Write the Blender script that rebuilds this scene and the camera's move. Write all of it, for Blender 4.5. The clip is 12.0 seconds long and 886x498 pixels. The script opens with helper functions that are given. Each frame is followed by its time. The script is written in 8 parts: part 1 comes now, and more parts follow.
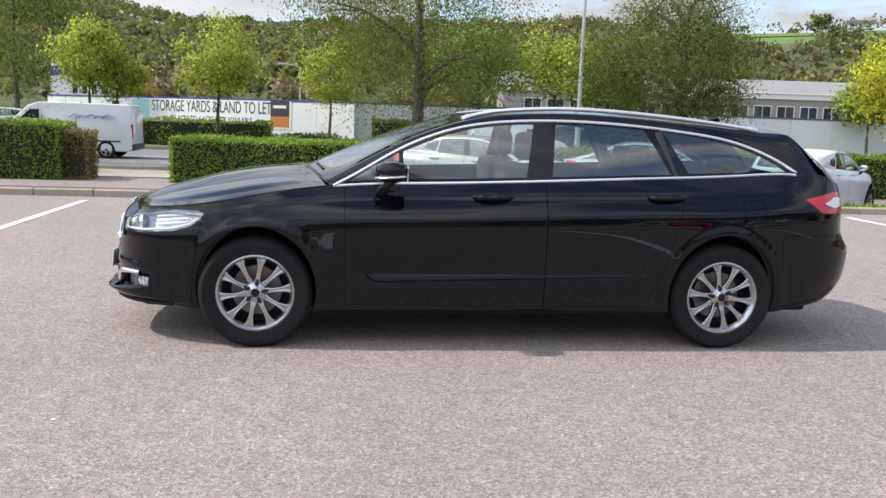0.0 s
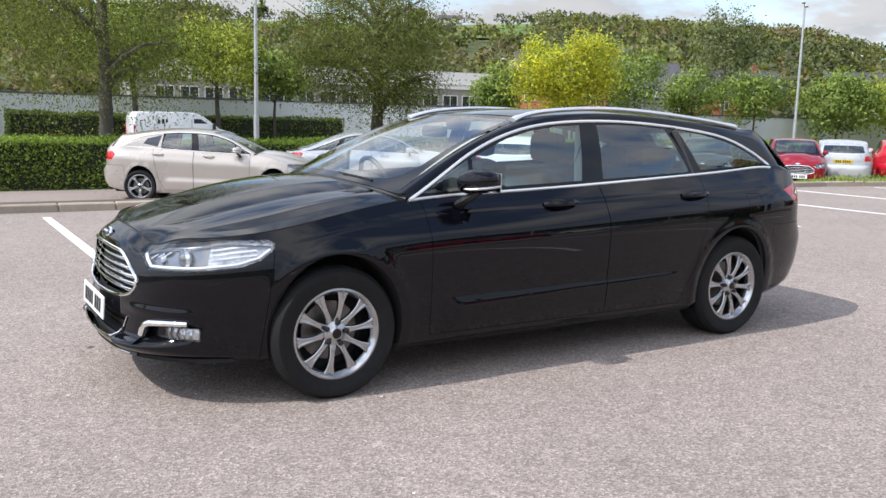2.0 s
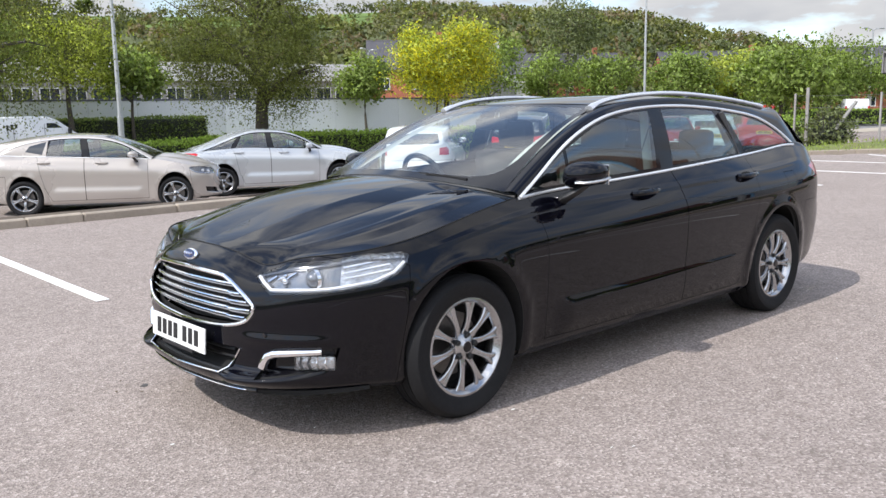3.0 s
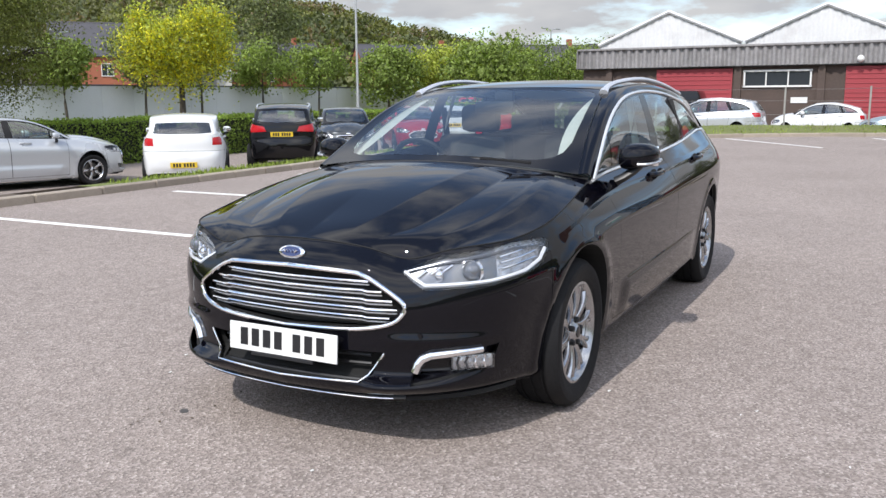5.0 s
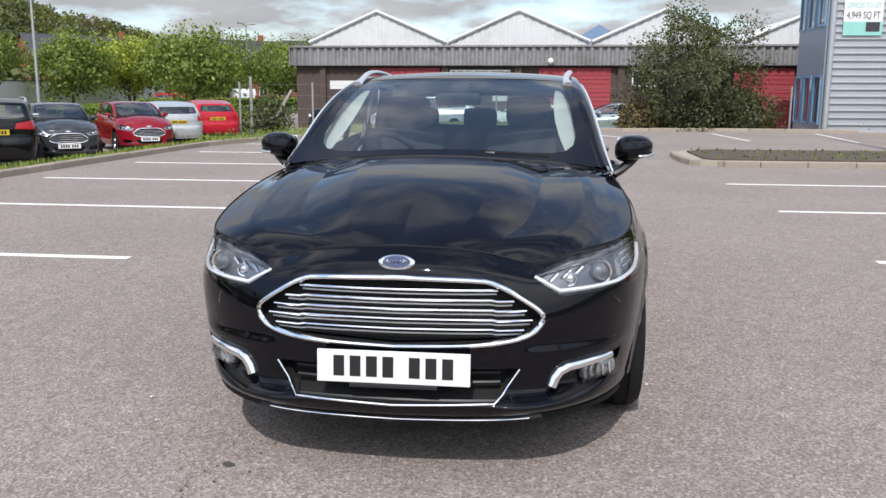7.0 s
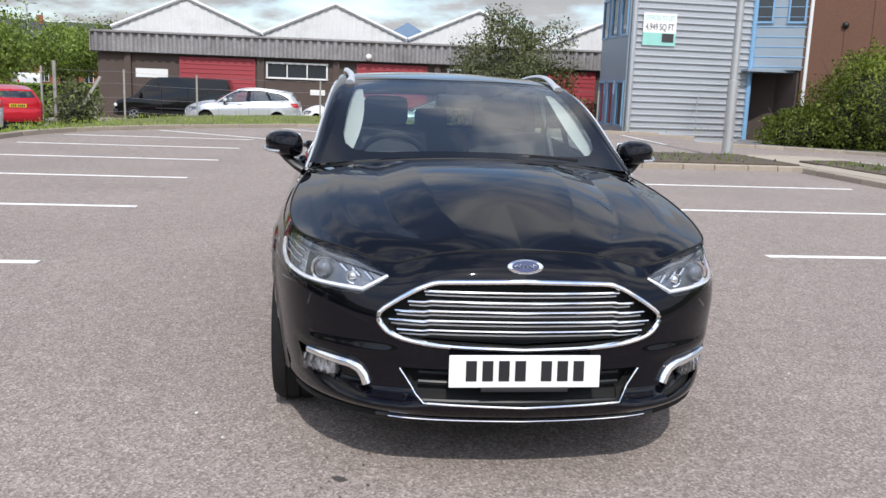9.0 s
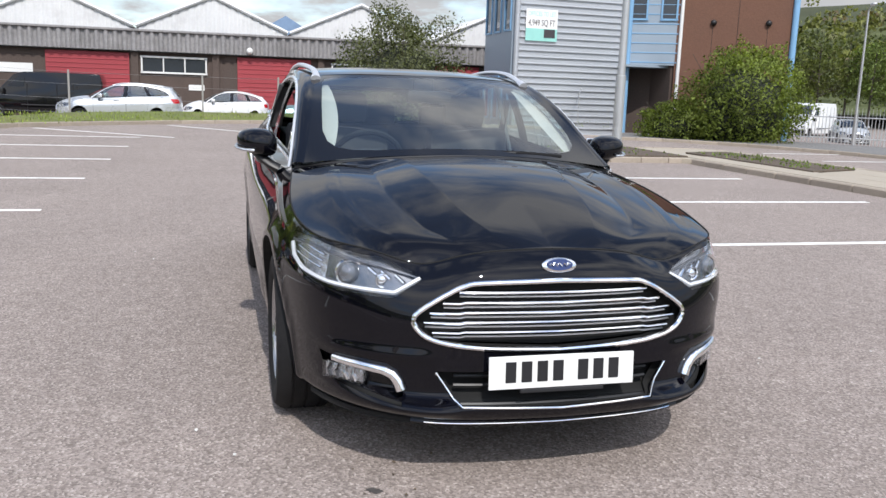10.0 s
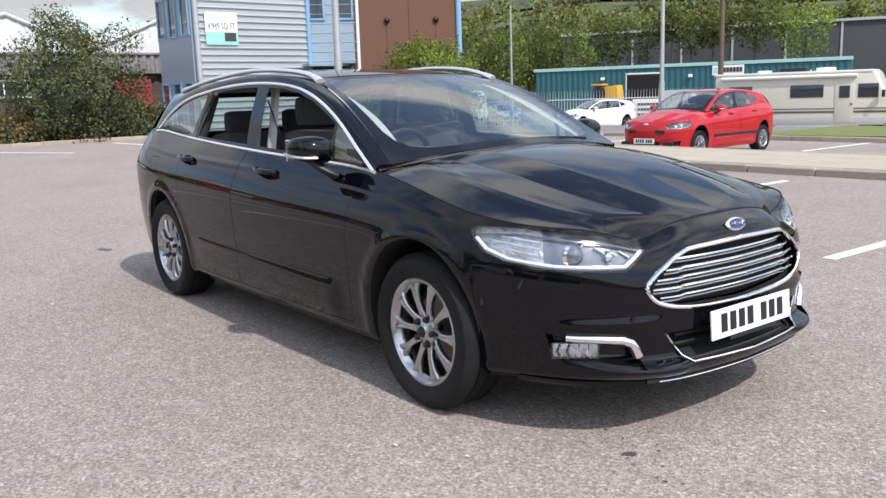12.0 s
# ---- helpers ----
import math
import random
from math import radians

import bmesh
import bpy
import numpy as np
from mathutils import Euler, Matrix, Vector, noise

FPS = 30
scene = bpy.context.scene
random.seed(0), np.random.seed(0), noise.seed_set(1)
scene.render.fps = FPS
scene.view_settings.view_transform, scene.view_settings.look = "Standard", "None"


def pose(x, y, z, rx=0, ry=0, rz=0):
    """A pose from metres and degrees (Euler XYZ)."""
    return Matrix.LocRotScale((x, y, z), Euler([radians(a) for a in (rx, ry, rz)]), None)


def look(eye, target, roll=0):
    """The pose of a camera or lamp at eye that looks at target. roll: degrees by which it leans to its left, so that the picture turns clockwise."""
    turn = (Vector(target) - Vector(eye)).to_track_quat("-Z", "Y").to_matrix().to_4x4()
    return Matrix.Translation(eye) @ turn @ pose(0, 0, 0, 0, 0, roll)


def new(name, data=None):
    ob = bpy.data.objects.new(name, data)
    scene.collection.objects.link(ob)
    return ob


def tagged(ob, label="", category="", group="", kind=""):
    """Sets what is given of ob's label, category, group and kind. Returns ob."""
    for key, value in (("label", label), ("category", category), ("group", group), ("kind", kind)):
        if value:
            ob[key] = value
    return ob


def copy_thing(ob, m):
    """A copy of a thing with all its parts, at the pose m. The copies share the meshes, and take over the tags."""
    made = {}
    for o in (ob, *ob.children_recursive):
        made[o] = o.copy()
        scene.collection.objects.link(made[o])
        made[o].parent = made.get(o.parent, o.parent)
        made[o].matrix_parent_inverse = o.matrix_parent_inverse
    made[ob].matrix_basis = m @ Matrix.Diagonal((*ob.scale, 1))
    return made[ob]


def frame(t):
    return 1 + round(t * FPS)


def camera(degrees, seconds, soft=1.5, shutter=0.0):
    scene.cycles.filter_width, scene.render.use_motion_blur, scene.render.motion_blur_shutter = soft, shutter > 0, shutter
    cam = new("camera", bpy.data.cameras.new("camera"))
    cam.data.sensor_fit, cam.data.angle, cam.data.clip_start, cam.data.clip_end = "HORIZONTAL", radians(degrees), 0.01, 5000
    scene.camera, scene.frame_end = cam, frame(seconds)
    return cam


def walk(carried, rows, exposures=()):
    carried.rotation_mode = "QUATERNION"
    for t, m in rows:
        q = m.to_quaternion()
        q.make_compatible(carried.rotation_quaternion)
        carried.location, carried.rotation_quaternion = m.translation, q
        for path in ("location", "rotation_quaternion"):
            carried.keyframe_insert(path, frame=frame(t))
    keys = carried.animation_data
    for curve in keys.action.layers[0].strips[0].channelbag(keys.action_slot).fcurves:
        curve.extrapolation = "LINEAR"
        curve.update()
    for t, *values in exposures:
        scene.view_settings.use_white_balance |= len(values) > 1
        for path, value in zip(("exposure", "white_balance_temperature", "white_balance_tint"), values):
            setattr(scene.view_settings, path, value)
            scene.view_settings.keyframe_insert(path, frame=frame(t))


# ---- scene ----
cam = camera(54.7, 12.0)
PATH = [
    (0, (-0.944, -5.867, 1.356), (-0.703, -3.903, 1.059), 2.0),
    (0.5, (-1.519, -5.668, 1.379), (-1.094, -3.73, 1.124), 1.9),
    (1, (-2.086, -5.4, 1.362), (-1.392, -3.546, 1.076), 1.8),
    (1.5, (-2.641, -5.022, 1.37), (-1.756, -3.256, 1.057), 2.5),
    (2, (-3.148, -4.574, 1.367), (-2.097, -2.9, 1.067), 1.4),
    (2.5, (-3.6, -4.075, 1.377), (-2.379, -2.513, 1.113), 0.9),
    (2.7, (-3.765, -3.884, 1.384), (-2.506, -2.357, 1.095), 0.0),
    (4.3, (-4.671, -2.359, 1.352), (-3.046, -1.243, 1.012), -1.3),
    (4.5, (-4.742, -2.238, 1.362), (-3.081, -1.178, 1.019), -1.2),
    (5, (-4.942, -2.059, 1.357), (-3.199, -1.144, 1.005), -0.4),
    (5.5, (-5.032, -1.881, 1.342), (-3.259, -1.038, 0.96), 1.1),
    (6, (-5.056, -1.492, 1.337), (-3.2, -0.854, 0.954), 1.5),
    (6.5, (-5.105, -0.984, 1.342), (-3.179, -0.559, 1.011), 1.4),
    (7, (-5.085, -0.5, 1.323), (-3.132, -0.26, 0.964), 0.2),
    (7.2, (-5.063, -0.321, 1.352), (-3.107, -0.16, 0.966), 0.2),
    (8.8, (-5.087, 0.581, 1.343), (-3.133, 0.359, 0.975), 2.0),
    (9, (-5.102, 0.617, 1.339), (-3.148, 0.386, 0.977), 2.1),
    (9.5, (-5.102, 0.746, 1.332), (-3.155, 0.446, 0.986), 2.3),
    (10, (-4.937, 1.115, 1.328), (-3.037, 0.607, 0.964), 2.0),
    (10.5, (-4.78, 1.597, 1.319), (-2.94, 0.891, 0.978), 1.6),
    (11, (-4.576, 2.059, 1.311), (-2.847, 1.099, 1.012), -0.2),
    (11.5, (-4.382, 2.502, 1.32), (-2.74, 1.403, 1.009), -0.6),
    (12, (-4.193, 2.88, 1.292), (-2.631, 1.683, 0.933), -1.8),
]
walk(cam, [(t, look(eye, target, roll)) for t, eye, target, roll in PATH], [(0, 0.10), (2.5, 0.15), (4.5, -0.02), (5.5, -0.10), (7, -0.25), (9, -0.21), (10.5, -0.08), (12, 0.07)])

# ---------------------------------------------------------------- daylight
SUN_FROM = Vector((-0.90, 0.04, 1.02)).normalized()
sun = new("sun", bpy.data.lights.new("sun", "SUN"))
sun.data.energy, sun.data.angle, sun.data.color = 3.8, radians(0.6), (1.0, 0.965, 0.925)
sun.matrix_basis = look(SUN_FROM * 60, (0, 0, 0))

world = bpy.data.worlds.new("daylight")
scene.world = world
world.use_nodes = True
wn, wl = world.node_tree.nodes, world.node_tree.links
sky = wn.new("ShaderNodeTexSky")
sky.sky_type, sky.sun_disc = "NISHITA", False
sky.sun_elevation = math.asin(SUN_FROM.z)
sky.sun_rotation = math.atan2(SUN_FROM.x, SUN_FROM.y)
sky.air_density, sky.dust_density, sky.ozone_density = 1.0, 0.5, 2.5
# broken cloud over the blue
co = wn.new("ShaderNodeTexCoord")
sep = wn.new("ShaderNodeSeparateXYZ")
wl.new(co.outputs["Generated"], sep.inputs[0])
hgt = wn.new("ShaderNodeMath"); hgt.operation = "ADD"; hgt.inputs[1].default_value = 0.22
wl.new(sep.outputs["Z"], hgt.inputs[0])
hmax = wn.new("ShaderNodeMath"); hmax.operation = "MAXIMUM"; hmax.inputs[1].default_value = 0.05
wl.new(hgt.outputs[0], hmax.inputs[0])
flat = wn.new("ShaderNodeVectorMath"); flat.operation = "DIVIDE"
wl.new(co.outputs["Generated"], flat.inputs[0])
cmb = wn.new("ShaderNodeCombineXYZ")
for k in ("X", "Y", "Z"):
    wl.new(hmax.outputs[0], cmb.inputs[k])
wl.new(cmb.outputs[0], flat.inputs[1])
cl = wn.new("ShaderNodeTexNoise")
cl.inputs["Scale"].default_value, cl.inputs["Detail"].default_value, cl.inputs["Roughness"].default_value = 2.3, 7.0, 0.55
wl.new(flat.outputs[0], cl.inputs["Vector"])
cr = wn.new("ShaderNodeValToRGB")
cr.color_ramp.elements[0].position, cr.color_ramp.elements[1].position = 0.42, 0.62
cr.color_ramp.elements[0].color = (0.07, 0.07, 0.07, 1)  # thin haze even in the gaps
# the cloud thickens towards the horizon and breaks up overhead
thick = wn.new("ShaderNodeMath"); thick.operation = "MULTIPLY_ADD"
thick.inputs[1].default_value, thick.inputs[2].default_value = -0.16, 0.105
wl.new(sep.outputs["Z"], thick.inputs[0])
cover = wn.new("ShaderNodeMath"); cover.operation = "ADD"
wl.new(cl.outputs["Fac"], cover.inputs[0]); wl.new(thick.outputs[0], cover.inputs[1])
wl.new(cover.outputs[0], cr.inputs["Fac"])
cl2 = wn.new("ShaderNodeTexNoise")
cl2.inputs["Scale"].default_value, cl2.inputs["Detail"].default_value = 2.6, 5.0
wl.new(flat.outputs[0], cl2.inputs["Vector"])
cc = wn.new("ShaderNodeValToRGB")
cc.color_ramp.elements[0].position, cc.color_ramp.elements[1].position = 0.35, 0.65
cc.color_ramp.elements[0].color, cc.color_ramp.elements[1].color = (5.5, 5.65, 6.0, 1), (6.8, 6.85, 7.0, 1)
wl.new(cl2.outputs["Fac"], cc.inputs["Fac"])
mx = wn.new("ShaderNodeMix"); mx.data_type = "RGBA"
wl.new(cr.outputs["Color"], mx.inputs["Factor"])
lift = wn.new("ShaderNodeVectorMath"); lift.operation = "SCALE"; lift.inputs["Scale"].default_value = 1.9
wl.new(sky.outputs["Color"], lift.inputs[0])
wl.new(lift.outputs[0], mx.inputs["A"])
# the cloud is brighter the nearer it stands to the sun
near = wn.new("ShaderNodeVectorMath"); near.operation = "DOT_PRODUCT"; near.inputs[1].default_value = SUN_FROM
wl.new(co.outputs["Generated"], near.inputs[0])
glow = wn.new("ShaderNodeMath"); glow.operation = "MAXIMUM"; glow.inputs[1].default_value = 0.0
wl.new(near.outputs["Value"], glow.inputs[0])
gain = wn.new("ShaderNodeMath"); gain.operation = "MULTIPLY_ADD"; gain.inputs[1].default_value, gain.inputs[2].default_value = 0.95, 0.80
wl.new(glow.outputs[0], gain.inputs[0])
lit = wn.new("ShaderNodeVectorMath"); lit.operation = "SCALE"
# and thinner, whiter overhead than in the grey banks along the horizon
high = wn.new("ShaderNodeMapRange"); high.interpolation_type = "SMOOTHSTEP"
for k, v in (("From Min", 0.16), ("From Max", 0.55), ("To Min", 1.0), ("To Max", 1.75)):
    high.inputs[k].default_value = v
wl.new(sep.outputs["Z"], high.inputs["Value"])
both = wn.new("ShaderNodeMath"); both.operation = "MULTIPLY"
wl.new(gain.outputs[0], both.inputs[0]); wl.new(high.outputs["Result"], both.inputs[1])
wl.new(cc.outputs["Color"], lit.inputs[0]); wl.new(both.outputs[0], lit.inputs["Scale"])
wl.new(lit.outputs[0], mx.inputs["B"])
bgn = wn["Background"]
wl.new(mx.outputs["Result"], bgn.inputs["Color"])
bgn.inputs["Strength"].default_value = 0.125


# ---------------------------------------------------------------- materials
def node_material(name):
    m = bpy.data.materials.new(name)
    m.use_nodes = True
    nt = m.node_tree
    return m, nt, nt.nodes["Principled BSDF"]


def stuff(name, color, rough=0.6, metal=0.0, vary=0.25, scale=3.0, fine=60.0, bump=0.0, bump_scale=80.0, coat=0.0, spec=0.5, per_object=0.0, per_island=0.0, stain=None, tr=0.0):
    """A surface with broad and fine variation, grain in relief, and piece-to-piece change."""
    m, nt, b = node_material(name)
    N, L = nt.nodes, nt.links
    tc = N.new("ShaderNodeTexCoord")
    big = N.new("ShaderNodeTexNoise"); big.inputs["Scale"].default_value = scale; big.inputs["Detail"].default_value = 4
    L.new(tc.outputs["Object"], big.inputs["Vector"])
    sm = N.new("ShaderNodeTexNoise"); sm.inputs["Scale"].default_value = fine; sm.inputs["Detail"].default_value = 3
    L.new(tc.outputs["Object"], sm.inputs["Vector"])
    add = N.new("ShaderNodeMath"); add.operation = "ADD"
    L.new(big.outputs["Fac"], add.inputs[0]); L.new(sm.outputs["Fac"], add.inputs[1])
    last = add.outputs[0]
    base = 1.0
    if per_object:
        oi = N.new("ShaderNodeObjectInfo")
        k = N.new("ShaderNodeMath"); k.operation = "MULTIPLY_ADD"; k.inputs[1].default_value = per_object / max(vary, 1e-3); k.inputs[2].default_value = -0.5 * per_object / max(vary, 1e-3)
        L.new(oi.outputs["Random"], k.inputs[0])
        a2 = N.new("ShaderNodeMath"); a2.operation = "ADD"; L.new(last, a2.inputs[0]); L.new(k.outputs[0], a2.inputs[1]); last = a2.outputs[0]
    if per_island:
        ge = N.new("ShaderNodeNewGeometry")
        k = N.new("ShaderNodeMath"); k.operation = "MULTIPLY_ADD"; k.inputs[1].default_value = per_island / max(vary, 1e-3); k.inputs[2].default_value = -0.5 * per_island / max(vary, 1e-3)
        L.new(ge.outputs["Random Per Island"], k.inputs[0])
        a2 = N.new("ShaderNodeMath"); a2.operation = "ADD"; L.new(last, a2.inputs[0]); L.new(k.outputs[0], a2.inputs[1]); last = a2.outputs[0]
    mr = N.new("ShaderNodeMapRange"); mr.inputs["From Min"].default_value, mr.inputs["From Max"].default_value = 0.5, 1.5
    mr.inputs["To Min"].default_value, mr.inputs["To Max"].default_value = 1 - vary, 1 + vary
    mr.clamp = False
    L.new(last, mr.inputs["Value"])
    mul = N.new("ShaderNodeVectorMath"); mul.operation = "SCALE"
    mul.inputs[0].default_value = color[:3]
    L.new(mr.outputs[0], mul.inputs["Scale"])
    col = mul.outputs[0]
    if stain:
        sc, amount, scol = stain
        sn = N.new("ShaderNodeTexNoise"); sn.inputs["Scale"].default_value = sc; sn.inputs["Detail"].default_value = 6; sn.inputs["Roughness"].default_value = 0.7
        L.new(tc.outputs["Object"], sn.inputs["Vector"])
        sr = N.new("ShaderNodeMapRange"); sr.inputs["From Min"].default_value, sr.inputs["From Max"].default_value = 0.5, 0.75
        sr.inputs["To Max"].default_value = amount
        L.new(sn.outputs["Fac"], sr.inputs["Value"])
        sx = N.new("ShaderNodeMix"); sx.data_type = "RGBA"; sx.inputs["B"].default_value = (*scol, 1)
        L.new(sr.outputs[0], sx.inputs["Factor"]); L.new(col, sx.inputs["A"])
        col = sx.outputs["Result"]
    L.new(col, b.inputs["Base Color"])
    b.inputs["Metallic"].default_value = metal
    b.inputs["Specular IOR Level"].default_value = spec
    b.inputs["Coat Weight"].default_value = coat
    b.inputs["Coat Roughness"].default_value = 0.02
    rr = N.new("ShaderNodeMapRange"); rr.inputs["To Min"].default_value, rr.inputs["To Max"].default_value = max(rough * 0.8, 0.0), min(rough * 1.2, 1.0)
    L.new(big.outputs["Fac"], rr.inputs["Value"]); L.new(rr.outputs[0], b.inputs["Roughness"])
    if bump:
        bt = N.new("ShaderNodeTexNoise"); bt.inputs["Scale"].default_value = bump_scale; bt.inputs["Detail"].default_value = 4
        L.new(tc.outputs["Object"], bt.inputs["Vector"])
        bp = N.new("ShaderNodeBump"); bp.inputs["Strength"].default_value = 1.0; bp.inputs["Distance"].default_value = bump
        L.new(bt.outputs["Fac"], bp.inputs["Height"]); L.new(bp.outputs["Normal"], b.inputs["Normal"])
    if tr:
        b.inputs["Transmission Weight"].default_value = tr
    return m


def glass(name, tint=(1, 1, 1), rough=0.0, thin=0.5):
    """A thin pane: clear through its tint, with a mirror's gloss at grazing angles."""
    m, nt, b = node_material(name)
    N, L = nt.nodes, nt.links
    N.remove(b)
    out = N["Material Output"]
    t = N.new("ShaderNodeBsdfTransparent"); t.inputs["Color"].default_value = (*tint, 1)
    g = N.new("ShaderNodeBsdfGlossy"); g.inputs["Roughness"].default_value = rough; g.inputs["Color"].default_value = (1, 1, 1, 1)
    lw = N.new("ShaderNodeLayerWeight"); lw.inputs["Blend"].default_value = 0.5
    pw = N.new("ShaderNodeMath"); pw.operation = "POWER"; pw.inputs[1].default_value = 4.2
    L.new(lw.outputs["Facing"], pw.inputs[0])
    r0 = (thin / (2 + thin)) ** 2 * 1.7
    f = N.new("ShaderNodeMath"); f.operation = "MULTIPLY_ADD"; f.inputs[1].default_value, f.inputs[2].default_value = 0.92 - r0, r0
    L.new(pw.outputs[0], f.inputs[0])
    mix = N.new("ShaderNodeMixShader")
    L.new(f.outputs[0], mix.inputs[0]); L.new(t.outputs[0], mix.inputs[1]); L.new(g.outputs[0], mix.inputs[2])
    L.new(mix.outputs[0], out.inputs["Surface"])
    return m


def car_paint(name, color, metal=0.0, flake=0.0, rough=0.28):
    m = stuff(name, color, rough=rough, metal=metal, vary=0.06, scale=1.5, fine=900, coat=1.0, spec=0.0)
    m.node_tree.nodes["Principled BSDF"].inputs["Coat IOR"].default_value = 1.47
    b = m.node_tree.nodes["Principled BSDF"]
    # a film of road dust dulls the lacquer a little, in patches
    N, L = m.node_tree.nodes, m.node_tree.links
    tc = N.new("ShaderNodeTexCoord")
    d = N.new("ShaderNodeTexNoise"); d.inputs["Scale"].default_value = 2.2; d.inputs["Detail"].default_value = 8; d.inputs["Roughness"].default_value = 0.7
    L.new(tc.outputs["Object"], d.inputs["Vector"])
    r = N.new("ShaderNodeMapRange"); r.inputs["From Min"].default_value, r.inputs["From Max"].default_value = 0.35, 0.8
    r.inputs["To Min"].default_value, r.inputs["To Max"].default_value = 0.012, 0.034
    L.new(d.outputs["Fac"], r.inputs["Value"]); L.new(r.outputs[0], b.inputs["Coat Roughness"])
    return m


PAINT_BLACK = car_paint("black_lacquer", (0.0020, 0.0020, 0.0042), rough=0.3)
PAINT_BLACK.node_tree.nodes["Principled BSDF"].inputs["Coat IOR"].default_value = 1.41
CHROME = stuff("chrome", (0.92, 0.92, 0.93), rough=0.065, metal=1.0, vary=0.05)
BRIGHT = stuff("bright_anodised_trim", (0.86, 0.87, 0.88), rough=0.22, metal=0.55, vary=0.05)
SATIN = stuff("satin_alloy", (0.72, 0.73, 0.75), rough=0.34, metal=0.55, vary=0.06)
ALLOY = stuff("wheel_alloy", (0.47, 0.475, 0.49), rough=0.22, metal=1.0, vary=0.08, scale=8, stain=(5, 0.25, (0.12, 0.10, 0.08)))
RUBBER = stuff("tyre_rubber", (0.011, 0.011, 0.012), rough=0.75, vary=0.35, scale=6, bump=0.001, bump_scale=220, spec=0.25, stain=(4, 0.3, (0.032, 0.030, 0.028)))
TRIM = stuff("black_plastic", (0.012, 0.012, 0.013), rough=0.42, vary=0.2)
GLOSS = stuff("gloss_black", (0.005, 0.005, 0.007), rough=0.10, vary=0.1, spec=0.4)
VOID = stuff("underbody_black", (0.006, 0.006, 0.006), rough=0.9, vary=0.3)
CABIN = stuff("dark_cloth", (0.062, 0.062, 0.066), rough=0.9, vary=0.3, bump=0.001, bump_scale=400)
DASH = stuff("dashboard_plastic", (0.08, 0.082, 0.084), rough=0.75, vary=0.2)
LINING = stuff("pale_headlining", (0.52, 0.52, 0.50), rough=0.9, vary=0.1)
WINDSCREEN = glass("windscreen_glass", (0.84, 0.90, 0.87), thin=0.75)
TINTED = glass("tinted_side_glass", (0.66, 0.79, 0.76), thin=0.80)
LENS = glass("lamp_lens", (0.93, 0.94, 0.95), thin=0.45)
RED_LENS = stuff("red_lamp_lens", (0.46, 0.006, 0.012), rough=0.14, vary=0.15, coat=0.5)
WHITE_LENS = stuff("white_lamp_lens", (0.72, 0.72, 0.74), rough=0.12, vary=0.1, coat=1.0)
REFLECTOR = stuff("lamp_reflector", (0.70, 0.71, 0.74), rough=0.18, metal=0.78, vary=0.5, scale=26, bump=0.009, bump_scale=60)
LAMP_GREY = stuff("lamp_housing", (0.13, 0.135, 0.15), rough=0.28, metal=0.8, vary=0.2)
BEZEL = stuff("lamp_bezel", (0.25, 0.255, 0.27), rough=0.22, metal=0.85, vary=0.25, scale=14)
PROJECTOR = stuff("projector_glass", (0.16, 0.17, 0.19), rough=0.04, metal=0.5, vary=0.1, coat=1.0)
DRL = stuff("clear_light_guide", (0.82, 0.83, 0.86), rough=0.2, vary=0.05, coat=1.0)
FOG_CLEAR = stuff("fog_lamp_reflector", (0.60, 0.61, 0.63), rough=0.22, metal=0.8, vary=0.3, scale=40, bump=0.006, bump_scale=60)
PLATE_W = stuff("plate_white", (0.78, 0.78, 0.76), rough=0.35, vary=0.05)
PLATE_Y = stuff("plate_yellow", (0.72, 0.50, 0.04), rough=0.35, vary=0.05)
INK = stuff("black_ink", (0.012, 0.012, 0.014), rough=0.5, vary=0.1)
BADGE_BLUE = stuff("badge_blue", (0.010, 0.022, 0.10), rough=0.15, vary=0.1, coat=1.0)
DARKPANE = stuff("dark_window_pane", (0.03, 0.035, 0.045), rough=0.1, vary=0.3, scale=0.5, coat=0.6)
DISC = stuff("brake_iron", (0.20, 0.19, 0.18), rough=0.4, metal=1.0, vary=0.3)

# ---------------------------------------------------------------- mesh tools
def mk(name, verts, faces, material, parent=None, label="", smooth=False, normals=None, m=None):
    """One mesh object from plain lists."""
    me = bpy.data.meshes.new(name)
    me.from_pydata([tuple(v) for v in verts], [], [tuple(f) for f in faces])
    me.materials.append(material)
    if smooth or normals is not None:
        me.shade_smooth()
    if normals is not None:
        me.normals_split_custom_set_from_vertices([tuple(n) for n in normals])
    me.update()
    ob = new(name, me)
    if parent is not None:
        ob.parent = parent
    if m is not None:
        ob.matrix_basis = m
    if label:
        ob["label"] = label
    return ob


def part(name, bm, material, parent, label="", smooth=False, m=None):
    """Links a bmesh as one mesh object under a thing or a part."""
    me = bpy.data.meshes.new(name)
    bm.normal_update()
    bm.to_mesh(me)
    bm.free()
    me.materials.append(material)
    if smooth:
        me.shade_smooth()
        me.set_sharp_from_angle(angle=radians(40))
    ob = new(name, me)
    if parent is not None:
        ob.parent = parent
    if m is not None:
        ob.matrix_basis = m
    if label:
        ob["label"] = label
    return ob


def thing(name, label, category, m, group=""):
    ob = new(name)
    ob.empty_display_size = 0.2
    ob.matrix_basis = m
    return tagged(ob, label, category, group)


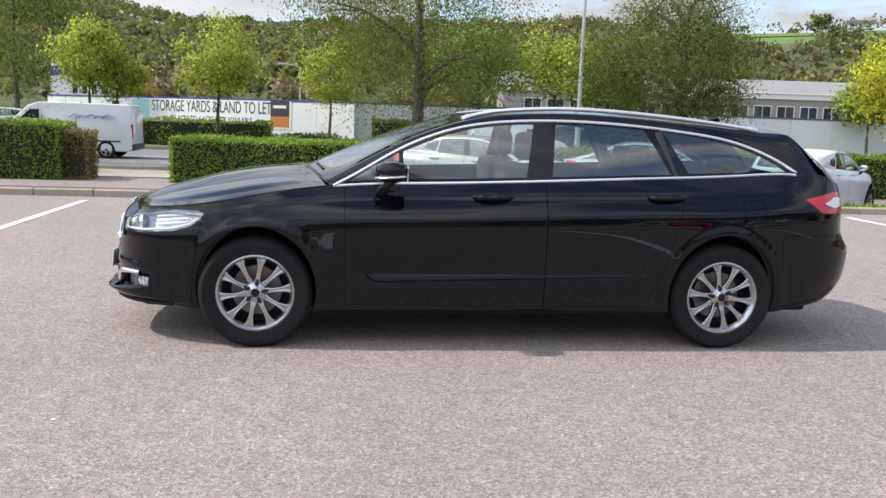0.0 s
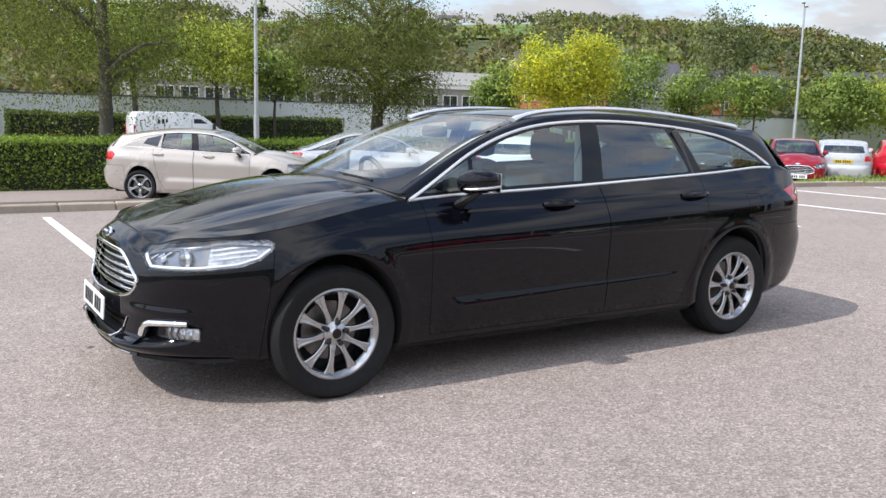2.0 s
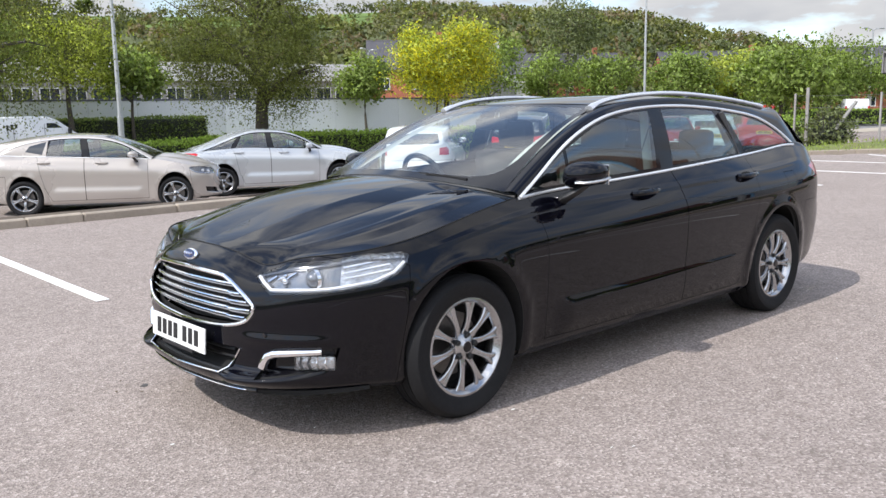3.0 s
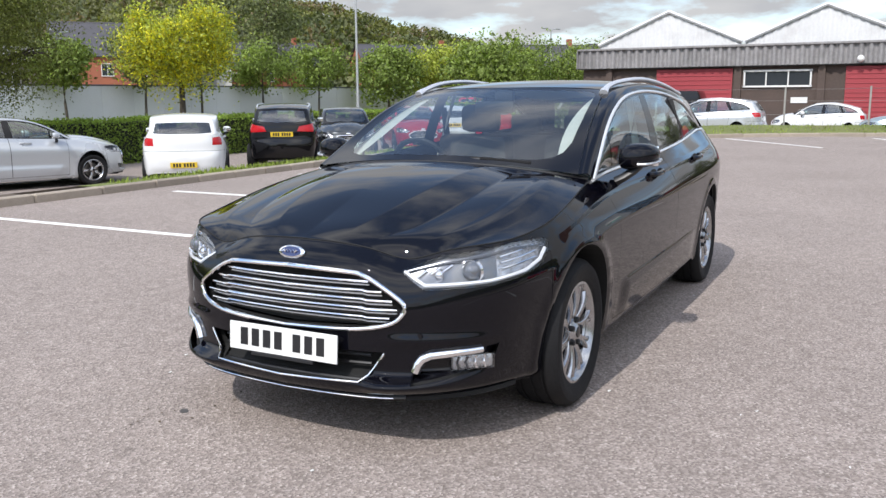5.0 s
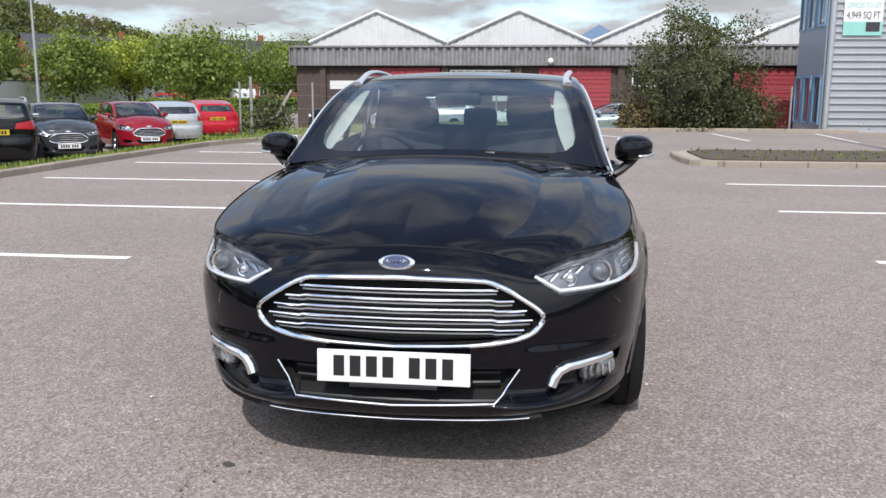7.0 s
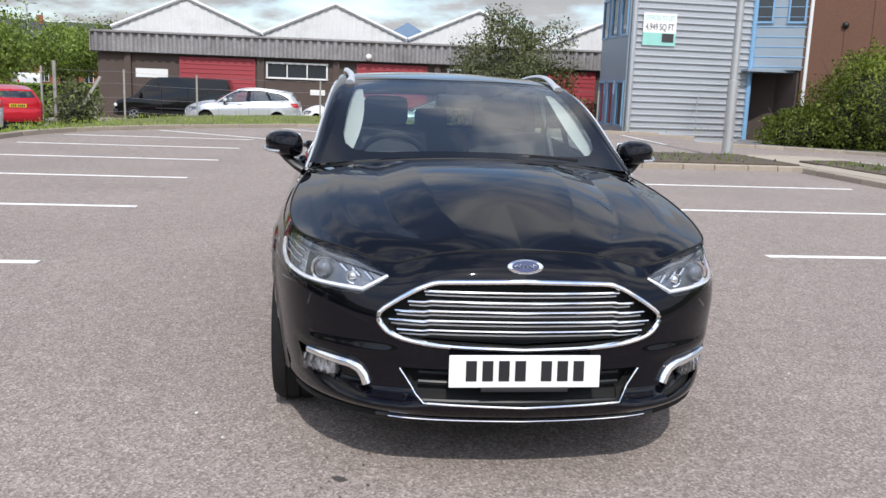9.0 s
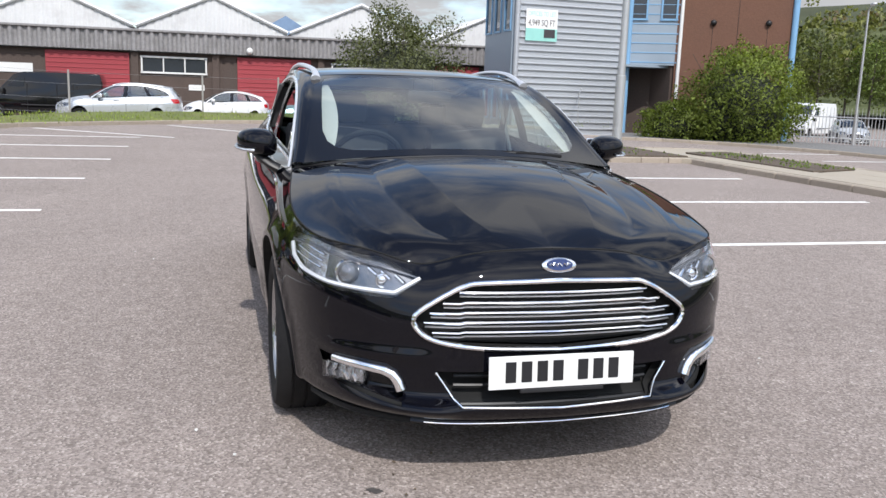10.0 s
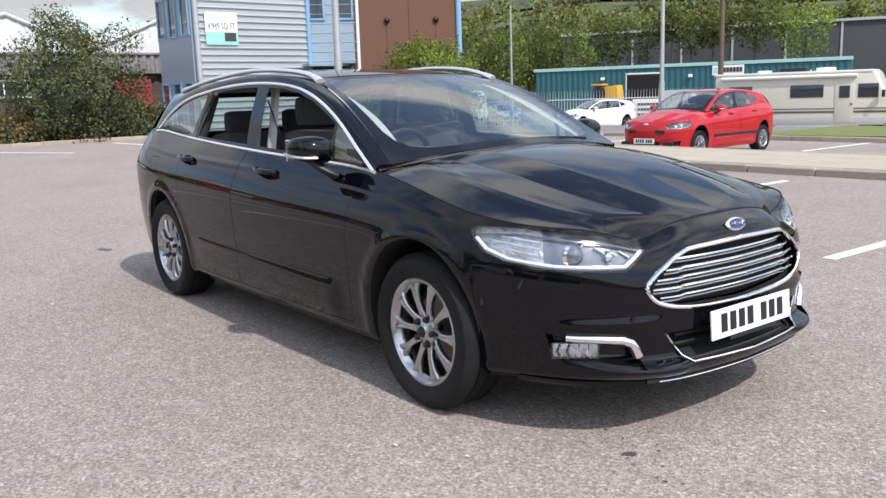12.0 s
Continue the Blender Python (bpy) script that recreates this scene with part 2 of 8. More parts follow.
def bm_box(sx, sy, sz, bevel=0.0, at=(0, 0, 0), seg=2, rot=None):
    bm = bmesh.new()
    bmesh.ops.create_cube(bm, size=1.0)
    bmesh.ops.scale(bm, vec=(sx, sy, sz), verts=bm.verts)
    if bevel > 0:
        bmesh.ops.bevel(bm, geom=list(bm.edges), offset=bevel, segments=seg, profile=0.6, affect="EDGES", clamp_overlap=True)
    if rot is not None:
        bmesh.ops.transform(bm, matrix=rot, verts=bm.verts)
    bmesh.ops.translate(bm, vec=at, verts=bm.verts)
    return bm


def join(*bms):
    """Several bmeshes as one."""
    out = bms[0]
    for b in bms[1:]:
        me = bpy.data.meshes.new("tmp")
        b.to_mesh(me)
        b.free()
        out.from_mesh(me)
        bpy.data.meshes.remove(me)
    return out


def bm_lathe(profile, n=32, axis="y", at=(0, 0, 0), closed=False, cap=False):
    """Turns (radius, height) pairs about an axis."""
    bm = bmesh.new()
    rings = []
    for r, h in profile:
        ring = []
        for i in range(n):
            a = 2 * math.pi * i / n
            c, s = r * math.cos(a), r * math.sin(a)
            p = {"y": (c, h, s), "z": (c, s, h), "x": (h, c, s)}[axis]
            ring.append(bm.verts.new((p[0] + at[0], p[1] + at[1], p[2] + at[2])))
        rings.append(ring)
    pairs = list(zip(rings, rings[1:])) + ([(rings[-1], rings[0])] if closed else [])
    for a, b in pairs:
        for i in range(n):
            j = (i + 1) % n
            bm.faces.new((a[i], a[j], b[j], b[i]))
    if cap:
        bm.faces.new(rings[0])
        bm.faces.new(rings[-1])
    bmesh.ops.recalc_face_normals(bm, faces=bm.faces)
    return bm


def bm_tube(pts, rad, n=8, flat=1.0, up=(0, 0, 1), caps=True, taper=None):
    """A tube along points; flat squashes it along 'up'; taper gives a radius at each point."""
    bm = bmesh.new()
    P = [Vector(p) for p in pts]
    rings = []
    for i, p in enumerate(P):
        d = (P[min(i + 1, len(P) - 1)] - P[max(i - 1, 0)]).normalized()
        s = d.cross(Vector(up))
        s = s.normalized() if s.length > 1e-6 else Vector((1, 0, 0))
        t = s.cross(d).normalized()
        r = taper[i] if taper else rad
        rings.append([bm.verts.new(p + s * (r * math.cos(2 * math.pi * k / n)) + t * (r * flat * math.sin(2 * math.pi * k / n))) for k in range(n)])
    for a, b in zip(rings, rings[1:]):
        for k in range(n):
            j = (k + 1) % n
            bm.faces.new((a[k], a[j], b[j], b[k]))
    if caps:
        bm.faces.new(rings[0][::-1])
        bm.faces.new(rings[-1])
    bmesh.ops.recalc_face_normals(bm, faces=bm.faces)
    return bm


def bm_prism(outline, y0, y1, plane="xz", bevel=0.0):
    """A flat outline pushed out into a solid."""
    bm = bmesh.new()
    put = {"xz": lambda a, b, c: (a, c, b), "yz": lambda a, b, c: (c, a, b), "xy": lambda a, b, c: (a, b, c)}[plane]
    lo = [bm.verts.new(put(a, b, y0)) for a, b in outline]
    hi = [bm.verts.new(put(a, b, y1)) for a, b in outline]
    n = len(outline)
    bm.faces.new(lo[::-1])
    bm.faces.new(hi)
    for i in range(n):
        j = (i + 1) % n
        bm.faces.new((lo[i], lo[j], hi[j], hi[i]))
    bmesh.ops.recalc_face_normals(bm, faces=bm.faces)
    if bevel:
        bmesh.ops.bevel(bm, geom=list(bm.edges), offset=bevel, segments=2, profile=0.6, affect="EDGES", clamp_overlap=True)
    return bm


def bm_blob(r, at=(0, 0, 0), scale=(1, 1, 1), sub=2, rough=0.0, freq=2.0, seed=0.0):
    bm = bmesh.new()
    bmesh.ops.create_icosphere(bm, subdivisions=sub, radius=1.0)
    for v in bm.verts:
        k = 1 + rough * noise.noise(v.co * freq + Vector((seed, seed * 1.7, -seed)))
        v.co = Vector((v.co.x * r * scale[0] * k + at[0], v.co.y * r * scale[1] * k + at[1], v.co.z * r * scale[2] * k + at[2]))
    return bm


class Spline:
    """A natural cubic through a few knots, straight on beyond its ends."""

    def __init__(self, *knots):
        self.x = np.array([k[0] for k in knots], float)
        self.y = np.array([k[1] for k in knots], float)
        n, h = len(self.x), np.diff(self.x)
        A, r = np.eye(n), np.zeros(n)
        for i in range(1, n - 1):
            A[i, i - 1], A[i, i], A[i, i + 1] = h[i - 1], 2 * (h[i - 1] + h[i]), h[i]
            r[i] = 6 * ((self.y[i + 1] - self.y[i]) / h[i] - (self.y[i] - self.y[i - 1]) / h[i - 1])
        self.m = np.linalg.solve(A, r)

    def __call__(self, q):
        q = np.clip(np.asarray(q, float), self.x[0], self.x[-1])
        i = np.clip(np.searchsorted(self.x, q) - 1, 0, len(self.x) - 2)
        h = self.x[i + 1] - self.x[i]
        a, b = (self.x[i + 1] - q) / h, (q - self.x[i]) / h
        return a * self.y[i] + b * self.y[i + 1] + ((a ** 3 - a) * self.m[i] + (b ** 3 - b) * self.m[i + 1]) * h * h / 6


def line(*knots):
    """Straight pieces through a few knots."""
    xs, ys = [k[0] for k in knots], [k[1] for k in knots]
    return lambda q: np.interp(q, xs, ys)


def ease(a, b, q):
    t = np.clip((np.asarray(q, float) - a) / (b - a), 0, 1)
    return t * t * (3 - 2 * t)


# ---------------------------------------------------------------- surfaces cut along outlines
def half(poly, a, b, inside):
    """The part of a polygon to the left of the line a-b (or to its right)."""
    out, sg = [], 1.0 if inside else -1.0
    dx, dy = b[0] - a[0], b[1] - a[1]
    side = [sg * (dx * (p[1] - a[1]) - dy * (p[0] - a[0])) for p in poly]
    for i, p in enumerate(poly):
        j = (i + 1) % len(poly)
        if side[i] >= -1e-12:
            out.append(p)
        if (side[i] > 1e-12 and side[j] < -1e-12) or (side[i] < -1e-12 and side[j] > 1e-12):
            t = side[i] / (side[i] - side[j])
            q = poly[j]
            out.append((p[0] + (q[0] - p[0]) * t, p[1] + (q[1] - p[1]) * t))
    return out if len(out) > 2 else []


def area(poly):
    return 0.5 * sum(p[0] * q[1] - q[0] * p[1] for p, q in zip(poly, poly[1:] + poly[:1]))


def ccw(poly):
    poly = [tuple(p) for p in poly]
    return poly if area(poly) > 0 else poly[::-1]


def split(pieces, hole):
    """Pieces outside a convex outline, and those inside it."""
    hole = ccw(hole)
    x0, x1 = min(p[0] for p in hole), max(p[0] for p in hole)
    y0, y1 = min(p[1] for p in hole), max(p[1] for p in hole)
    outer, inner = [], []
    for poly in pieces:
        if max(p[0] for p in poly) <= x0 or min(p[0] for p in poly) >= x1 or max(p[1] for p in poly) <= y0 or min(p[1] for p in poly) >= y1:
            outer.append(poly)
            continue
        rest = poly
        bits = []
        for a, b in zip(hole, hole[1:] + hole[:1]):
            o = half(rest, a, b, False)
            if o and abs(area(o)) > 1e-9:
                bits.append(o)
            rest = half(rest, a, b, True)
            if not rest or abs(area(rest)) < 1e-9:
                rest = []
                break
        if rest:
            outer += bits
            inner.append(rest)
        else:
            outer.append(poly)
    return outer, inner


def shrink(poly, d):
    """A convex outline moved inwards by d."""
    poly = ccw(poly)
    out = []
    n = len(poly)
    for i in range(n):
        a, b, c = Vector(poly[i - 1]), Vector(poly[i]), Vector(poly[(i + 1) % n])
        n1 = Vector((-(b - a).y, (b - a).x)).normalized()
        n2 = Vector((-(c - b).y, (c - b).x)).normalized()
        k = 1 + n1.dot(n2)
        q = b + (n1 + n2) * (d / max(k, 0.3))
        out.append((q.x, q.y))
    return out


def grid_cells(us, lo, hi, rows):
    """Quads between two curves lo(u) and hi(u)."""
    us = list(us)
    zs = [[float(lo(u)) + (float(hi(u)) - float(lo(u))) * r for r in rows] for u in us]
    return [[(us[i], zs[i][k]), (us[i + 1], zs[i + 1][k]), (us[i + 1], zs[i + 1][k + 1]), (us[i], zs[i][k + 1])]
            for i in range(len(us) - 1) for k in range(len(rows) - 1)]


def sheet(name, S, pieces, material, parent, label="", flip=False, mirror=False, bothsides=False):
    """Pieces in (u, v) put on the surface S(U, V) -> N x 3, with the surface's own normals."""
    if not pieces:
        return None
    index, uv, faces = {}, [], []
    for poly in pieces:
        f = []
        for p in poly:
            k = (round(p[0], 5), round(p[1], 5))
            if k not in index:
                index[k] = len(uv)
                uv.append(p)
            if not f or f[-1] != index[k]:
                f.append(index[k])
        if f[0] == f[-1]:
            f = f[:-1]
        if len(f) > 2:
            faces.append(f)
    U, V = np.array([p[0] for p in uv]), np.array([p[1] for p in uv])
    e = 2e-3
    P = S(U, V)
    N = np.cross(S(U + e, V) - S(U - e, V), S(U, V + e) - S(U, V - e))
    N /= np.maximum(np.linalg.norm(N, axis=1, keepdims=True), 1e-9)
    if mirror:
        P, N = P * [1, -1, 1], N * [1, -1, 1]
        flip = not flip
    if flip:
        faces = [f[::-1] for f in faces]
    if flip != mirror:
        N = -N
    return mk(name, P, faces, material, parent, label, normals=N)


def on(S, pts, out=0.0):
    """Points of a surface, lifted off it by out."""
    U, V = np.array([p[0] for p in pts], float), np.array([p[1] for p in pts], float)
    e = 2e-3
    P = S(U, V)
    N = np.cross(S(U + e, V) - S(U - e, V), S(U, V + e) - S(U, V - e))
    N /= np.maximum(np.linalg.norm(N, axis=1, keepdims=True), 1e-9)
    return P - N * out


def along(pts, step):
    """Points every step along a chain of corners."""
    out = []
    for a, b in zip(pts, pts[1:]):
        n = max(1, int(math.dist(a, b) / step))
        out += [tuple(a[k] + (b[k] - a[k]) * i / n for k in range(len(a))) for i in range(n)]
    return out + [tuple(pts[-1])]


def soften(pts, step):
    """Points along a softly rounded chain of corners in the plane."""
    out = []
    for i in range(len(pts) - 1):
        p0, p1, p2, p3 = [np.array(pts[max(0, min(len(pts) - 1, i + k))], float) for k in (-1, 0, 1, 2)]
        n = max(3, int(math.dist(p1, p2) / step))
        for j in range(n):
            t = j / n
            out.append(tuple(0.5 * (2 * p1 + (p2 - p0) * t + (2 * p0 - 5 * p1 + 4 * p2 - p3) * t * t + (3 * p1 - p0 - 3 * p2 + p3) * t ** 3)))
    return out + [tuple(pts[-1])]


# ---------------------------------------------------------------- motor cars
# local axes of every car: nose towards -x, ground at z = 0, right-hand side at +y
PLAN_X = Spline((-2.97, -2.39), (-2.72, -2.375), (-2.517, -2.335), (-2.307, -2.235), (-2.112, -2.09), (-1.906, -1.90), (-1.6, -1.6), (-1.0, -1.0),
                (0, 0), (1.0, 1.0), (1.7, 1.7), (2.0, 2.0), (2.214, 2.22), (2.42, 2.375), (2.67, 2.455), (3.07, 2.485))
PLAN_Y = Spline((-2.97, 0.0), (-2.72, 0.25), (-2.517, 0.45), (-2.307, 0.635), (-2.112, 0.765), (-1.906, 0.845), (-1.6, 0.903), (-1.0, 0.921),
                (0, 0.926), (1.0, 0.924), (1.7, 0.903), (2.0, 0.865), (2.214, 0.79), (2.42, 0.64), (2.67, 0.40), (3.07, 0.0))
TOP_EDGE = Spline((-2.97, 0.804), (-2.75, 0.796), (-2.6, 0.774), (-2.47, 0.748), (-2.38, 0.754), (-2.28, 0.778), (-2.0, 0.808), (-1.73, 0.838), (-1.4, 0.898), (-0.98, 0.957), (-0.4, 0.986), (0.3, 1.018),
                  (1.0, 1.052), (1.6, 1.082), (1.95, 1.094), (2.2, 1.06), (2.5, 1.02), (3.07, 1.0))
SILL = Spline((-2.97, 0.212), (-2.5, 0.218), (-2.0, 0.228), (-1.8, 0.215), (-1.0, 0.195), (1.0, 0.20), (1.8, 0.225), (2.3, 0.29), (3.07, 0.30))
D_SIDE = Spline((0, -0.075), (0.04, -0.046), (0.09, -0.036), (0.16, -0.029), (0.27, -0.019), (0.34, -0.014), (0.45, -0.007), (0.58, -0.001), (0.66, 0.0), (0.76, -0.006), (0.86, -0.016), (1.0, -0.032))
D_FRONT = Spline((0, -0.070), (0.03, -0.045), (0.06, -0.023), (0.10, -0.006), (0.13, 0.0), (0.15, -0.006), (0.19, -0.037), (0.22, -0.044), (0.28, -0.044), (0.40, -0.044), (0.5, -0.045), (0.68, -0.048), (0.85, -0.075), (0.93, -0.105), (1.0, -0.165))
D_REAR = Spline((0, -0.10), (0.1, -0.04), (0.3, 0.0), (0.45, -0.005), (0.55, -0.045), (0.7, -0.06), (0.85, -0.07), (1.0, -0.10))
INSET = Spline((-2.97, 0.0), (-2.2, 0.02), (-1.7, 0.03), (-1.35, 0.065), (-0.98, 0.105), (0, 0.11), (1.0, 0.118), (1.95, 0.13), (2.3, 0.05), (3.07, 0.0))


def belt(U, Z):
    """The body all round below the windows, on its right half: U unrolled along the plan, Z the height."""
    U, Z = np.asarray(U, float), np.asarray(Z, float)
    x, y = PLAN_X(U), PLAN_Y(U)
    e = 5e-3
    tx, ty = PLAN_X(U + e) - PLAN_X(U - e), PLAN_Y(U + e) - PLAN_Y(U - e)
    n = np.hypot(tx, ty)
    nx, ny = -ty / n, tx / n
    end = (U <= -2.965) | (U >= 3.065)
    nx = np.where(end, np.sign(U), nx)
    ny = np.where(end, 0.0, ny)
    lo, hi = SILL(U), TOP_EDGE(U)
    s = np.clip((Z - lo) / (hi - lo), -0.02, 1.02)
    wf, wr = 1 - ease(-2.55, -1.95, U), ease(2.0, 2.5, U)
    t = np.clip((s - 0.73) / 0.27, 0, 1.1)
    d = D_FRONT(s) * wf + D_REAR(s) * wr + (D_SIDE(s) - INSET(U) * t ** 1.4) * (1 - wf - wr)
    # the ledge that rises along the lower doors: a sharp upper edge, a face turned to the sky, tapering to the back
    h = np.interp(U, [-0.9, 0.95], [0.066, 0.016])
    top = np.interp(U, [-0.9, 0.95], [0.452, 0.470])
    q = np.clip((top - Z) / h, 0, 1)
    d = d + 0.46 * h * (q - 0.35 * q * q) * ease(0.20, 0.34, Z) * ease(-0.86, -0.70, U) * (1 - ease(0.78, 0.98, U))
    # and the sharp one at the door handles
    ridge = 0.905 - 0.03 * np.clip((U + 0.5) / 1.5, 0, 1)
    d = d + 0.006 * np.clip(1 - np.abs(s - ridge) / 0.026, 0, 1) * ease(-1.75, -1.2, U) * (1 - ease(1.6, 2.0, U))
    # the blade under the fog lamps
    d = d + 0.020 * np.exp(-((Z - 0.283) / 0.026) ** 2) * ease(-2.66, -2.56, U) * (1 - ease(-2.5, -2.05, U))
    # a fold over the fog lamps
    d = d + 0.009 * np.exp(-((Z - 0.455) / 0.024) ** 2) * ease(-2.58, -2.45, U) * (1 - ease(-2.2, -2.0, U))
    # the wheel arches swell a little
    for ax in (-1.425, 1.425):
        r = np.hypot(U - ax, Z - 0.335)
        d = d + 0.009 * np.exp(-((r - 0.395) / 0.032) ** 2) * (Z > 0.2)
    return np.stack([x + nx * d, np.maximum(y + ny * d, 0.0), Z + 0 * U], 1)


# the window line, the upper edge of the pillars, and the roof
def knots3(*pts):
    t = np.linspace(0, 1, len(pts))
    return [Spline(*zip(t, [p[k] for p in pts])) for k in range(3)]


HOOD_MID = Spline((-2.225, 0.804), (-2.12, 0.842), (-2.0, 0.882), (-1.83, 0.938), (-1.59, 0.994), (-1.31, 1.027), (-1.1, 1.040))
ROOF_MID = Spline((-0.22, 1.402), (0.0, 1.428), (0.3, 1.449), (0.7, 1.455), (1.2, 1.440), (1.6, 1.408), (2.0, 1.362))
DLO_Z = Spline((-0.985, 0.960), (-0.83, 1.045), (-0.62, 1.17), (-0.42, 1.262), (-0.18, 1.333), (0.07, 1.367), (0.285, 1.379), (0.6, 1.379), (0.92, 1.362), (1.22, 1.334), (1.48, 1.294), (1.67, 1.238), (1.83, 1.168), (1.952, 1.097))
DLO_Y = Spline((-0.985, 0.795), (-0.62, 0.735), (-0.18, 0.688), (0.3, 0.668), (0.92, 0.665), (1.48, 0.668), (1.83, 0.685), (1.952, 0.70))
EDGE = knots3((-1.03, 0.735, 0.985), (-0.82, 0.692, 1.100), (-0.58, 0.652, 1.222), (-0.34, 0.615, 1.318), (-0.10, 0.585, 1.384), (0.14, 0.602, 1.412), (0.5, 0.615, 1.425),
              (0.95, 0.612, 1.408), (1.4, 0.595, 1.376), (1.78, 0.575, 1.346), (1.94, 0.575, 1.328), (2.07, 0.61, 1.205), (2.20, 0.64, 1.07))
DLO_X = Spline((0, -0.985), (1 / 12, -0.82), (2 / 12, -0.60), (3 / 12, -0.37), (4 / 12, -0.12), (5 / 12, 0.14), (6 / 12, 0.5), (7 / 12, 0.95), (8 / 12, 1.35), (9 / 12, 1.62), (10 / 12, 1.80), (11 / 12, 1.90), (1, 1.952))


def pillar(T, V):
    """From the window line (V = 0) to the edge of roof and windscreen (V = 1)."""
    x = DLO_X(T)
    A = np.stack([x, DLO_Y(x), DLO_Z(x)], 1)
    B = np.stack([k(T) for k in EDGE], 1)
    V = np.asarray(V, float)[:, None]
    P = A + (B - A) * V
    out = 0.022 * np.sin(math.pi * np.clip(V[:, 0], 0, 1))
    P[:, 1] += out * 0.6
    P[:, 2] += out * 0.6
    return P


def side_glass(X, Z):
    """The plane of the side windows."""
    zb = TOP_EDGE(X) - 0.004
    yb = belt(X, TOP_EDGE(X))[:, 1] - 0.004
    zt, yt = DLO_Z(X), DLO_Y(X) - 0.004
    t = (Z - zb) / np.maximum(zt - zb, 0.03)
    lean = np.interp(X, [-0.985, -0.5, 0, 1.95], [0.30, 0.32, 0.36, 0.36])
    y = np.where(zt - zb < 0.06, yb - (Z - zb) * lean, yb + (yt - yb) * np.clip(t, -0.2, 1.2) + 0.012 * np.sin(math.pi * np.clip(t, 0, 1)))
    return np.stack([X + 0 * Z, y, Z + 0 * X], 1)


def hood(A, B):
    b_in = np.abs(B)
    sg = np.sign(B)
    # the inner creases open like a fan towards the screen
    c = 0.27 + 0.14 * np.clip(A, 0, 1)
    b = np.where(b_in <= 0.42, b_in * c / 0.42, c + (b_in - 0.42) * (1 - c) / 0.58)
    uf = -2.97 + (2.97 - 2.36) * b
    F = belt(uf, TOP_EDGE(uf))
    us = -2.36 + (2.36 - 0.985) * A
    S = belt(us, TOP_EDGE(us))
    K = np.stack([-1.17 + 0.185 * b * b, 0.79 * b, 1.036 - 0.076 * b ** 2], 1)
    c00, c01 = belt([-2.97], TOP_EDGE([-2.97]))[0], belt([-2.36], TOP_EDGE([-2.36]))[0]
    c10, c11 = np.array([-1.17, 0, 1.036]), np.array([-0.985, 0.79, 0.960])
    a, bb = A[:, None], b[:, None]
    M = np.stack([-2.225 + (2.225 - 1.17) * A, 0 * A, HOOD_MID(-2.225 + (2.225 - 1.17) * A)], 1)
    P = (1 - a) * F + a * K + (1 - bb) * M + bb * S - ((1 - a) * (1 - bb) * c00 + (1 - a) * bb * c01 + a * (1 - bb) * c10 + a * bb * c11)
    lift = 0.036 * np.sin(math.pi * np.clip(A, 0, 1)) ** 0.8 * (b * (1 - b ** 3)) * 1.3
    P[:, 2] += lift
    off = (b_in - 0.42) * 0.72
    fade = ease(0.02, 0.22, A) * (1 - ease(0.95, 1.0, A))
    P[:, 2] -= fade * 0.021 * np.interp(off, [0, 0.13, 0.26], [0, 1.0, 0.0])
    P[:, 2] += ease(0.10, 0.4, A) * (1 - ease(0.85, 1.0, A)) * 0.005 * np.clip(1 - np.abs(off - 0.30) / 0.05, 0, 1)
    P[:, 1] *= np.where(sg == 0, 1, sg)
    return P


HOOD_LINES = (0.405, 0.42, 0.435, 0.517, 0.59, 0.6006, 0.611, 0.753, 0.767, 0.80, 0.837, 0.87, 0.906)


def windscreen(A, B):
    b = np.abs(B)
    K = np.stack([-1.15 + 0.185 * b * b, 0.755 * B, 1.040 - 0.062 * b ** 2], 1)
    H = np.stack([-0.215 + 0.115 * b * b, 0.585 * B, 1.402 - 0.018 * b * b], 1)
    t = A * 4 / 12
    S = np.stack([k(t) for k in EDGE], 1)
    S[:, 1] *= np.sign(B)
    mid = K + (H - K) * A[:, None]
    c = np.stack([-0.965 + 0 * A + A * 0.865, np.sign(B) * (0.755 + (0.585 - 0.755) * A), 0.978 + (1.384 - 0.978) * A], 1)
    P = mid + (S - c) * (b[:, None] ** 3)
    P[:, 2] += 0.022 * np.sin(math.pi * A) * (1 - 0.5 * b ** 2)
    return P


def roof(A, B):
    b = np.abs(B)
    x0, x1 = -0.215 + 0.115 * b * b, 2.00 - 0.06 * b * b
    x = x0 + (x1 - x0) * A
    t = 4 / 12 + (10 / 12 - 4 / 12) * A
    S = np.stack([k(t) for k in EDGE], 1)
    z0 = S[:, 2]
    zc = ROOF_MID(x)
    xx = x * (1 - b ** 4) + S[:, 0] * b ** 4
    return np.stack([xx, S[:, 1] * B, z0 + (zc - z0) * (1 - b ** 2.2)], 1)


def tail(A, B):
    b = np.abs(B)
    T = np.stack([2.00 - 0.06 * b * b, 0.575 * B, 1.362 - 0.034 * b ** 2.2], 1)
    u = 3.07 - (3.07 - 2.20) * b
    L = belt(u, TOP_EDGE(u))
    L[:, 1] *= np.sign(B)
    P = T + (L - T) * A[:, None]
    P[:, 0] += 0.03 * np.sin(math.pi * A)
    return P


def rear_shoulder(A, B):
    """From the waist behind the last side window up to the foot of the rear pillar."""
    u = 1.93 + 0.27 * np.asarray(A, float)
    lo = belt(u, TOP_EDGE(u))
    hi = pillar(np.ones_like(u), np.clip((u - 1.952) / 0.248, 0, 1))
    B = np.asarray(B, float)[:, None]
    P = lo + (hi - lo) * B
    P[:, 2] += 0.012 * np.sin(math.pi * B[:, 0])
    return P


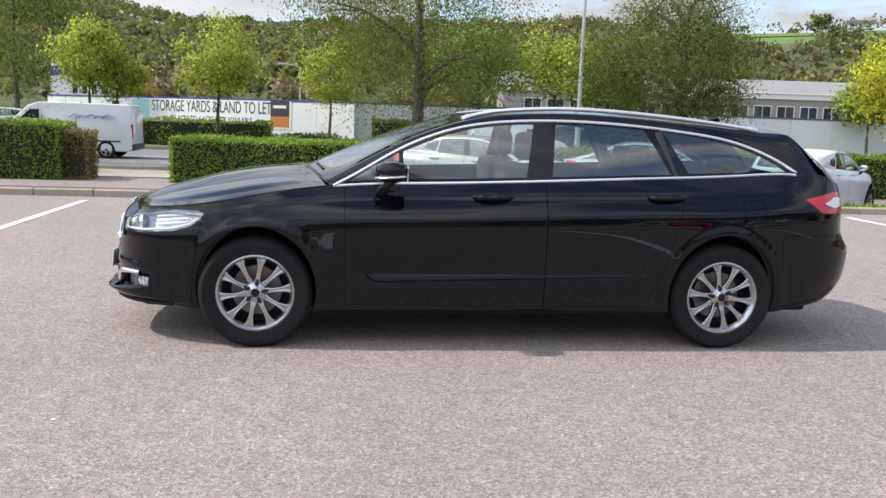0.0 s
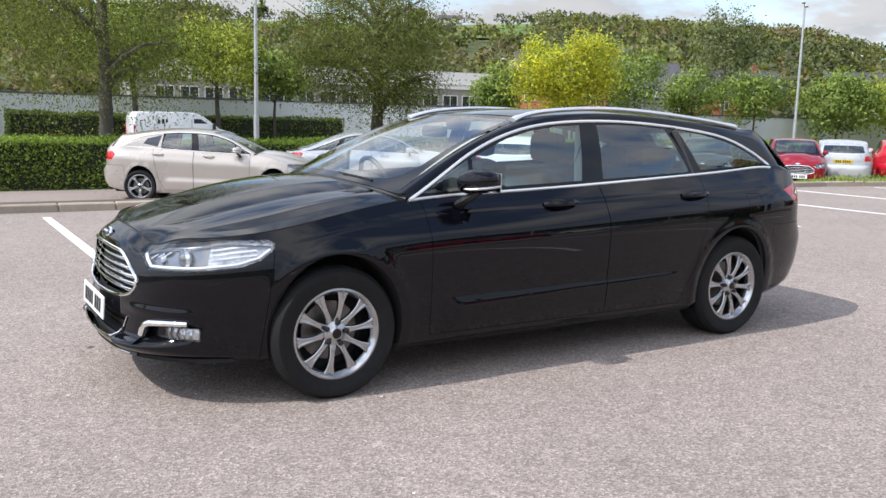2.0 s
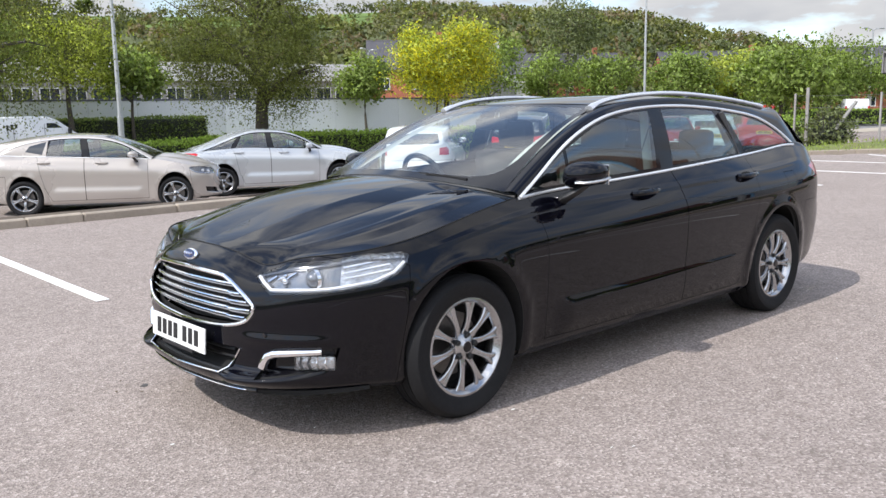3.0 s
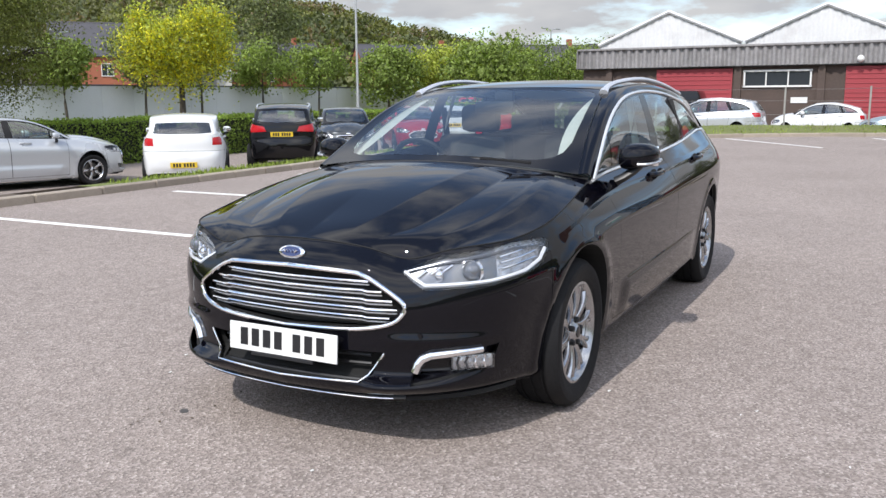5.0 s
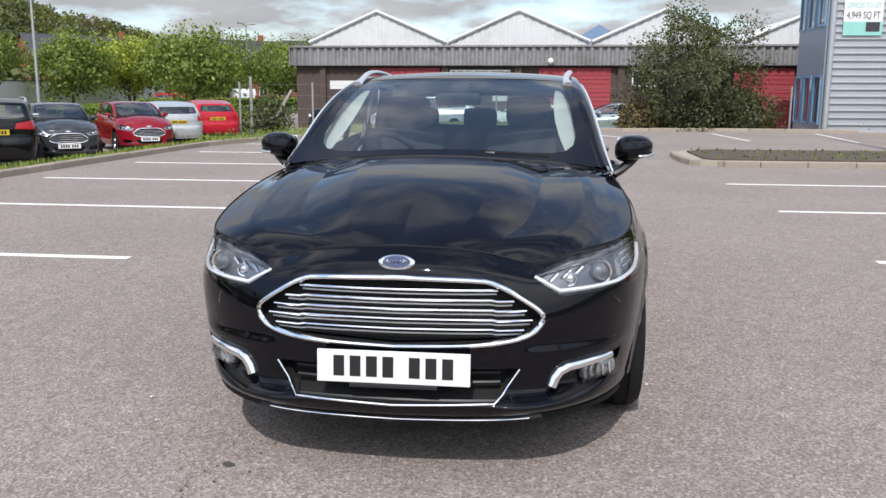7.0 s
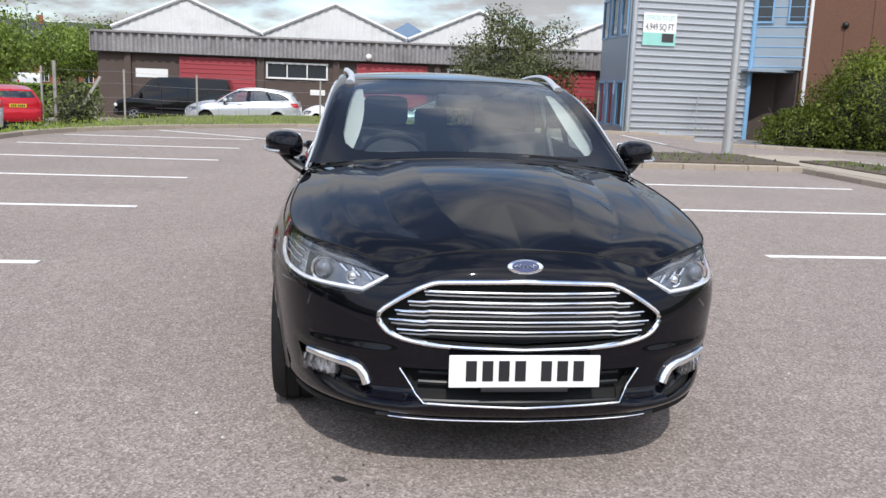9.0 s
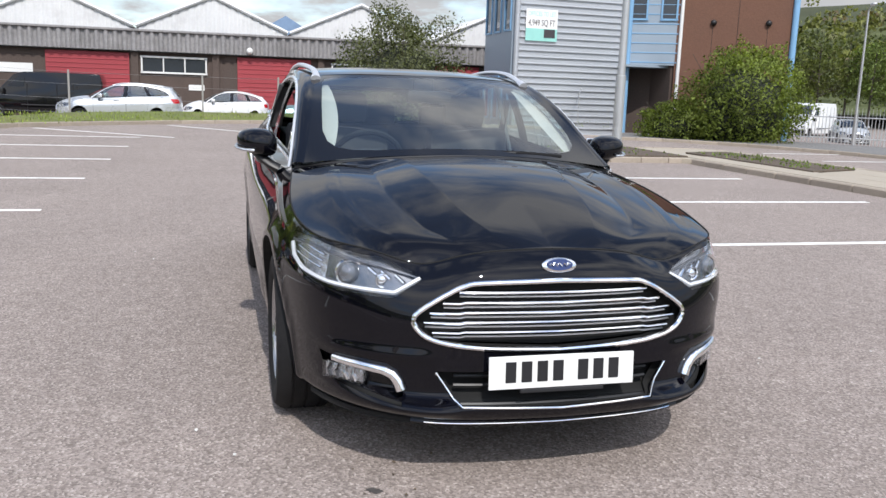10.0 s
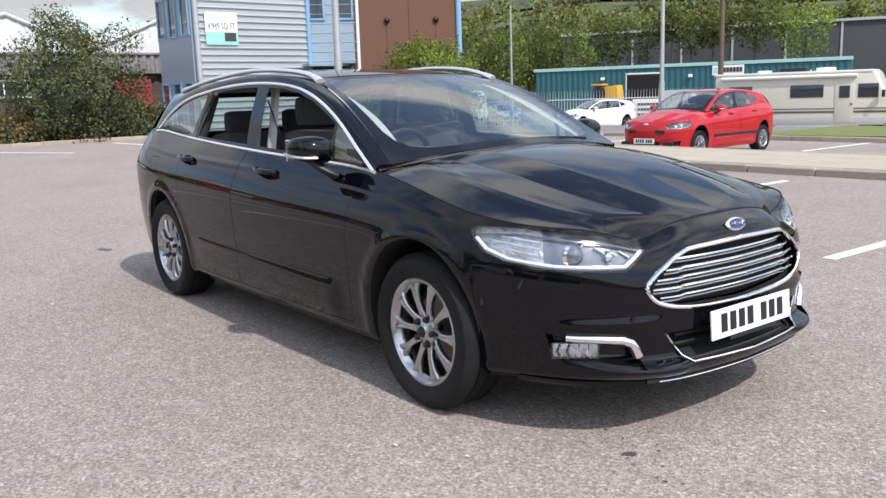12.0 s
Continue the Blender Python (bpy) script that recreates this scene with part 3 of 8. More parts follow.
def circle(cx, cz, r, n=36):
    return [(cx + 0.915 * r * math.cos(2 * math.pi * i / n), cz + r * math.sin(2 * math.pi * i / n)) for i in range(n)]


def make_wheel(parent, r_tyre, r_rim, width, name_mats):
    """One wheel at the origin, its face towards +y: the rim carries tyre, spokes, cap, nuts and disc."""
    alloy, spokes = name_mats
    w = width / 2
    k = r_rim
    rim = part("wheel", bm_lathe([(k * 0.90, w - 0.035), (k * 0.96, w - 0.012), (k * 1.0, w - 0.004), (k * 1.045, w - 0.006), (k * 1.05, w - 0.02), (k * 0.97, w - 0.04),
                                  (k * 0.93, 0.0), (k * 0.92, -w + 0.02), (k * 0.90, -w + 0.02), (k * 0.90, 0.0), (k * 0.89, w - 0.05)], 48), alloy, parent, "", True)
    t = r_tyre
    g = t - k
    prof = [(k * 1.0, -w + 0.01), (k + g * 0.25, -w - 0.004), (k + g * 0.55, -w - 0.010), (k + g * 0.82, -w), (t - 0.006, -w + 0.016), (t, -w + 0.035)]
    for c in (-0.5, 0.0, 0.5):
        prof += [(t, w * c - 0.006), (t - 0.007, w * c - 0.004), (t - 0.007, w * c + 0.004), (t, w * c + 0.006)]
    prof += [(t, w - 0.035), (t - 0.006, w - 0.016), (k + g * 0.82, w), (k + g * 0.78, w + 0.006), (k + g * 0.55, w + 0.010), (k + g * 0.5, w + 0.007), (k + g * 0.25, w + 0.004), (k * 1.03, w - 0.008), (k * 0.98, w - 0.03)]
    part("tyre", bm_lathe(prof, 56), RUBBER, rim, "black rubber tyre with moulded sidewall", True)
    part("brake_disc", bm_lathe([(0.02, 0.0), (k * 0.68, 0.0), (k * 0.68, -0.02), (0.02, -0.02)], 32), DISC, rim)
    part("wheel_back", bm_lathe([(0.01, -0.03), (k * 0.92, -0.03), (k * 0.92, -0.04)], 32), VOID, rim)
    first = None
    for i in range(spokes):
        a = 2 * math.pi * i / spokes
        if first is None:
            # a flat blade, waisted, flaring into the rim, with a groove sunk along its outer half
            wide = (k / 0.216) * (1.0 if spokes >= 9 else 1.55)
            V, F = [], []
            across = ((-1.0, -0.022), (-0.92, -0.006), (-0.74, 0.0), (-0.40, -0.001), (0.0, None), (0.40, -0.001), (0.74, 0.0), (0.92, -0.006), (1.0, -0.022))
            for j, (q, hw) in enumerate(((0.0, 0.030), (0.12, 0.021), (0.28, 0.0150), (0.45, 0.0138), (0.62, 0.0155), (0.78, 0.0205), (0.90, 0.0275), (1.0, 0.040))):
                y = w - 0.036 + 0.018 * q + 0.010 * math.sin(math.pi * q)
                for c, dy in across:
                    dy = -0.009 * float(ease(0.25, 0.6, q)) if dy is None else dy
                    V.append((0.040 + (k * 0.965 - 0.040) * q, y + dy, c * hw * wide))
                n = len(across)
                if j:
                    F += [((j - 1) * n + c, (j - 1) * n + c + 1, j * n + c + 1, j * n + c) for c in range(n - 1)]
            first = mk("spoke", V, F, alloy, rim, smooth=True)
            first.rotation_euler = (0, -a, 0)
        else:
            o = new("spoke", first.data)
            o.parent = rim
            o.rotation_euler = (0, -a, 0)
    part("hub_cap", bm_lathe([(0.001, w - 0.008), (0.028, w - 0.009), (0.033, w - 0.014), (0.060, w - 0.026), (0.066, w - 0.05)], 24), alloy, rim, "", True)
    part("hub_badge", bm_lathe([(0.001, w - 0.004), (0.022, w - 0.005), (0.025, w - 0.009)], 20), GLOSS, rim, "", True)
    nut = None
    for i in range(5):
        a = 2 * math.pi * (i + 0.5) / 5
        at = (0.056 * math.cos(a), 0, 0.056 * math.sin(a))
        if nut is None:
            nut = part("lug_nut", bm_lathe([(0.001, w - 0.006), (0.009, w - 0.007), (0.0135, w - 0.012), (0.014, w - 0.04)], 8), TRIM, rim)
            nut.location = at
        else:
            o = new("lug_nut", nut.data)
            o.parent, o.location = rim, at
    return rim


def clone_part(ob, parent, m):
    """The same wheel once more under the same car."""
    made = copy_thing(ob, m)
    made.parent = parent
    return made


def make_mirror(parent, side, paint, W):
    """Door mirror: painted shell, arm, indicator strip and glass."""
    bm = bm_blob(1.0, (0, 0, 0), (1, 1, 1), 3)
    for v in bm.verts:
        p = v.co
        q = Vector((math.copysign(abs(p.x) ** 0.8, p.x), math.copysign(abs(p.y) ** 0.75, p.y), math.copysign(abs(p.z) ** 0.8, p.z)))
        z = q.z * (0.071 if q.z > 0 else 0.058) * (1 - 0.16 * q.y)
        xx = q.x * (0.105 if q.x < 0 else 0.075)
        v.co = Vector((-0.640 + xx + 0.02 * q.y, 0.925 + 0.096 * q.y, 1.046 + z + 0.010 * q.y))
    bmesh.ops.transform(bm, matrix=Matrix.Diagonal((1, side, 1, 1)), verts=bm.verts)
    if side < 0:
        bmesh.ops.reverse_faces(bm, faces=bm.faces)
    W(bm)
    shell = part("door_mirror", bm, paint, parent, "", True)

    def add(name, b, mat, label=""):
        bmesh.ops.transform(b, matrix=Matrix.Diagonal((1, side, 1, 1)), verts=b.verts)
        if side < 0:
            bmesh.ops.reverse_faces(b, faces=b.faces)
        W(b)
        part(name, b, mat, shell, label, True)

    add("arm", bm_tube([(-0.70, 0.825, 0.925), (-0.695, 0.86, 0.945), (-0.67, 0.90, 0.975), (-0.65, 0.925, 1.005)], 0.03, 10, 0.7, taper=[0.036, 0.032, 0.030, 0.034]), TRIM)
    add("indicator_strip", bm_tube([(-0.742, 0.940, 1.016), (-0.732, 0.985, 1.018), (-0.695, 1.012, 1.022), (-0.64, 1.024, 1.027), (-0.575, 1.016, 1.033)], 0.0095, 8, 0.8), FOG_CLEAR, "clear indicator strip")
    add("mirror_glass", bm_box(0.006, 0.155, 0.10, 0.01, (-0.562, 0.925, 1.047)), CHROME)
    return shell


def char_bars(parent, m, text_w, height, mat, groups=(4, 3)):
    """Plain upright bars where the characters of a number plate stand."""
    n = sum(groups) + 0.6
    step = text_w / n
    x = -text_w / 2
    for g, cnt in enumerate(groups):
        for i in range(cnt):
            b = bm_box(0.003, step * 0.66, height, 0.0008, (0, x + step * 0.5, 0), 1)
            part("character_bar", b, mat, parent, m=m)
            x += step
        x += step * 0.6


def build_car(name, label, where, paint, *, warp=None, fine=0.045, wheelbase=(-1.425, 1.425), track=0.80, tyre=0.329, rim=0.216, spokes=10,
              hero=False, rails=False, plate_front=True, plate_rear=True, rear_lamp=None, group="", tint=None, alloy=None, chrome_line=True, grille=True, front_face="bars", open_right=False, black_lower=False, hatch=False, plate_z=0.80):
    car = thing(name, label, "car", where, group)
    alloy = alloy or ALLOY
    side_tint = tint or TINTED
    Wp = warp or (lambda P: P)

    def w_s(S):
        return lambda U, V: Wp(S(np.atleast_1d(np.asarray(U, float)), np.atleast_1d(np.asarray(V, float))))

    def w_bm(bm):
        if warp:
            P = Wp(np.array([v.co[:] for v in bm.verts]))
            for v, p in zip(bm.verts, P):
                v.co = p

    Sb, Sp, Sg, Sh, Sw, Sr, St = [w_s(s) for s in (belt, pillar, side_glass, hood, windscreen, roof, tail)]
    # ---- the body all round
    us = [-2.97, -2.955] + list(np.arange(-2.92, -1.7, fine)) + list(np.arange(-1.7, 2.0, fine)) + list(np.arange(2.0, 3.04, fine)) + [3.06, 3.07]
    rows = np.unique(np.concatenate([np.linspace(0, 0.12, 9 if hero else 3), np.linspace(0.12, 0.8, 30 if hero else 8), (np.concatenate([np.linspace(0.12, 0.52, 62), np.linspace(0.83, 0.94, 26)]) if hero else []), np.linspace(0.8, 1.0, 14 if hero else 4)]))
    pieces = grid_cells(us, SILL, TOP_EDGE, rows)
    arches = [circle(-1.425, 0.335, 0.385), circle(1.425, 0.335, 0.385)]
    lamp = [(-2.470, 0.710), (-2.37, 0.645), (-2.10, 0.655), (-1.90, 0.674), (-1.80, 0.706), (-1.745, 0.748), (-1.728, 0.780), (-1.76, 0.796), (-1.95, 0.800), (-2.28, 0.768)]
    mouth = [(-3.0, 0.484), (-2.62, 0.500), (-2.51, 0.522), (-2.455, 0.583), (-2.55, 0.658), (-2.64, 0.697), (-3.0, 0.711)]
    chin = [(-3.0, 0.292), (-2.62, 0.296), (-2.54, 0.408), (-3.0, 0.408)]
    fog = [(-2.43, 0.295), (-2.09, 0.335), (-2.06, 0.425), (-2.40, 0.392)]
    rl = rear_lamp or [(1.955, 0.945), (2.06, 0.860), (2.42, 0.850), (2.42, 0.985), (2.2, 0.990)]
    got = {}
    for key, poly in (("arch", arches[0]), ("arch2", arches[1]), ("lamp", lamp), ("mouth", mouth), ("chin", chin), ("fog", fog), ("rlamp", rl)):
        pieces, got[key] = split(pieces, poly)
    shell = list(pieces)
    doors = {"front_door": [(-0.905, 0.262), (0.287, 0.262), (0.287, 1.2), (-0.925, 1.2)],
             "rear_door": [(0.287, 0.262), (0.985, 0.262), (1.04, 0.5), (1.20, 0.82), (1.215, 1.2), (0.287, 1.2)],
             "front_bumper": [(-3.0, 0.1), (-1.83, 0.1), (-1.735, 0.74), (-2.40, 0.84), (-3.0, 0.92)],
             "rear_bumper": [(1.86, 0.1), (3.1, 0.1), (3.1, 0.72), (1.80, 0.72), (1.79, 0.66)],
             "fuel_flap": [(1.52, 0.80), (1.66, 0.80), (1.66, 0.93), (1.52, 0.93)]}
    if not hero:
        doors.pop("fuel_flap")
    panels = {}
    for key, poly in doors.items():
        pieces, ins = split(pieces, poly)
        g = 0.0025 if hero else 0.006
        _, panels[key] = split(ins, shrink(poly, g))
    low = TRIM if black_lower else paint
    for sd, mir in ((1, False), (-1, True)):
        root = sheet("body_side", Sb, pieces, paint, car, flip=True, mirror=mir)
        for key, ps in panels.items():
            sheet(key, Sb, ps, low if "bumper" in key else paint, car, flip=True, mirror=mir)
        sheet("inner_liner", lambda U, Z: Wp(belt(U, Z) * [0.985, 0.975, 1.0]), shell, VOID, car, flip=True, mirror=mir)
        # arch flange and well
        for ax, poly in ((-1.425, arches[0]), (1.425, arches[1])):
            arc = [p for p in circle(ax, 0.335, 0.385, 48) if p[1] > 0.215]
            arc.sort(key=lambda p: -math.atan2(p[1] - 0.335, (p[0] - ax)) if p[1] > 0.335 or True else 0)
            arc = sorted(arc, key=lambda p: (math.atan2(p[1] - 0.335, p[0] - ax) + math.pi / 2) % (2 * math.pi))
            q = on(belt, arc, 0.0)
            V, F = [], []
            for i, p in enumerate(q):
                V += [(p[0], p[1] * sd, p[2]), (p[0], (p[1] - 0.30) * sd, p[2])]
                if i:
                    F.append((2 * i - 2, 2 * i - 1, 2 * i + 1, 2 * i))
            n = len(V)
            V += [(ax, (0.60) * sd, 0.335)]
            F += [(2 * i + 1, 2 * i + 3, n) for i in range(len(q) - 1)]
            mk("wheel_well", Wp(np.array(V)), F, VOID, car)
        # head lamp: clear cover, bowl, projectors, strip
        dp = lambda Z: 0.025 + 0 * Z
        cover = sheet("head_lamp", Sb, got["lamp"], LENS, car, "clear head lamp with chrome reflectors", flip=True, mirror=mir)
        back = lambda U, Z: Wp(belt(U, Z) + np.stack([dp(Z), -dp(Z), 0 * U], 1))
        nose_side, tail_side = split(got["lamp"], [(-2.09, 0.5), (-1.5, 0.5), (-1.5, 0.9), (-2.02, 0.9)])
        sheet("lamp_bezel", back, nose_side, BEZEL if hero else LAMP_GREY, cover, "dark grey lamp bezel", flip=True, mirror=mir)
        sheet("reflector", back, tail_side, REFLECTOR if hero else LAMP_GREY, cover, flip=True, mirror=mir)

        def sided(pts):
            return [(p[0], p[1] * sd, p[2]) for p in pts]

        rim_line = on(Sb, along([(-2.455, 0.714), (-2.37, 0.664), (-2.10, 0.672), (-1.91, 0.690), (-1.81, 0.718), (-1.755, 0.756)], 0.04), -0.010)
        part("lamp_strip", bm_tube(sided(rim_line), 0.008, 6), DRL if hero else CHROME, cover, "", True)
        if hero:
            rim_line = on(Sb, along([(-2.45, 0.715), (-2.28, 0.750), (-1.95, 0.778), (-1.75, 0.768)], 0.05), -0.012)
            part("lamp_edge", bm_tube(sided(rim_line), 0.005, 6), LAMP_GREY, cover, "", True)
        for lu, lz, lr in (((-2.165, 0.716, 0.039), (-2.31, 0.708, 0.020)) if hero else ((-2.19, 0.708, 0.036), (-2.04, 0.728, 0.030))):
            c = on(Sb, [(lu, lz)], -0.034)[0]
            ball = bm_blob(lr, (c[0], c[1] * sd, c[2]), sub=3 if hero else 2)
            part("projector_lens", ball, WHITE_LENS if not hero else PROJECTOR if lr > 0.03 else CHROME, cover, "", True)
            if hero:
                ring = bm_lathe([(lr * 1.0, -0.012), (lr * 1.22, -0.016), (lr * 1.28, 0.0), (lr * 1.0, 0.012)], 24, "x", (c[0], c[1] * sd, c[2]), closed=True)
                part("projector_ring", ring, CHROME, cover, "", True)
        if hero:
            # ribs of the indicator and side bowl
            for zz in (0.716, 0.738, 0.760):
                c = on(Sb, [(u, zz + 0.10 * (u + 1.99)) for u in np.linspace(-2.03, -1.82, 6)], -0.018)
                part("reflector_rib", bm_tube(sided(c), 0.0045, 6), CHROME, cover, "", True)
            for k in range(3):
                c = on(Sb, [(-2.40 + 0.055 * k, 0.700 + 0.010 * k), (-2.36 + 0.055 * k, 0.726 + 0.008 * k)], -0.020)
                part("bezel_step", bm_tube(sided(c), 0.008, 6, 0.6), CHROME, cover, "", True)
        # fog lamp
        nest = sheet("fog_recess", lambda U, Z: Wp(belt(U, Z) * [0.985, 0.97, 1]), got["fog"], GLOSS, car, flip=True, mirror=mir)
        if hero:
            c_line = on(Sb, along([(-2.14, 0.413), (-2.24, 0.409), (-2.35, 0.400), (-2.382, 0.388), (-2.400, 0.366), (-2.412, 0.336)], 0.02), 0.004)
            part("fog_trim", bm_tube(sided(c_line), 0.0135, 10, taper=list(np.linspace(0.013, 0.020, len(c_line)))), CHROME, nest, "chrome fog lamp surround", True)
            f = on(Sb, [(-2.17, 0.358)], -0.026)[0]
            fl = part("fog_lamp", bm_box(0.03, 0.165, 0.054, 0.014), FOG_CLEAR, nest, "clear fog lamp", True, m=pose(f[0], f[1] * sd, f[2], 0, 0, -sd * 44))
            part("fog_lens", bm_box(0.012, 0.175, 0.062, 0.006, (-0.018, 0, 0)), LENS, fl)
            for k in (-0.05, -0.015, 0.02, 0.055):
                part("lens_rib", bm_tube([(-0.016, k, -0.024), (-0.019, k + 0.01, 0), (-0.016, k, 0.024)], 0.006, 6), CHROME if k < 0 else LAMP_GREY, fl, "", True)
        # tail lamp
        sheet("tail_lamp", Sb, got["rlamp"], RED_LENS, car, "red tail lamp", flip=True, mirror=mir)
        if hero:
            _, wp = split(got["rlamp"], [(2.085, 0.918), (2.16, 0.893), (2.29, 0.900), (2.31, 0.955), (2.19, 0.958)])
            sheet("reversing_lens", lambda U, Z: Wp(belt(U, Z) * [1.002, 1.004, 1.0]), wp, WHITE_LENS, car, flip=True, mirror=mir)
        # side windows and pillars
        gx = list(np.arange(-0.985, 1.952, 0.06)) + [1.952]
        gp = grid_cells(gx, lambda u: float(TOP_EDGE(u)) - 0.004, lambda u: max(float(DLO_Z(u)), float(TOP_EDGE(u))), np.linspace(0, 1, 5))
        panes = {"quarter_light": [(-0.885, 0.985), (-0.600, 0.997), (-0.600, 1.155), (-0.75, 1.075)],
                 "front_window": [(-0.572, 1.0), (0.175, 1.032), (0.222, 1.350), (0.05, 1.340), (-0.15, 1.312), (-0.32, 1.268), (-0.46, 1.212), (-0.572, 1.165)],
                 "rear_window": [(0.335, 1.040), (1.085, 1.072), (0.925, 1.336), (0.75, 1.350), (0.55, 1.356), (0.36, 1.354)],
                 "rear_quarter_window": [(1.205, 1.080), (1.855, 1.108), (1.78, 1.155), (1.66, 1.212), (1.5, 1.262), (1.3, 1.302), (1.045, 1.333)]}
        if hatch:
            panes["rear_window"] = [(0.335, 1.040), (0.99, 1.068), (0.90, 1.336), (0.75, 1.350), (0.55, 1.356), (0.36, 1.354)]
            panes["rear_quarter_window"] = [(1.07, 1.085), (1.38, 1.150), (1.30, 1.255), (0.98, 1.325)]
            gp, quarter = split(gp, [(1.02, 0.9), (2.2, 0.9), (2.2, 1.5), (0.93, 1.5)])
            quarter, lit = split(quarter, panes.pop("rear_quarter_window"))
            sheet("rear_pillar", Sg, quarter, paint, car, flip=True, mirror=mir)
            sheet("rear_quarter_window", Sg, lit, DARKPANE, car, flip=True, mirror=mir)
        for key, poly in panes.items():
            gp, ins = split(gp, poly)
            if open_right and sd > 0 and key in ("front_window", "rear_window"):
                continue
            sheet(key, Sg, ins, side_tint, car, flip=True, mirror=mir)
        sheet("window_frame", Sg, gp, GLOSS, car, "gloss black window frames", flip=True, mirror=mir)
        # cant rail and pillars above the windows
        tp = grid_cells(np.linspace(0, 1, 61 if hero else 31), lambda u: 0.0, lambda u: 1.0, np.linspace(0, 1, 6))
        sheet("cant_rail", Sp, tp, paint, car, flip=True, mirror=mir)
        sh = grid_cells(np.linspace(0, 1, 9), lambda u: 0.0, lambda u: 1.0, np.linspace(0, 1, 5))
        sheet("rear_shoulder", w_s(rear_shoulder), sh, paint, car, flip=True, mirror=mir)
        # bright line round the windows
        if chrome_line:
            xs = np.linspace(-0.985, 1.952, 60)
            arcp = Wp(np.stack([xs, DLO_Y(xs) + 0.004, DLO_Z(xs) - 0.004], 1))
            part("window_trim", bm_tube(sided(arcp), 0.0085, 6), BRIGHT, car, "bright window surround", True)
            low_p = on(Sb, [(x, float(TOP_EDGE(x)) - 0.006) for x in xs], 0.004)
            part("waist_trim", bm_tube(sided(low_p), 0.0085, 6), BRIGHT, car, "bright waist line", True)
        make_mirror(car, sd, paint, w_bm)
        for hx, hz in ((-0.04, 0.917), (1.035, 0.940)):
            hp = on(Sb, [(hx + 0.115 * q, hz + 0.004 * q) for q in (-1, -0.8, -0.4, 0, 0.4, 0.8, 1)], 0.0)
            off = [0.0, 0.022, 0.034, 0.036, 0.034, 0.022, 0.0]
            part("door_handle", bm_tube([(p[0], (p[1] + o) * sd, p[2]) for p, o in zip(hp, off)], 0.014, 8, 1.1), paint, car, "", True)
            if hero:
                cup = on(Sb, [(hx - 0.01, hz)], 0.0)[0]
                part("handle_cup", bm_blob(1.0, (cup[0], (cup[1] - 0.004) * sd, cup[2] - 0.004), (0.075, 0.010, 0.026), 2), VOID, car, "", True)
        if rails:
            rp = []
            for t in np.linspace(3.55 / 12, 8.75 / 12, 34):
                q = (t - 3.55 / 12) / ((8.75 - 3.55) / 12)
                e = [float(k(t)) for k in EDGE]
                rp.append((e[0], e[1] * sd, e[2] + 0.018 * math.sin(math.pi * q) ** 0.5 + 0.008))
            rp = Wp(np.array(rp))
            part("roof_rail", bm_tube(rp, 0.019, 10, 0.75, taper=[0.026 if i in (0, 33) else (0.023 if i in (1, 32) else 0.018) for i in range(34)]), SATIN, car, "satin aluminium roof rail", True)
    # ---- top skins
    n = 40 if hero else 16

    def skin(key, S, mat, na, nb, label="", holes=None, edge=0.0):
        cells = grid_cells(np.linspace(0, 1, na), lambda u: -1.0 + edge, lambda u: 1.0 - edge, np.unique(np.concatenate([np.linspace(0, 1, nb), [0.4999, 0.5001], [0.5 + 0.5 * k * v for k in (1, -1) for v in HOOD_LINES if key == "bonnet"]])))
        return sheet(key, S, cells, mat, car, label)

    skin("bonnet", Sh, paint, 64 if hero else n, 81 if hero else n + 1)
    skin("roof", Sr, paint, n, 25)
    ws = grid_cells(np.linspace(0, 1, 21), lambda u: -1.0, lambda u: 1.0, np.unique(np.concatenate([np.linspace(0, 1, 25), [0.4999, 0.5001]])))
    border, clear = split(ws, [(0.055, 0.0), (0.06, -0.55), (0.075, -0.70), (0.11, -0.80), (0.17, -0.865), (0.27, -0.905), (0.5, -0.925), (0.84, -0.938), (0.90, -0.92), (0.935, -0.86), (0.95, -0.6), (0.955, 0.0), (0.95, 0.6), (0.935, 0.86), (0.90, 0.92), (0.84, 0.938), (0.5, 0.925), (0.27, 0.905), (0.17, 0.865), (0.11, 0.80), (0.075, 0.70), (0.06, 0.55)])
    screen = sheet("windscreen", Sw, clear, WINDSCREEN, car, "large raked windscreen")
    sheet("windscreen_border", Sw, border, GLOSS, screen)
    tl = grid_cells(np.linspace(0, 1, 13), lambda u: -1.0, lambda u: 1.0, np.unique(np.concatenate([np.linspace(0, 1, 17), [0.4999, 0.5001]])))
    tl, tg = split(tl, [(0.16, -0.86), (0.86, -0.80), (0.86, 0.80), (0.16, 0.86)])
    sheet("tailgate", St, tl, paint, car)
    sheet("rear_screen", St, tg, side_tint, car)
    # ---- mouth
    Sm = w_s(lambda U, Z: belt(U, Z) * [0.975, 1.0, 1.0])
    for mir in (False, True):
        sheet("grille_back", Sb if front_face == "plain" else Sm, got["mouth"], paint if front_face == "plain" else VOID, car, flip=True, mirror=mir)
        sheet("lower_intake", Sm, got["chin"], VOID, car, flip=True, mirror=mir)
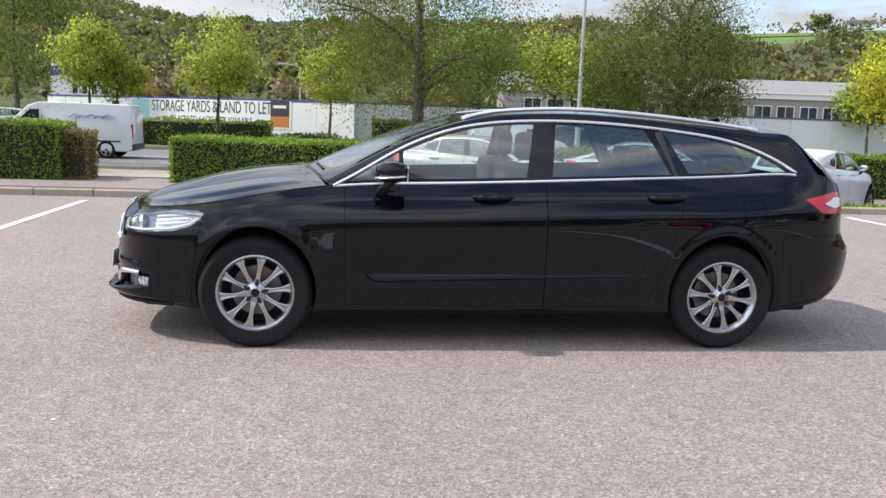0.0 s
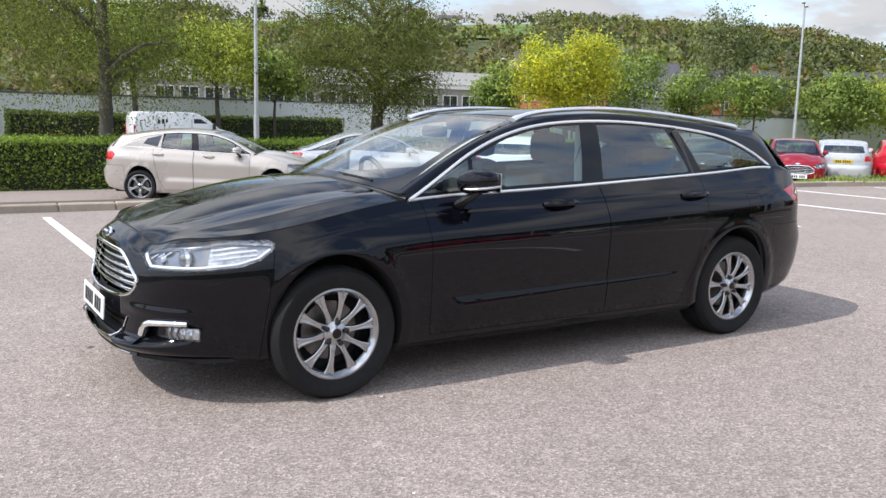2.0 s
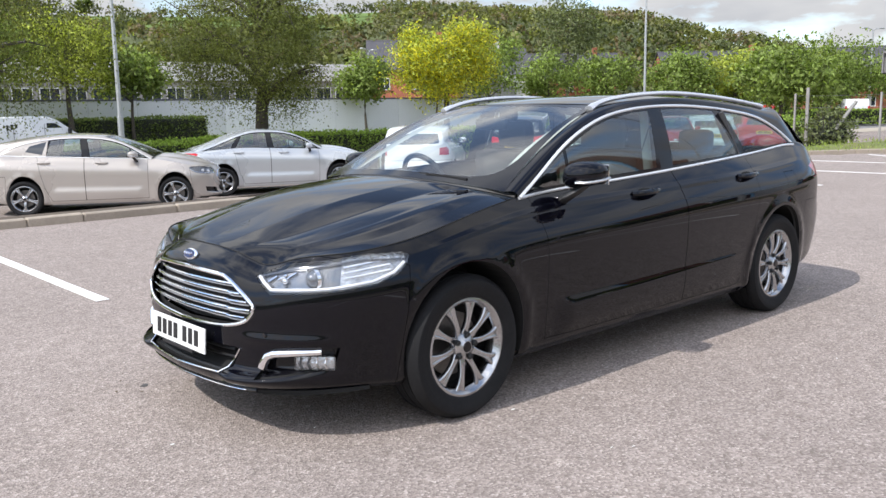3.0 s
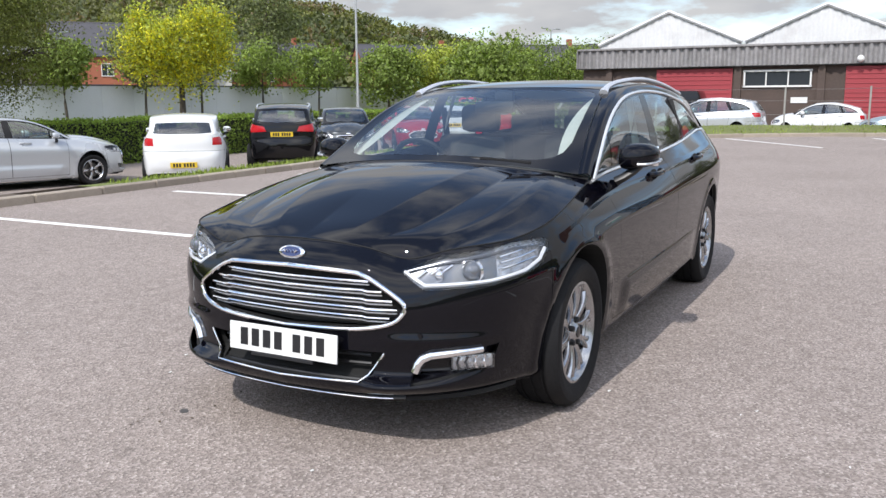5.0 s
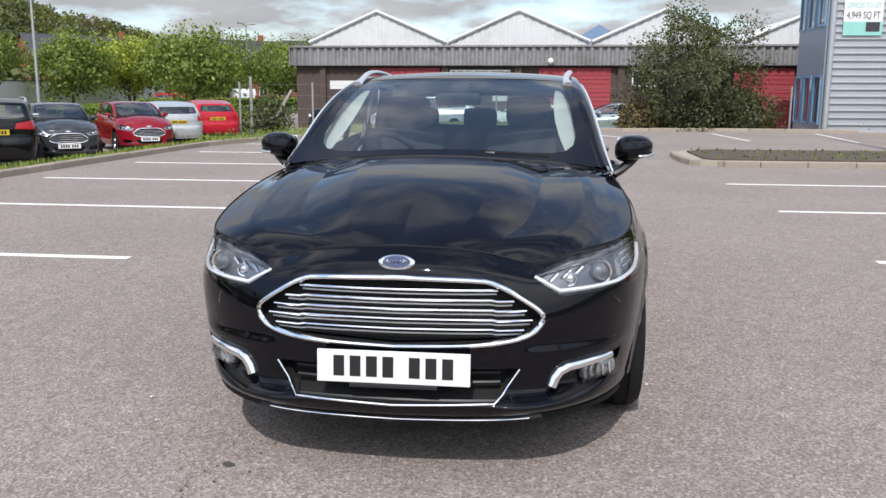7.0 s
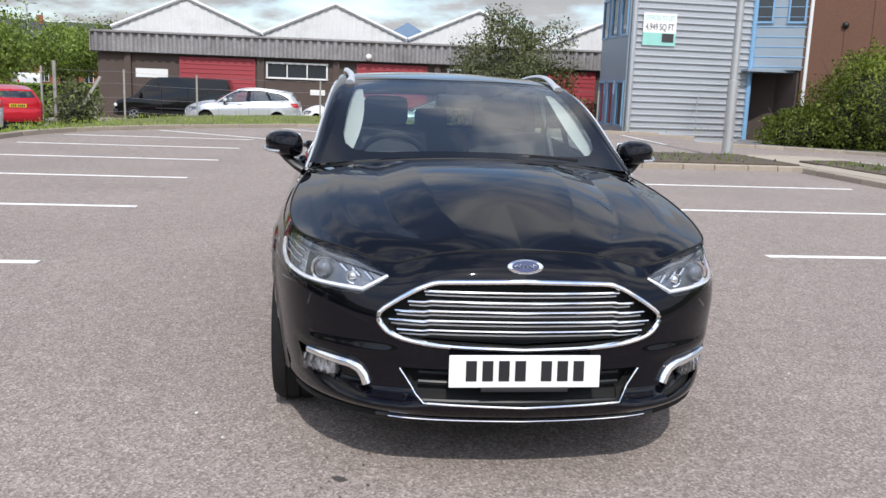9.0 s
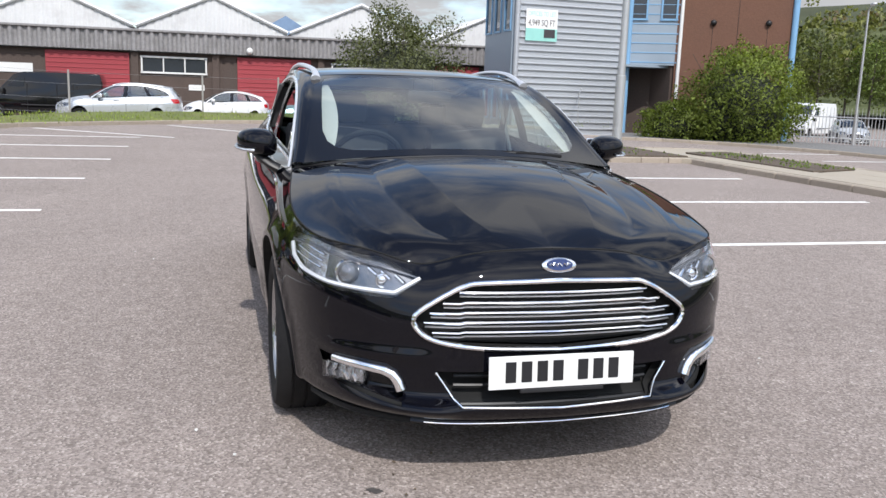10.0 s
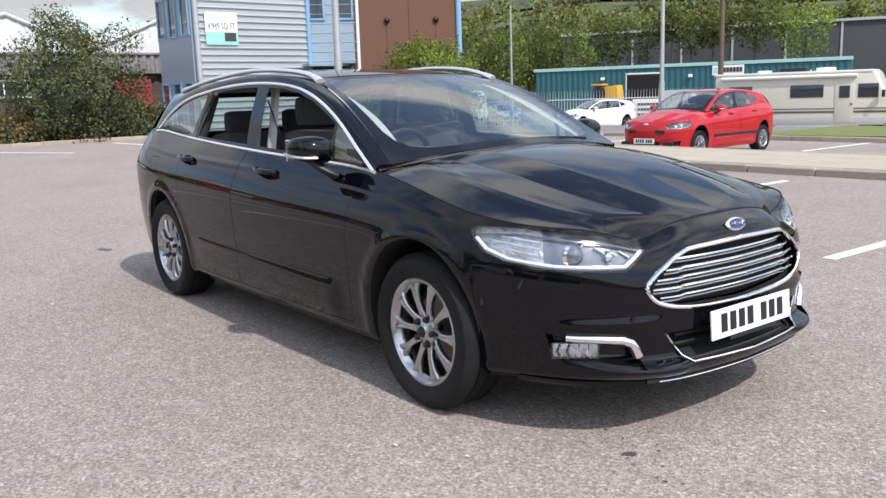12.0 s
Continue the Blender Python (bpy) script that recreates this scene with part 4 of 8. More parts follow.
    if grille:
        loop = [(-2.97, 0.482), (-2.72, 0.489), (-2.58, 0.503), (-2.50, 0.524), (-2.462, 0.553), (-2.450, 0.582), (-2.472, 0.610), (-2.56, 0.662), (-2.63, 0.693), (-2.70, 0.704), (-2.97, 0.712)]
        lp = on(Sb, soften(loop, 0.03) if hero else along(loop, 0.03), 0.002)
        full = [tuple(p) for p in lp] + [(p[0], -p[1], p[2]) for p in lp[::-1]]
        full[0] = (full[0][0], 0, full[0][2])
        sur = part("grille_surround", bm_tube(full, 0.0088 if hero else 0.016, 8), CHROME, car, "bright hexagonal grille surround", True)
        nb = 5 if hero else 4
        for i in range(nb):
            z = 0.522 + (0.694 - 0.522) * (i + 0.5) / nb if hero else 0.515 + 0.17 * (i + 0.35) / nb
            ue = np.interp(z, [0.49, 0.525, 0.585, 0.66, 0.70], [-2.62, -2.53, -2.475, -2.575, -2.66])
            br = on(Sb, [(u, z - (0.0042 * float(ease(-2.635, -2.615, u)) if hero and i < nb - 1 else 0)) for u in sorted(list(np.linspace(-2.969, ue, 12)) + ([-2.636, -2.625, -2.614] if hero and ue > -2.60 else []))], -0.018)
            pts = [(p[0], -p[1], p[2]) for p in br[::-1]] + [tuple(p) for p in br[1:]]
            bar = part("grille_bar", bm_tube(pts, 0.0068, 8, 0.75), CHROME, sur, "", True)
            if hero:
                part("bar_edge", bm_tube([(p[0] + 0.012, p[1] * 0.985, p[2] - 0.0165) for p in pts], 0.0035, 5), SATIN, bar, "", True)
    if hero:
        for z in (0.318, 0.352, 0.385):
            br = on(Sb, [(u, z) for u in np.linspace(-2.969, -2.60, 10)], -0.03)
            part("intake_slat", bm_tube([(p[0], -p[1], p[2]) for p in br[::-1]] + [tuple(p) for p in br[1:]], 0.007, 6), TRIM, car, "", True)
        lo = on(Sb, along([(-2.535, 0.405), (-2.60, 0.318), (-2.63, 0.298), (-2.969, 0.291)], 0.03), 0.003)
        part("intake_trim", bm_tube([tuple(p) for p in lo] + [(p[0], -p[1], p[2]) for p in lo[::-1]], 0.0042, 6), CHROME, car, "thin chrome intake line", True)
        lip = on(Sb, along([(-2.45, 0.236), (-2.62, 0.232), (-2.969, 0.230)], 0.04), 0.004)
        part("lower_lip", bm_tube([tuple(p) for p in lip] + [(p[0], -p[1], p[2]) for p in lip[::-1]], 0.009, 6), GLOSS, car, "", True)
        edge = on(Sb, along([(-2.50, 0.240), (-2.62, 0.238), (-2.969, 0.236)], 0.04), 0.008)
        part("lip_trim", bm_tube([tuple(p) for p in edge] + [(p[0], -p[1], p[2]) for p in edge[::-1]], 0.0022, 6), CHROME, car, "thin chrome line under the bumper", True)
        for y, z in ((0.56, 0.475), (0.25, 0.445), (-0.25, 0.445), (-0.56, 0.475)):
            u = float(np.interp(abs(y), [0, 0.25, 0.45, 0.635], [-2.97, -2.72, -2.517, -2.307]))
            p = on(Sb, [(u, z)], 0.0)[0]
            part("parking_sensor", bm_lathe([(0.001, -0.003), (0.011, -0.003), (0.012, 0.004)], 16, "x", (p[0], math.copysign(p[1], y), p[2])), GLOSS, car)
    # badge
    bx = on(Sb, [(-2.97, 0.757)], 0.006)[0]
    bd = part("badge", bm_lathe([(0.001, -0.004), (0.056, -0.004), (0.062, 0.0), (0.062, 0.006)], 32, "x"), CHROME, car, "oval badge", True, m=pose(bx[0], 0, bx[2], 0, 24, 0) @ Matrix.Diagonal((1, 1, 0.42, 1)))
    if hero:
        wave = [(-0.036, 0.002), (-0.029, 0.011), (-0.022, -0.012), (-0.014, 0.009), (-0.006, -0.010), (0.003, 0.010), (0.010, -0.009), (0.018, 0.012), (0.024, -0.011), (0.032, 0.008), (0.038, -0.004)]
        part("badge_wave", bm_tube([(-0.0085, y, z * 1.25) for y, z in wave], 0.0056, 6), CHROME, bd)
        part("badge_face", bm_lathe([(0.001, -0.006), (0.047, -0.006), (0.048, -0.003)], 32, "x"), BADGE_BLUE, bd, "", True)
    # number plates
    if plate_front:
        px = on(Sb, [(-2.97, 0.417)], 0.030)[0]
        pl = part("number_plate", bm_box(0.008, 0.52, 0.111, 0.003), PLATE_W, car, "white front number plate", m=pose(px[0], 0, px[2], 0, 4, 0))
        char_bars(pl, pose(-0.0055, 0, 0.002), 0.425, 0.070, INK, (3, 4))
        if hero:
            part("dealer_strip", bm_box(0.012, 0.30, 0.014, 0.003, (0, 0, -0.064)), INK, pl)
    if plate_rear:
        pz = plate_z if not hero else 0.74
        px = on(Sb, [(3.07, pz)], 0.006)[0]
        pl = part("number_plate", bm_box(0.010, 0.52, 0.111, 0.003), PLATE_Y, car, "yellow rear number plate", m=pose(px[0], 0, px[2], 0, -6, 180))
        char_bars(pl, pose(-0.0065, 0, 0), 0.43, 0.072, INK)
    # ---- wheels
    wr = make_wheel(car, tyre, rim, 0.215, (alloy, spokes))
    wr.matrix_basis = pose(wheelbase[0], track, tyre - 0.004)
    clone_part(wr, car, pose(wheelbase[1], track, tyre - 0.004, 0, 17, 0))
    clone_part(wr, car, pose(wheelbase[0], -track, tyre - 0.004, 0, 8, 180))
    clone_part(wr, car, pose(wheelbase[1], -track, tyre - 0.004, 0, 29, 180))
    # ---- underneath and inside
    def boxp(key, sx, sy, sz, at, mat, bev=0.03, rot=None, lab=""):
        b = bm_box(sx, sy, sz, bev, at, rot=None)
        w_bm(b)
        return part(key, b, mat, car, lab, True)

    boxp("underbody", 4.2, 1.36, 0.10, (0.0, 0, 0.25), VOID)
    # two black parts added, unseen, to keep sun from leaking through the nose
    uu = np.linspace(-2.95, -1.95, 14)
    tray = [(float(PLAN_X(u)) + 0.035, float(PLAN_Y(u)) * 0.95) for u in uu]
    tb = bm_prism(tray + [(x, -y) for x, y in tray[::-1]], 0.222, 0.240, "xy")
    w_bm(tb)
    part("undertray_light_block", tb, VOID, car)
    boxp("radiator_light_block", 0.06, 1.20, 0.46, (-2.10, 0, 0.47), VOID, 0.01)
    boxp("floor_pan", 2.1, 1.62, 0.06, (0.0, 0, 0.26), VOID)
    boxp("bulkhead", 0.06, 1.45, 0.5, (-1.02, 0, 0.62), VOID)
    boxp("dashboard", 0.42, 1.42, 0.26, (-0.86, 0, 0.86), DASH, 0.08)
    boxp("load_cover", 0.95, 1.24, 0.03, (1.72, 0, 0.98), CABIN)
    for key, sy in (("front_seat", 0.37), ("front_seat", -0.37)):
        bk = boxp("front_seat", 0.16, 0.50, 0.62, (0.16, sy, 0.80), CABIN, 0.06)
        boxp("seat_cushion", 0.52, 0.52, 0.18, (-0.14, sy, 0.50), CABIN, 0.05)
        boxp("headrest", 0.10, 0.27, 0.18, (0.24, sy, 1.21), CABIN, 0.05)
    boxp("rear_bench", 0.18, 1.30, 0.60, (1.10, 0, 0.78), CABIN, 0.06)
    for sy in (0.42, 0, -0.42):
        boxp("headrest", 0.09, 0.24, 0.15, (1.16, sy, 1.14), CABIN, 0.04)
    if hero:
        hl = grid_cells(np.linspace(0.02, 0.97, 12), lambda u: -0.97, lambda u: 0.97, np.linspace(0, 1, 12))
        sheet("headlining", lambda A, B: roof(A, B) - np.array([0, 0, 0.03]), hl, LINING, car, "pale grey headlining", flip=True)
        at = grid_cells(np.linspace(0.03, 0.90, 12), lambda u: 0.945 - 0.155 * math.sin(math.pi * (0.22 + 0.72 * u)), lambda u: 0.945, [0, 0.5, 1])
        for mir in (False, True):
            sheet("screen_pillar_trim", lambda A, B: windscreen(A, B) + np.array([0.035, 0, -0.03]), at, LINING, car, "pale trim inside the windscreen pillar", mirror=mir)
        ps = grid_cells(np.linspace(0.02, 0.33, 10), lambda u: 0.08, lambda u: 0.92, [0, 1])
        for mir in (False, True):
            sheet("pillar_trim", lambda T, V: pillar(T, V) * [1, 0.965, 0.985], ps, LINING, car, "pale pillar trim", flip=False, mirror=mir)
            sdy = -1 if mir else 1
            part("belt_pillar", bm_tube([(0.24, 0.69 * sdy, 0.95), (0.26, 0.645 * sdy, 1.15), (0.30, 0.595 * sdy, 1.36)], 0.03, 8, 0.4, taper=[0.034, 0.028, 0.025]), LINING, car, "pale centre pillar trim", True)
            part("rear_pillar_trim", bm_tube([(1.14, 0.72 * sdy, 1.05), (1.02, 0.66 * sdy, 1.33)], 0.05, 8, 0.5), CABIN, car, "", True)
            part("door_card", bm_box(2.1, 0.04, 0.52, 0.02, (0.1, 0.74 * sdy, 0.66)), CABIN, car, "", True)
            belt_p = [(0.27, 0.665 * sdy, 1.28), (0.22, 0.60 * sdy, 1.0), (0.16, 0.56 * sdy, 0.6)]
            part("seat_belt", bm_tube(belt_p, 0.022, 6, 0.1), CABIN, car)
        ring = bm_lathe([(0.185 + 0.016 * math.cos(a), 0.016 * math.sin(a)) for a in np.linspace(0, 2 * math.pi, 9)[:-1]], 32, "x", closed=True)
        stw = part("steering_wheel", ring, TRIM, car, "black steering wheel", True, m=pose(-0.56, 0.37, 0.94, 0, -24, 0))
        part("wheel_hub", bm_box(0.05, 0.16, 0.11, 0.03), TRIM, stw, "", True)
        for a in (0, 180, 270):
            part("wheel_spoke", bm_tube([(0, 0.05 * math.cos(radians(a)), 0.05 * math.sin(radians(a))), (0, 0.18 * math.cos(radians(a)), 0.18 * math.sin(radians(a)))], 0.016, 6), TRIM, stw)
        part("rear_view_mirror", bm_box(0.05, 0.25, 0.07, 0.025, (-0.36, 0, 1.29)), TRIM, car, "", True)
        part("instrument_cowl", bm_blob(1, (-0.78, 0.37, 0.985), (0.14, 0.22, 0.05), 3), DASH, car, "", True)
        part("screen_stalk_box", bm_box(0.05, 0.12, 0.09, 0.02, (-0.22, 0, 1.345)), TRIM, car, "", True)
        # wipers
        for pts in ([(-1.065, 0.62, 0.975), (-1.088, 0.30, 1.034), (-1.095, 0.02, 1.050)], [(-1.105, 0.02, 1.034), (-1.092, -0.25, 1.046), (-1.048, -0.50, 1.028)]):
            wip = part("wiper", bm_tube([pts[0], pts[1]], 0.011, 6), TRIM, car, "", True)
            part("wiper_blade", bm_tube([(pts[0][0] + 0.02, pts[0][1] - 0.1, pts[0][2] + 0.012), pts[1], pts[2]], 0.009, 6, 1.6), RUBBER, wip, "", True)
        cow = [(-1.175 + 0.185 * b * b, 0.79 * b, 1.030 - 0.076 * b * b) for b in np.linspace(-0.97, 0.97, 30)]
        part("scuttle", bm_tube([(p[0] + 0.02, p[1], p[2] - 0.004) for p in cow], 0.022, 6, 0.7), TRIM, car, "", True)
        # shut line of the bonnet
        bl = [tuple(p) for p in on(belt, [(u, float(TOP_EDGE(u)) + 0.0005) for u in np.linspace(-2.969, -1.0, 60)], 0.0)]
        for sd in (1, -1):
            part("bonnet_gap", bm_tube([(p[0], p[1] * sd, p[2]) for p in bl], 0.0032, 5), VOID, car)
        part("aerial_fin", bm_prism([(1.55, 1.405), (1.72, 1.395), (1.70, 1.445)], -0.018, 0.018, bevel=0.006), paint, car)
    return car


build_car("estate_car", "glossy black estate car with silver roof rails and alloy wheels", pose(0, 0, 0), PAINT_BLACK, track=0.785, hero=True, rails=True, open_right=True, fine=0.04)

# ---------------------------------------------------------------- ground
def speckle(name, base, light, dark, scale=95.0, rough=0.92, bump=0.004):
    """Asphalt: stones of many tints in a grey binder, worn paler in broad patches."""
    m, nt, b = node_material(name)
    N, L = nt.nodes, nt.links
    tc = N.new("ShaderNodeTexCoord")
    v = N.new("ShaderNodeTexVoronoi"); v.inputs["Scale"].default_value = scale
    L.new(tc.outputs["Object"], v.inputs["Vector"])
    sx = N.new("ShaderNodeSeparateColor"); L.new(v.outputs["Color"], sx.inputs[0])
    ramp = N.new("ShaderNodeValToRGB")
    e = ramp.color_ramp.elements
    e[0].position, e[0].color = 0.0, (*dark, 1)
    e[1].position, e[1].color = 1.0, (*light, 1)
    mid = ramp.color_ramp.elements.new(0.5); mid.color = (*base, 1)
    hi = ramp.color_ramp.elements.new(0.9); hi.color = (*[0.6 * a + 0.4 * c for a, c in zip(base, light)], 1)
    L.new(sx.outputs["Red"], ramp.inputs["Fac"])
    n1 = N.new("ShaderNodeTexNoise"); n1.inputs["Scale"].default_value = 0.45; n1.inputs["Detail"].default_value = 7; n1.inputs["Roughness"].default_value = 0.62
    L.new(tc.outputs["Object"], n1.inputs["Vector"])
    n2 = N.new("ShaderNodeTexNoise"); n2.inputs["Scale"].default_value = 9.0; n2.inputs["Detail"].default_value = 5
    L.new(tc.outputs["Object"], n2.inputs["Vector"])
    ad = N.new("ShaderNodeMath"); ad.operation = "ADD"; L.new(n1.outputs["Fac"], ad.inputs[0]); L.new(n2.outputs["Fac"], ad.inputs[1])
    mr = N.new("ShaderNodeMapRange"); mr.inputs["From Min"].default_value, mr.inputs["From Max"].default_value = 0.6, 1.4
    mr.inputs["To Min"].default_value, mr.inputs["To Max"].default_value = 0.82, 1.18
    L.new(ad.outputs[0], mr.inputs["Value"])
    mu = N.new("ShaderNodeVectorMath"); mu.operation = "SCALE"; L.new(ramp.outputs["Color"], mu.inputs[0]); L.new(mr.outputs[0], mu.inputs["Scale"])
    # a few dark drips of oil
    v2 = N.new("ShaderNodeTexNoise"); v2.inputs["Scale"].default_value = 1.1; v2.inputs["Detail"].default_value = 8; v2.inputs["Roughness"].default_value = 0.75
    L.new(tc.outputs["Object"], v2.inputs["Vector"])
    r2 = N.new("ShaderNodeMapRange"); r2.inputs["From Min"].default_value, r2.inputs["From Max"].default_value = 0.66, 0.74; r2.inputs["To Max"].default_value = 0.45
    L.new(v2.outputs["Fac"], r2.inputs["Value"])
    mx2 = N.new("ShaderNodeMix"); mx2.data_type = "RGBA"; mx2.inputs["B"].default_value = (*dark, 1)
    L.new(r2.outputs[0], mx2.inputs["Factor"]); L.new(mu.outputs[0], mx2.inputs["A"])
    L.new(mx2.outputs["Result"], b.inputs["Base Color"])
    b.inputs["Roughness"].default_value = rough
    b.inputs["Specular IOR Level"].default_value = 0.3
    bp = N.new("ShaderNodeBump"); bp.inputs["Distance"].default_value = bump; bp.inputs["Strength"].default_value = 0.9
    L.new(v.outputs["Distance"], bp.inputs["Height"]); L.new(bp.outputs["Normal"], b.inputs["Normal"])
    return m


ASPHALT = speckle("car_park_asphalt", (0.286, 0.240, 0.214), (0.49, 0.424, 0.386), (0.182, 0.151, 0.134), 108.0)
ROAD = speckle("road_asphalt", (0.20, 0.195, 0.19), (0.33, 0.32, 0.31), (0.12, 0.115, 0.11), 70)
KERB = stuff("kerb_concrete", (0.36, 0.305, 0.245), rough=0.9, vary=0.22, scale=2, fine=50, bump=0.004, bump_scale=90, per_object=0.12, stain=(1.5, 0.5, (0.14, 0.12, 0.09)))
PAVING = stuff("paving_concrete", (0.40, 0.35, 0.28), rough=0.9, vary=0.2, scale=0.8, fine=70, bump=0.004, bump_scale=110, stain=(0.8, 0.5, (0.24, 0.20, 0.15)))
LINE = stuff("white_line_paint", (0.84, 0.83, 0.80), rough=0.7, vary=0.14, scale=3, fine=60, stain=(5, 0.6, (0.36, 0.34, 0.32)))
GRASS_BED = stuff("turf", (0.15, 0.175, 0.045), rough=0.95, vary=0.45, scale=1.2, fine=35, bump=0.03, bump_scale=25, stain=(0.7, 0.7, (0.20, 0.17, 0.07)))
DRY_BED = stuff("trodden_earth", (0.20, 0.175, 0.115), rough=0.95, vary=0.4, scale=1.5, fine=30, bump=0.02, bump_scale=25, stain=(0.9, 0.6, (0.13, 0.14, 0.06)))
SOIL = stuff("dry_soil", (0.105, 0.080, 0.058), rough=0.95, vary=0.45, scale=2.5, fine=30, bump=0.03, bump_scale=22)

# edge of the car park: straight along the north, rounded at the corner, then down the far side and back
EDGE_PATH = [(-40, 7.98), (-20, 7.98), (0, 7.98), (10, 7.98), (14, 7.98), (16.5, 7.75), (18.7, 6.9), (20.8, 5.3), (22.8, 3.2), (24.4, 1.2), (25.5, -1.2), (26.2, -4), (26.6, -7.5),
             (26.0, -11), (24.8, -13.2), (23.2, -15.6), (20.5, -17.4), (16.5, -18.5), (10, -18.8), (0, -18.9), (-14, -19), (-40, -19)]


def smooth_path(pts, step):
    """Evenly spaced points along a softly rounded chain."""
    out = []
    for i in range(len(pts) - 1):
        p0, p1, p2, p3 = [np.array(pts[max(0, min(len(pts) - 1, i + k))], float) for k in (-1, 0, 1, 2)]
        n = max(1, int(np.linalg.norm(p2 - p1) / step))
        for j in range(n):
            t = j / n
            out.append(0.5 * ((2 * p1) + (p2 - p0) * t + (2 * p0 - 5 * p1 + 4 * p2 - p3) * t * t + (3 * p1 - p0 - 3 * p2 + p3) * t ** 3))
    out.append(np.array(pts[-1], float))
    return out


EDGE_PTS = smooth_path(EDGE_PATH, 0.9)
EDGE_X, EDGE_Y = np.array([p[0] for p in EDGE_PTS]), np.array([p[1] for p in EDGE_PTS])


def inside_park(x, y):
    c = False
    P = EDGE_PATH
    j = len(P) - 1
    for i in range(len(P)):
        if (P[i][1] > y) != (P[j][1] > y) and x < (P[j][0] - P[i][0]) * (y - P[i][1]) / (P[j][1] - P[i][1]) + P[i][0]:
            c = not c
        j = i
    return c


def lie(x, y):
    """Height of the land."""
    if inside_park(x, y) or (x > 12 and float(np.min(np.hypot(EDGE_X - x, EDGE_Y - y))) < 0.7) or (x < -40 and -19 < y < 7.98):
        return -0.26 * float(ease(-11.05, -12.6, y))
    if y > 7.9 and (x < 24 or y > 12):
        return float(np.interp(y, [7.9, 20, 60, 2000], [-0.42, -0.42, -0.42, 0.2]))
    if y < -12:
        return float(np.interp(y, [-2000, -60, -33, -20, -12], [-1.1, -1.1, -0.8, -0.45, -0.45]))
    return -0.48


xs = sorted(set([-2500, -900, -300, -120, -60] + list(range(-40, 70, 2)) + list(np.arange(13, 28, 0.5)) + [80, 100, 140, 220, 400, 900, 2500]))
ys = sorted(set([-2500, -900, -300, -140, -90, -60] + list(range(-50, 8, 2)) + list(np.arange(-20, 7.6, 0.75)) + [7.9, 8.1, 8.36, 9, 10, 12, 14, 16, 18, 20, 22, 24, 27, 30, 33, 36, 40, 45, 55, 70, 100, 160, 300, 900, 2500]))
V = [(x, y, lie(x, y if y != 8.1 else 7.9)) for y in ys for x in xs]
nx_ = len(xs)
F = [(j * nx_ + i, j * nx_ + i + 1, (j + 1) * nx_ + i + 1, (j + 1) * nx_ + i) for j in range(len(ys) - 1) for i in range(nx_ - 1)]
tagged(mk("ground", V, F, ASPHALT), "worn grey asphalt of the car park and the land about it", "ground", kind="structure")


def strip(name, pts, inner, outer, z_in, z_out, material, label, category, mid=None, wob=0.0, parent=None, kind="structure", grow=False, cap=False):
    """A ribbon of ground along a path, between two offsets to its outer side."""
    V, F = [], []
    k = 2 if mid is None else 3
    for i, p in enumerate(pts):
        d = np.array(pts[min(i + 1, len(pts) - 1)]) - np.array(pts[max(i - 1, 0)])
        n = np.array([-d[1], d[0]]) / np.hypot(*d)
        offs = [(inner, z_in), (outer, z_out)] if mid is None else [(inner, z_in), mid, (outer, z_out)]
        g = 0.25 + 0.75 * float(ease(0, 6, i)) if grow else 1.0
        for o, z in offs:
            o, z = (o * g, z if z < z_in else z_in + (z - z_in) * g) if grow and o > inner else (o, z)
            q = np.array(p) + n * o
            V.append((q[0], q[1], z + wob * noise.noise(Vector((q[0] * 0.5, q[1] * 0.5, o)))))
        if i:
            for c in range(k - 1):
                a = (i - 1) * k + c
                F.append((a, a + k, a + k + 1, a + 1))
    if cap:
        for r in (0, len(pts) - 1):
            row = list(range(r * k, r * k + k))
            b = len(V)
            V += [(V[row[-1]][0], V[row[-1]][1], -0.7), (V[row[0]][0], V[row[0]][1], -0.7)]
            F.append(tuple(row + [b, b + 1]))
    ob = mk(name, V, F, material, parent, smooth=not cap)
    return tagged(ob, label, category, kind=kind)


def blades(name, spots, h, material, label, parent=None, seed=3, width=0.012):
    """Grass or weeds as crossed slips, one object."""
    rnd = np.random.RandomState(seed)
    V, F = [], []
    for x, y, z in spots:
        a, b = rnd.uniform(0, 6.28), rnd.uniform(-0.5, 0.5)
        hh = h * rnd.uniform(0.5, 1.3)
        w = width * rnd.uniform(0.7, 1.5)
        dx, dy = math.cos(a) * w, math.sin(a) * w
        lx, ly = math.sin(a) * b * hh, -math.cos(a) * b * hh
        n = len(V)
        V += [(x - dx, y - dy, z), (x + dx, y + dy, z), (x + lx, y + ly, z + hh)]
        F.append((n, n + 1, n + 2))
    ob = mk(name, V, F, material, parent)
    return tagged(ob, label, "grass", kind="stuff")


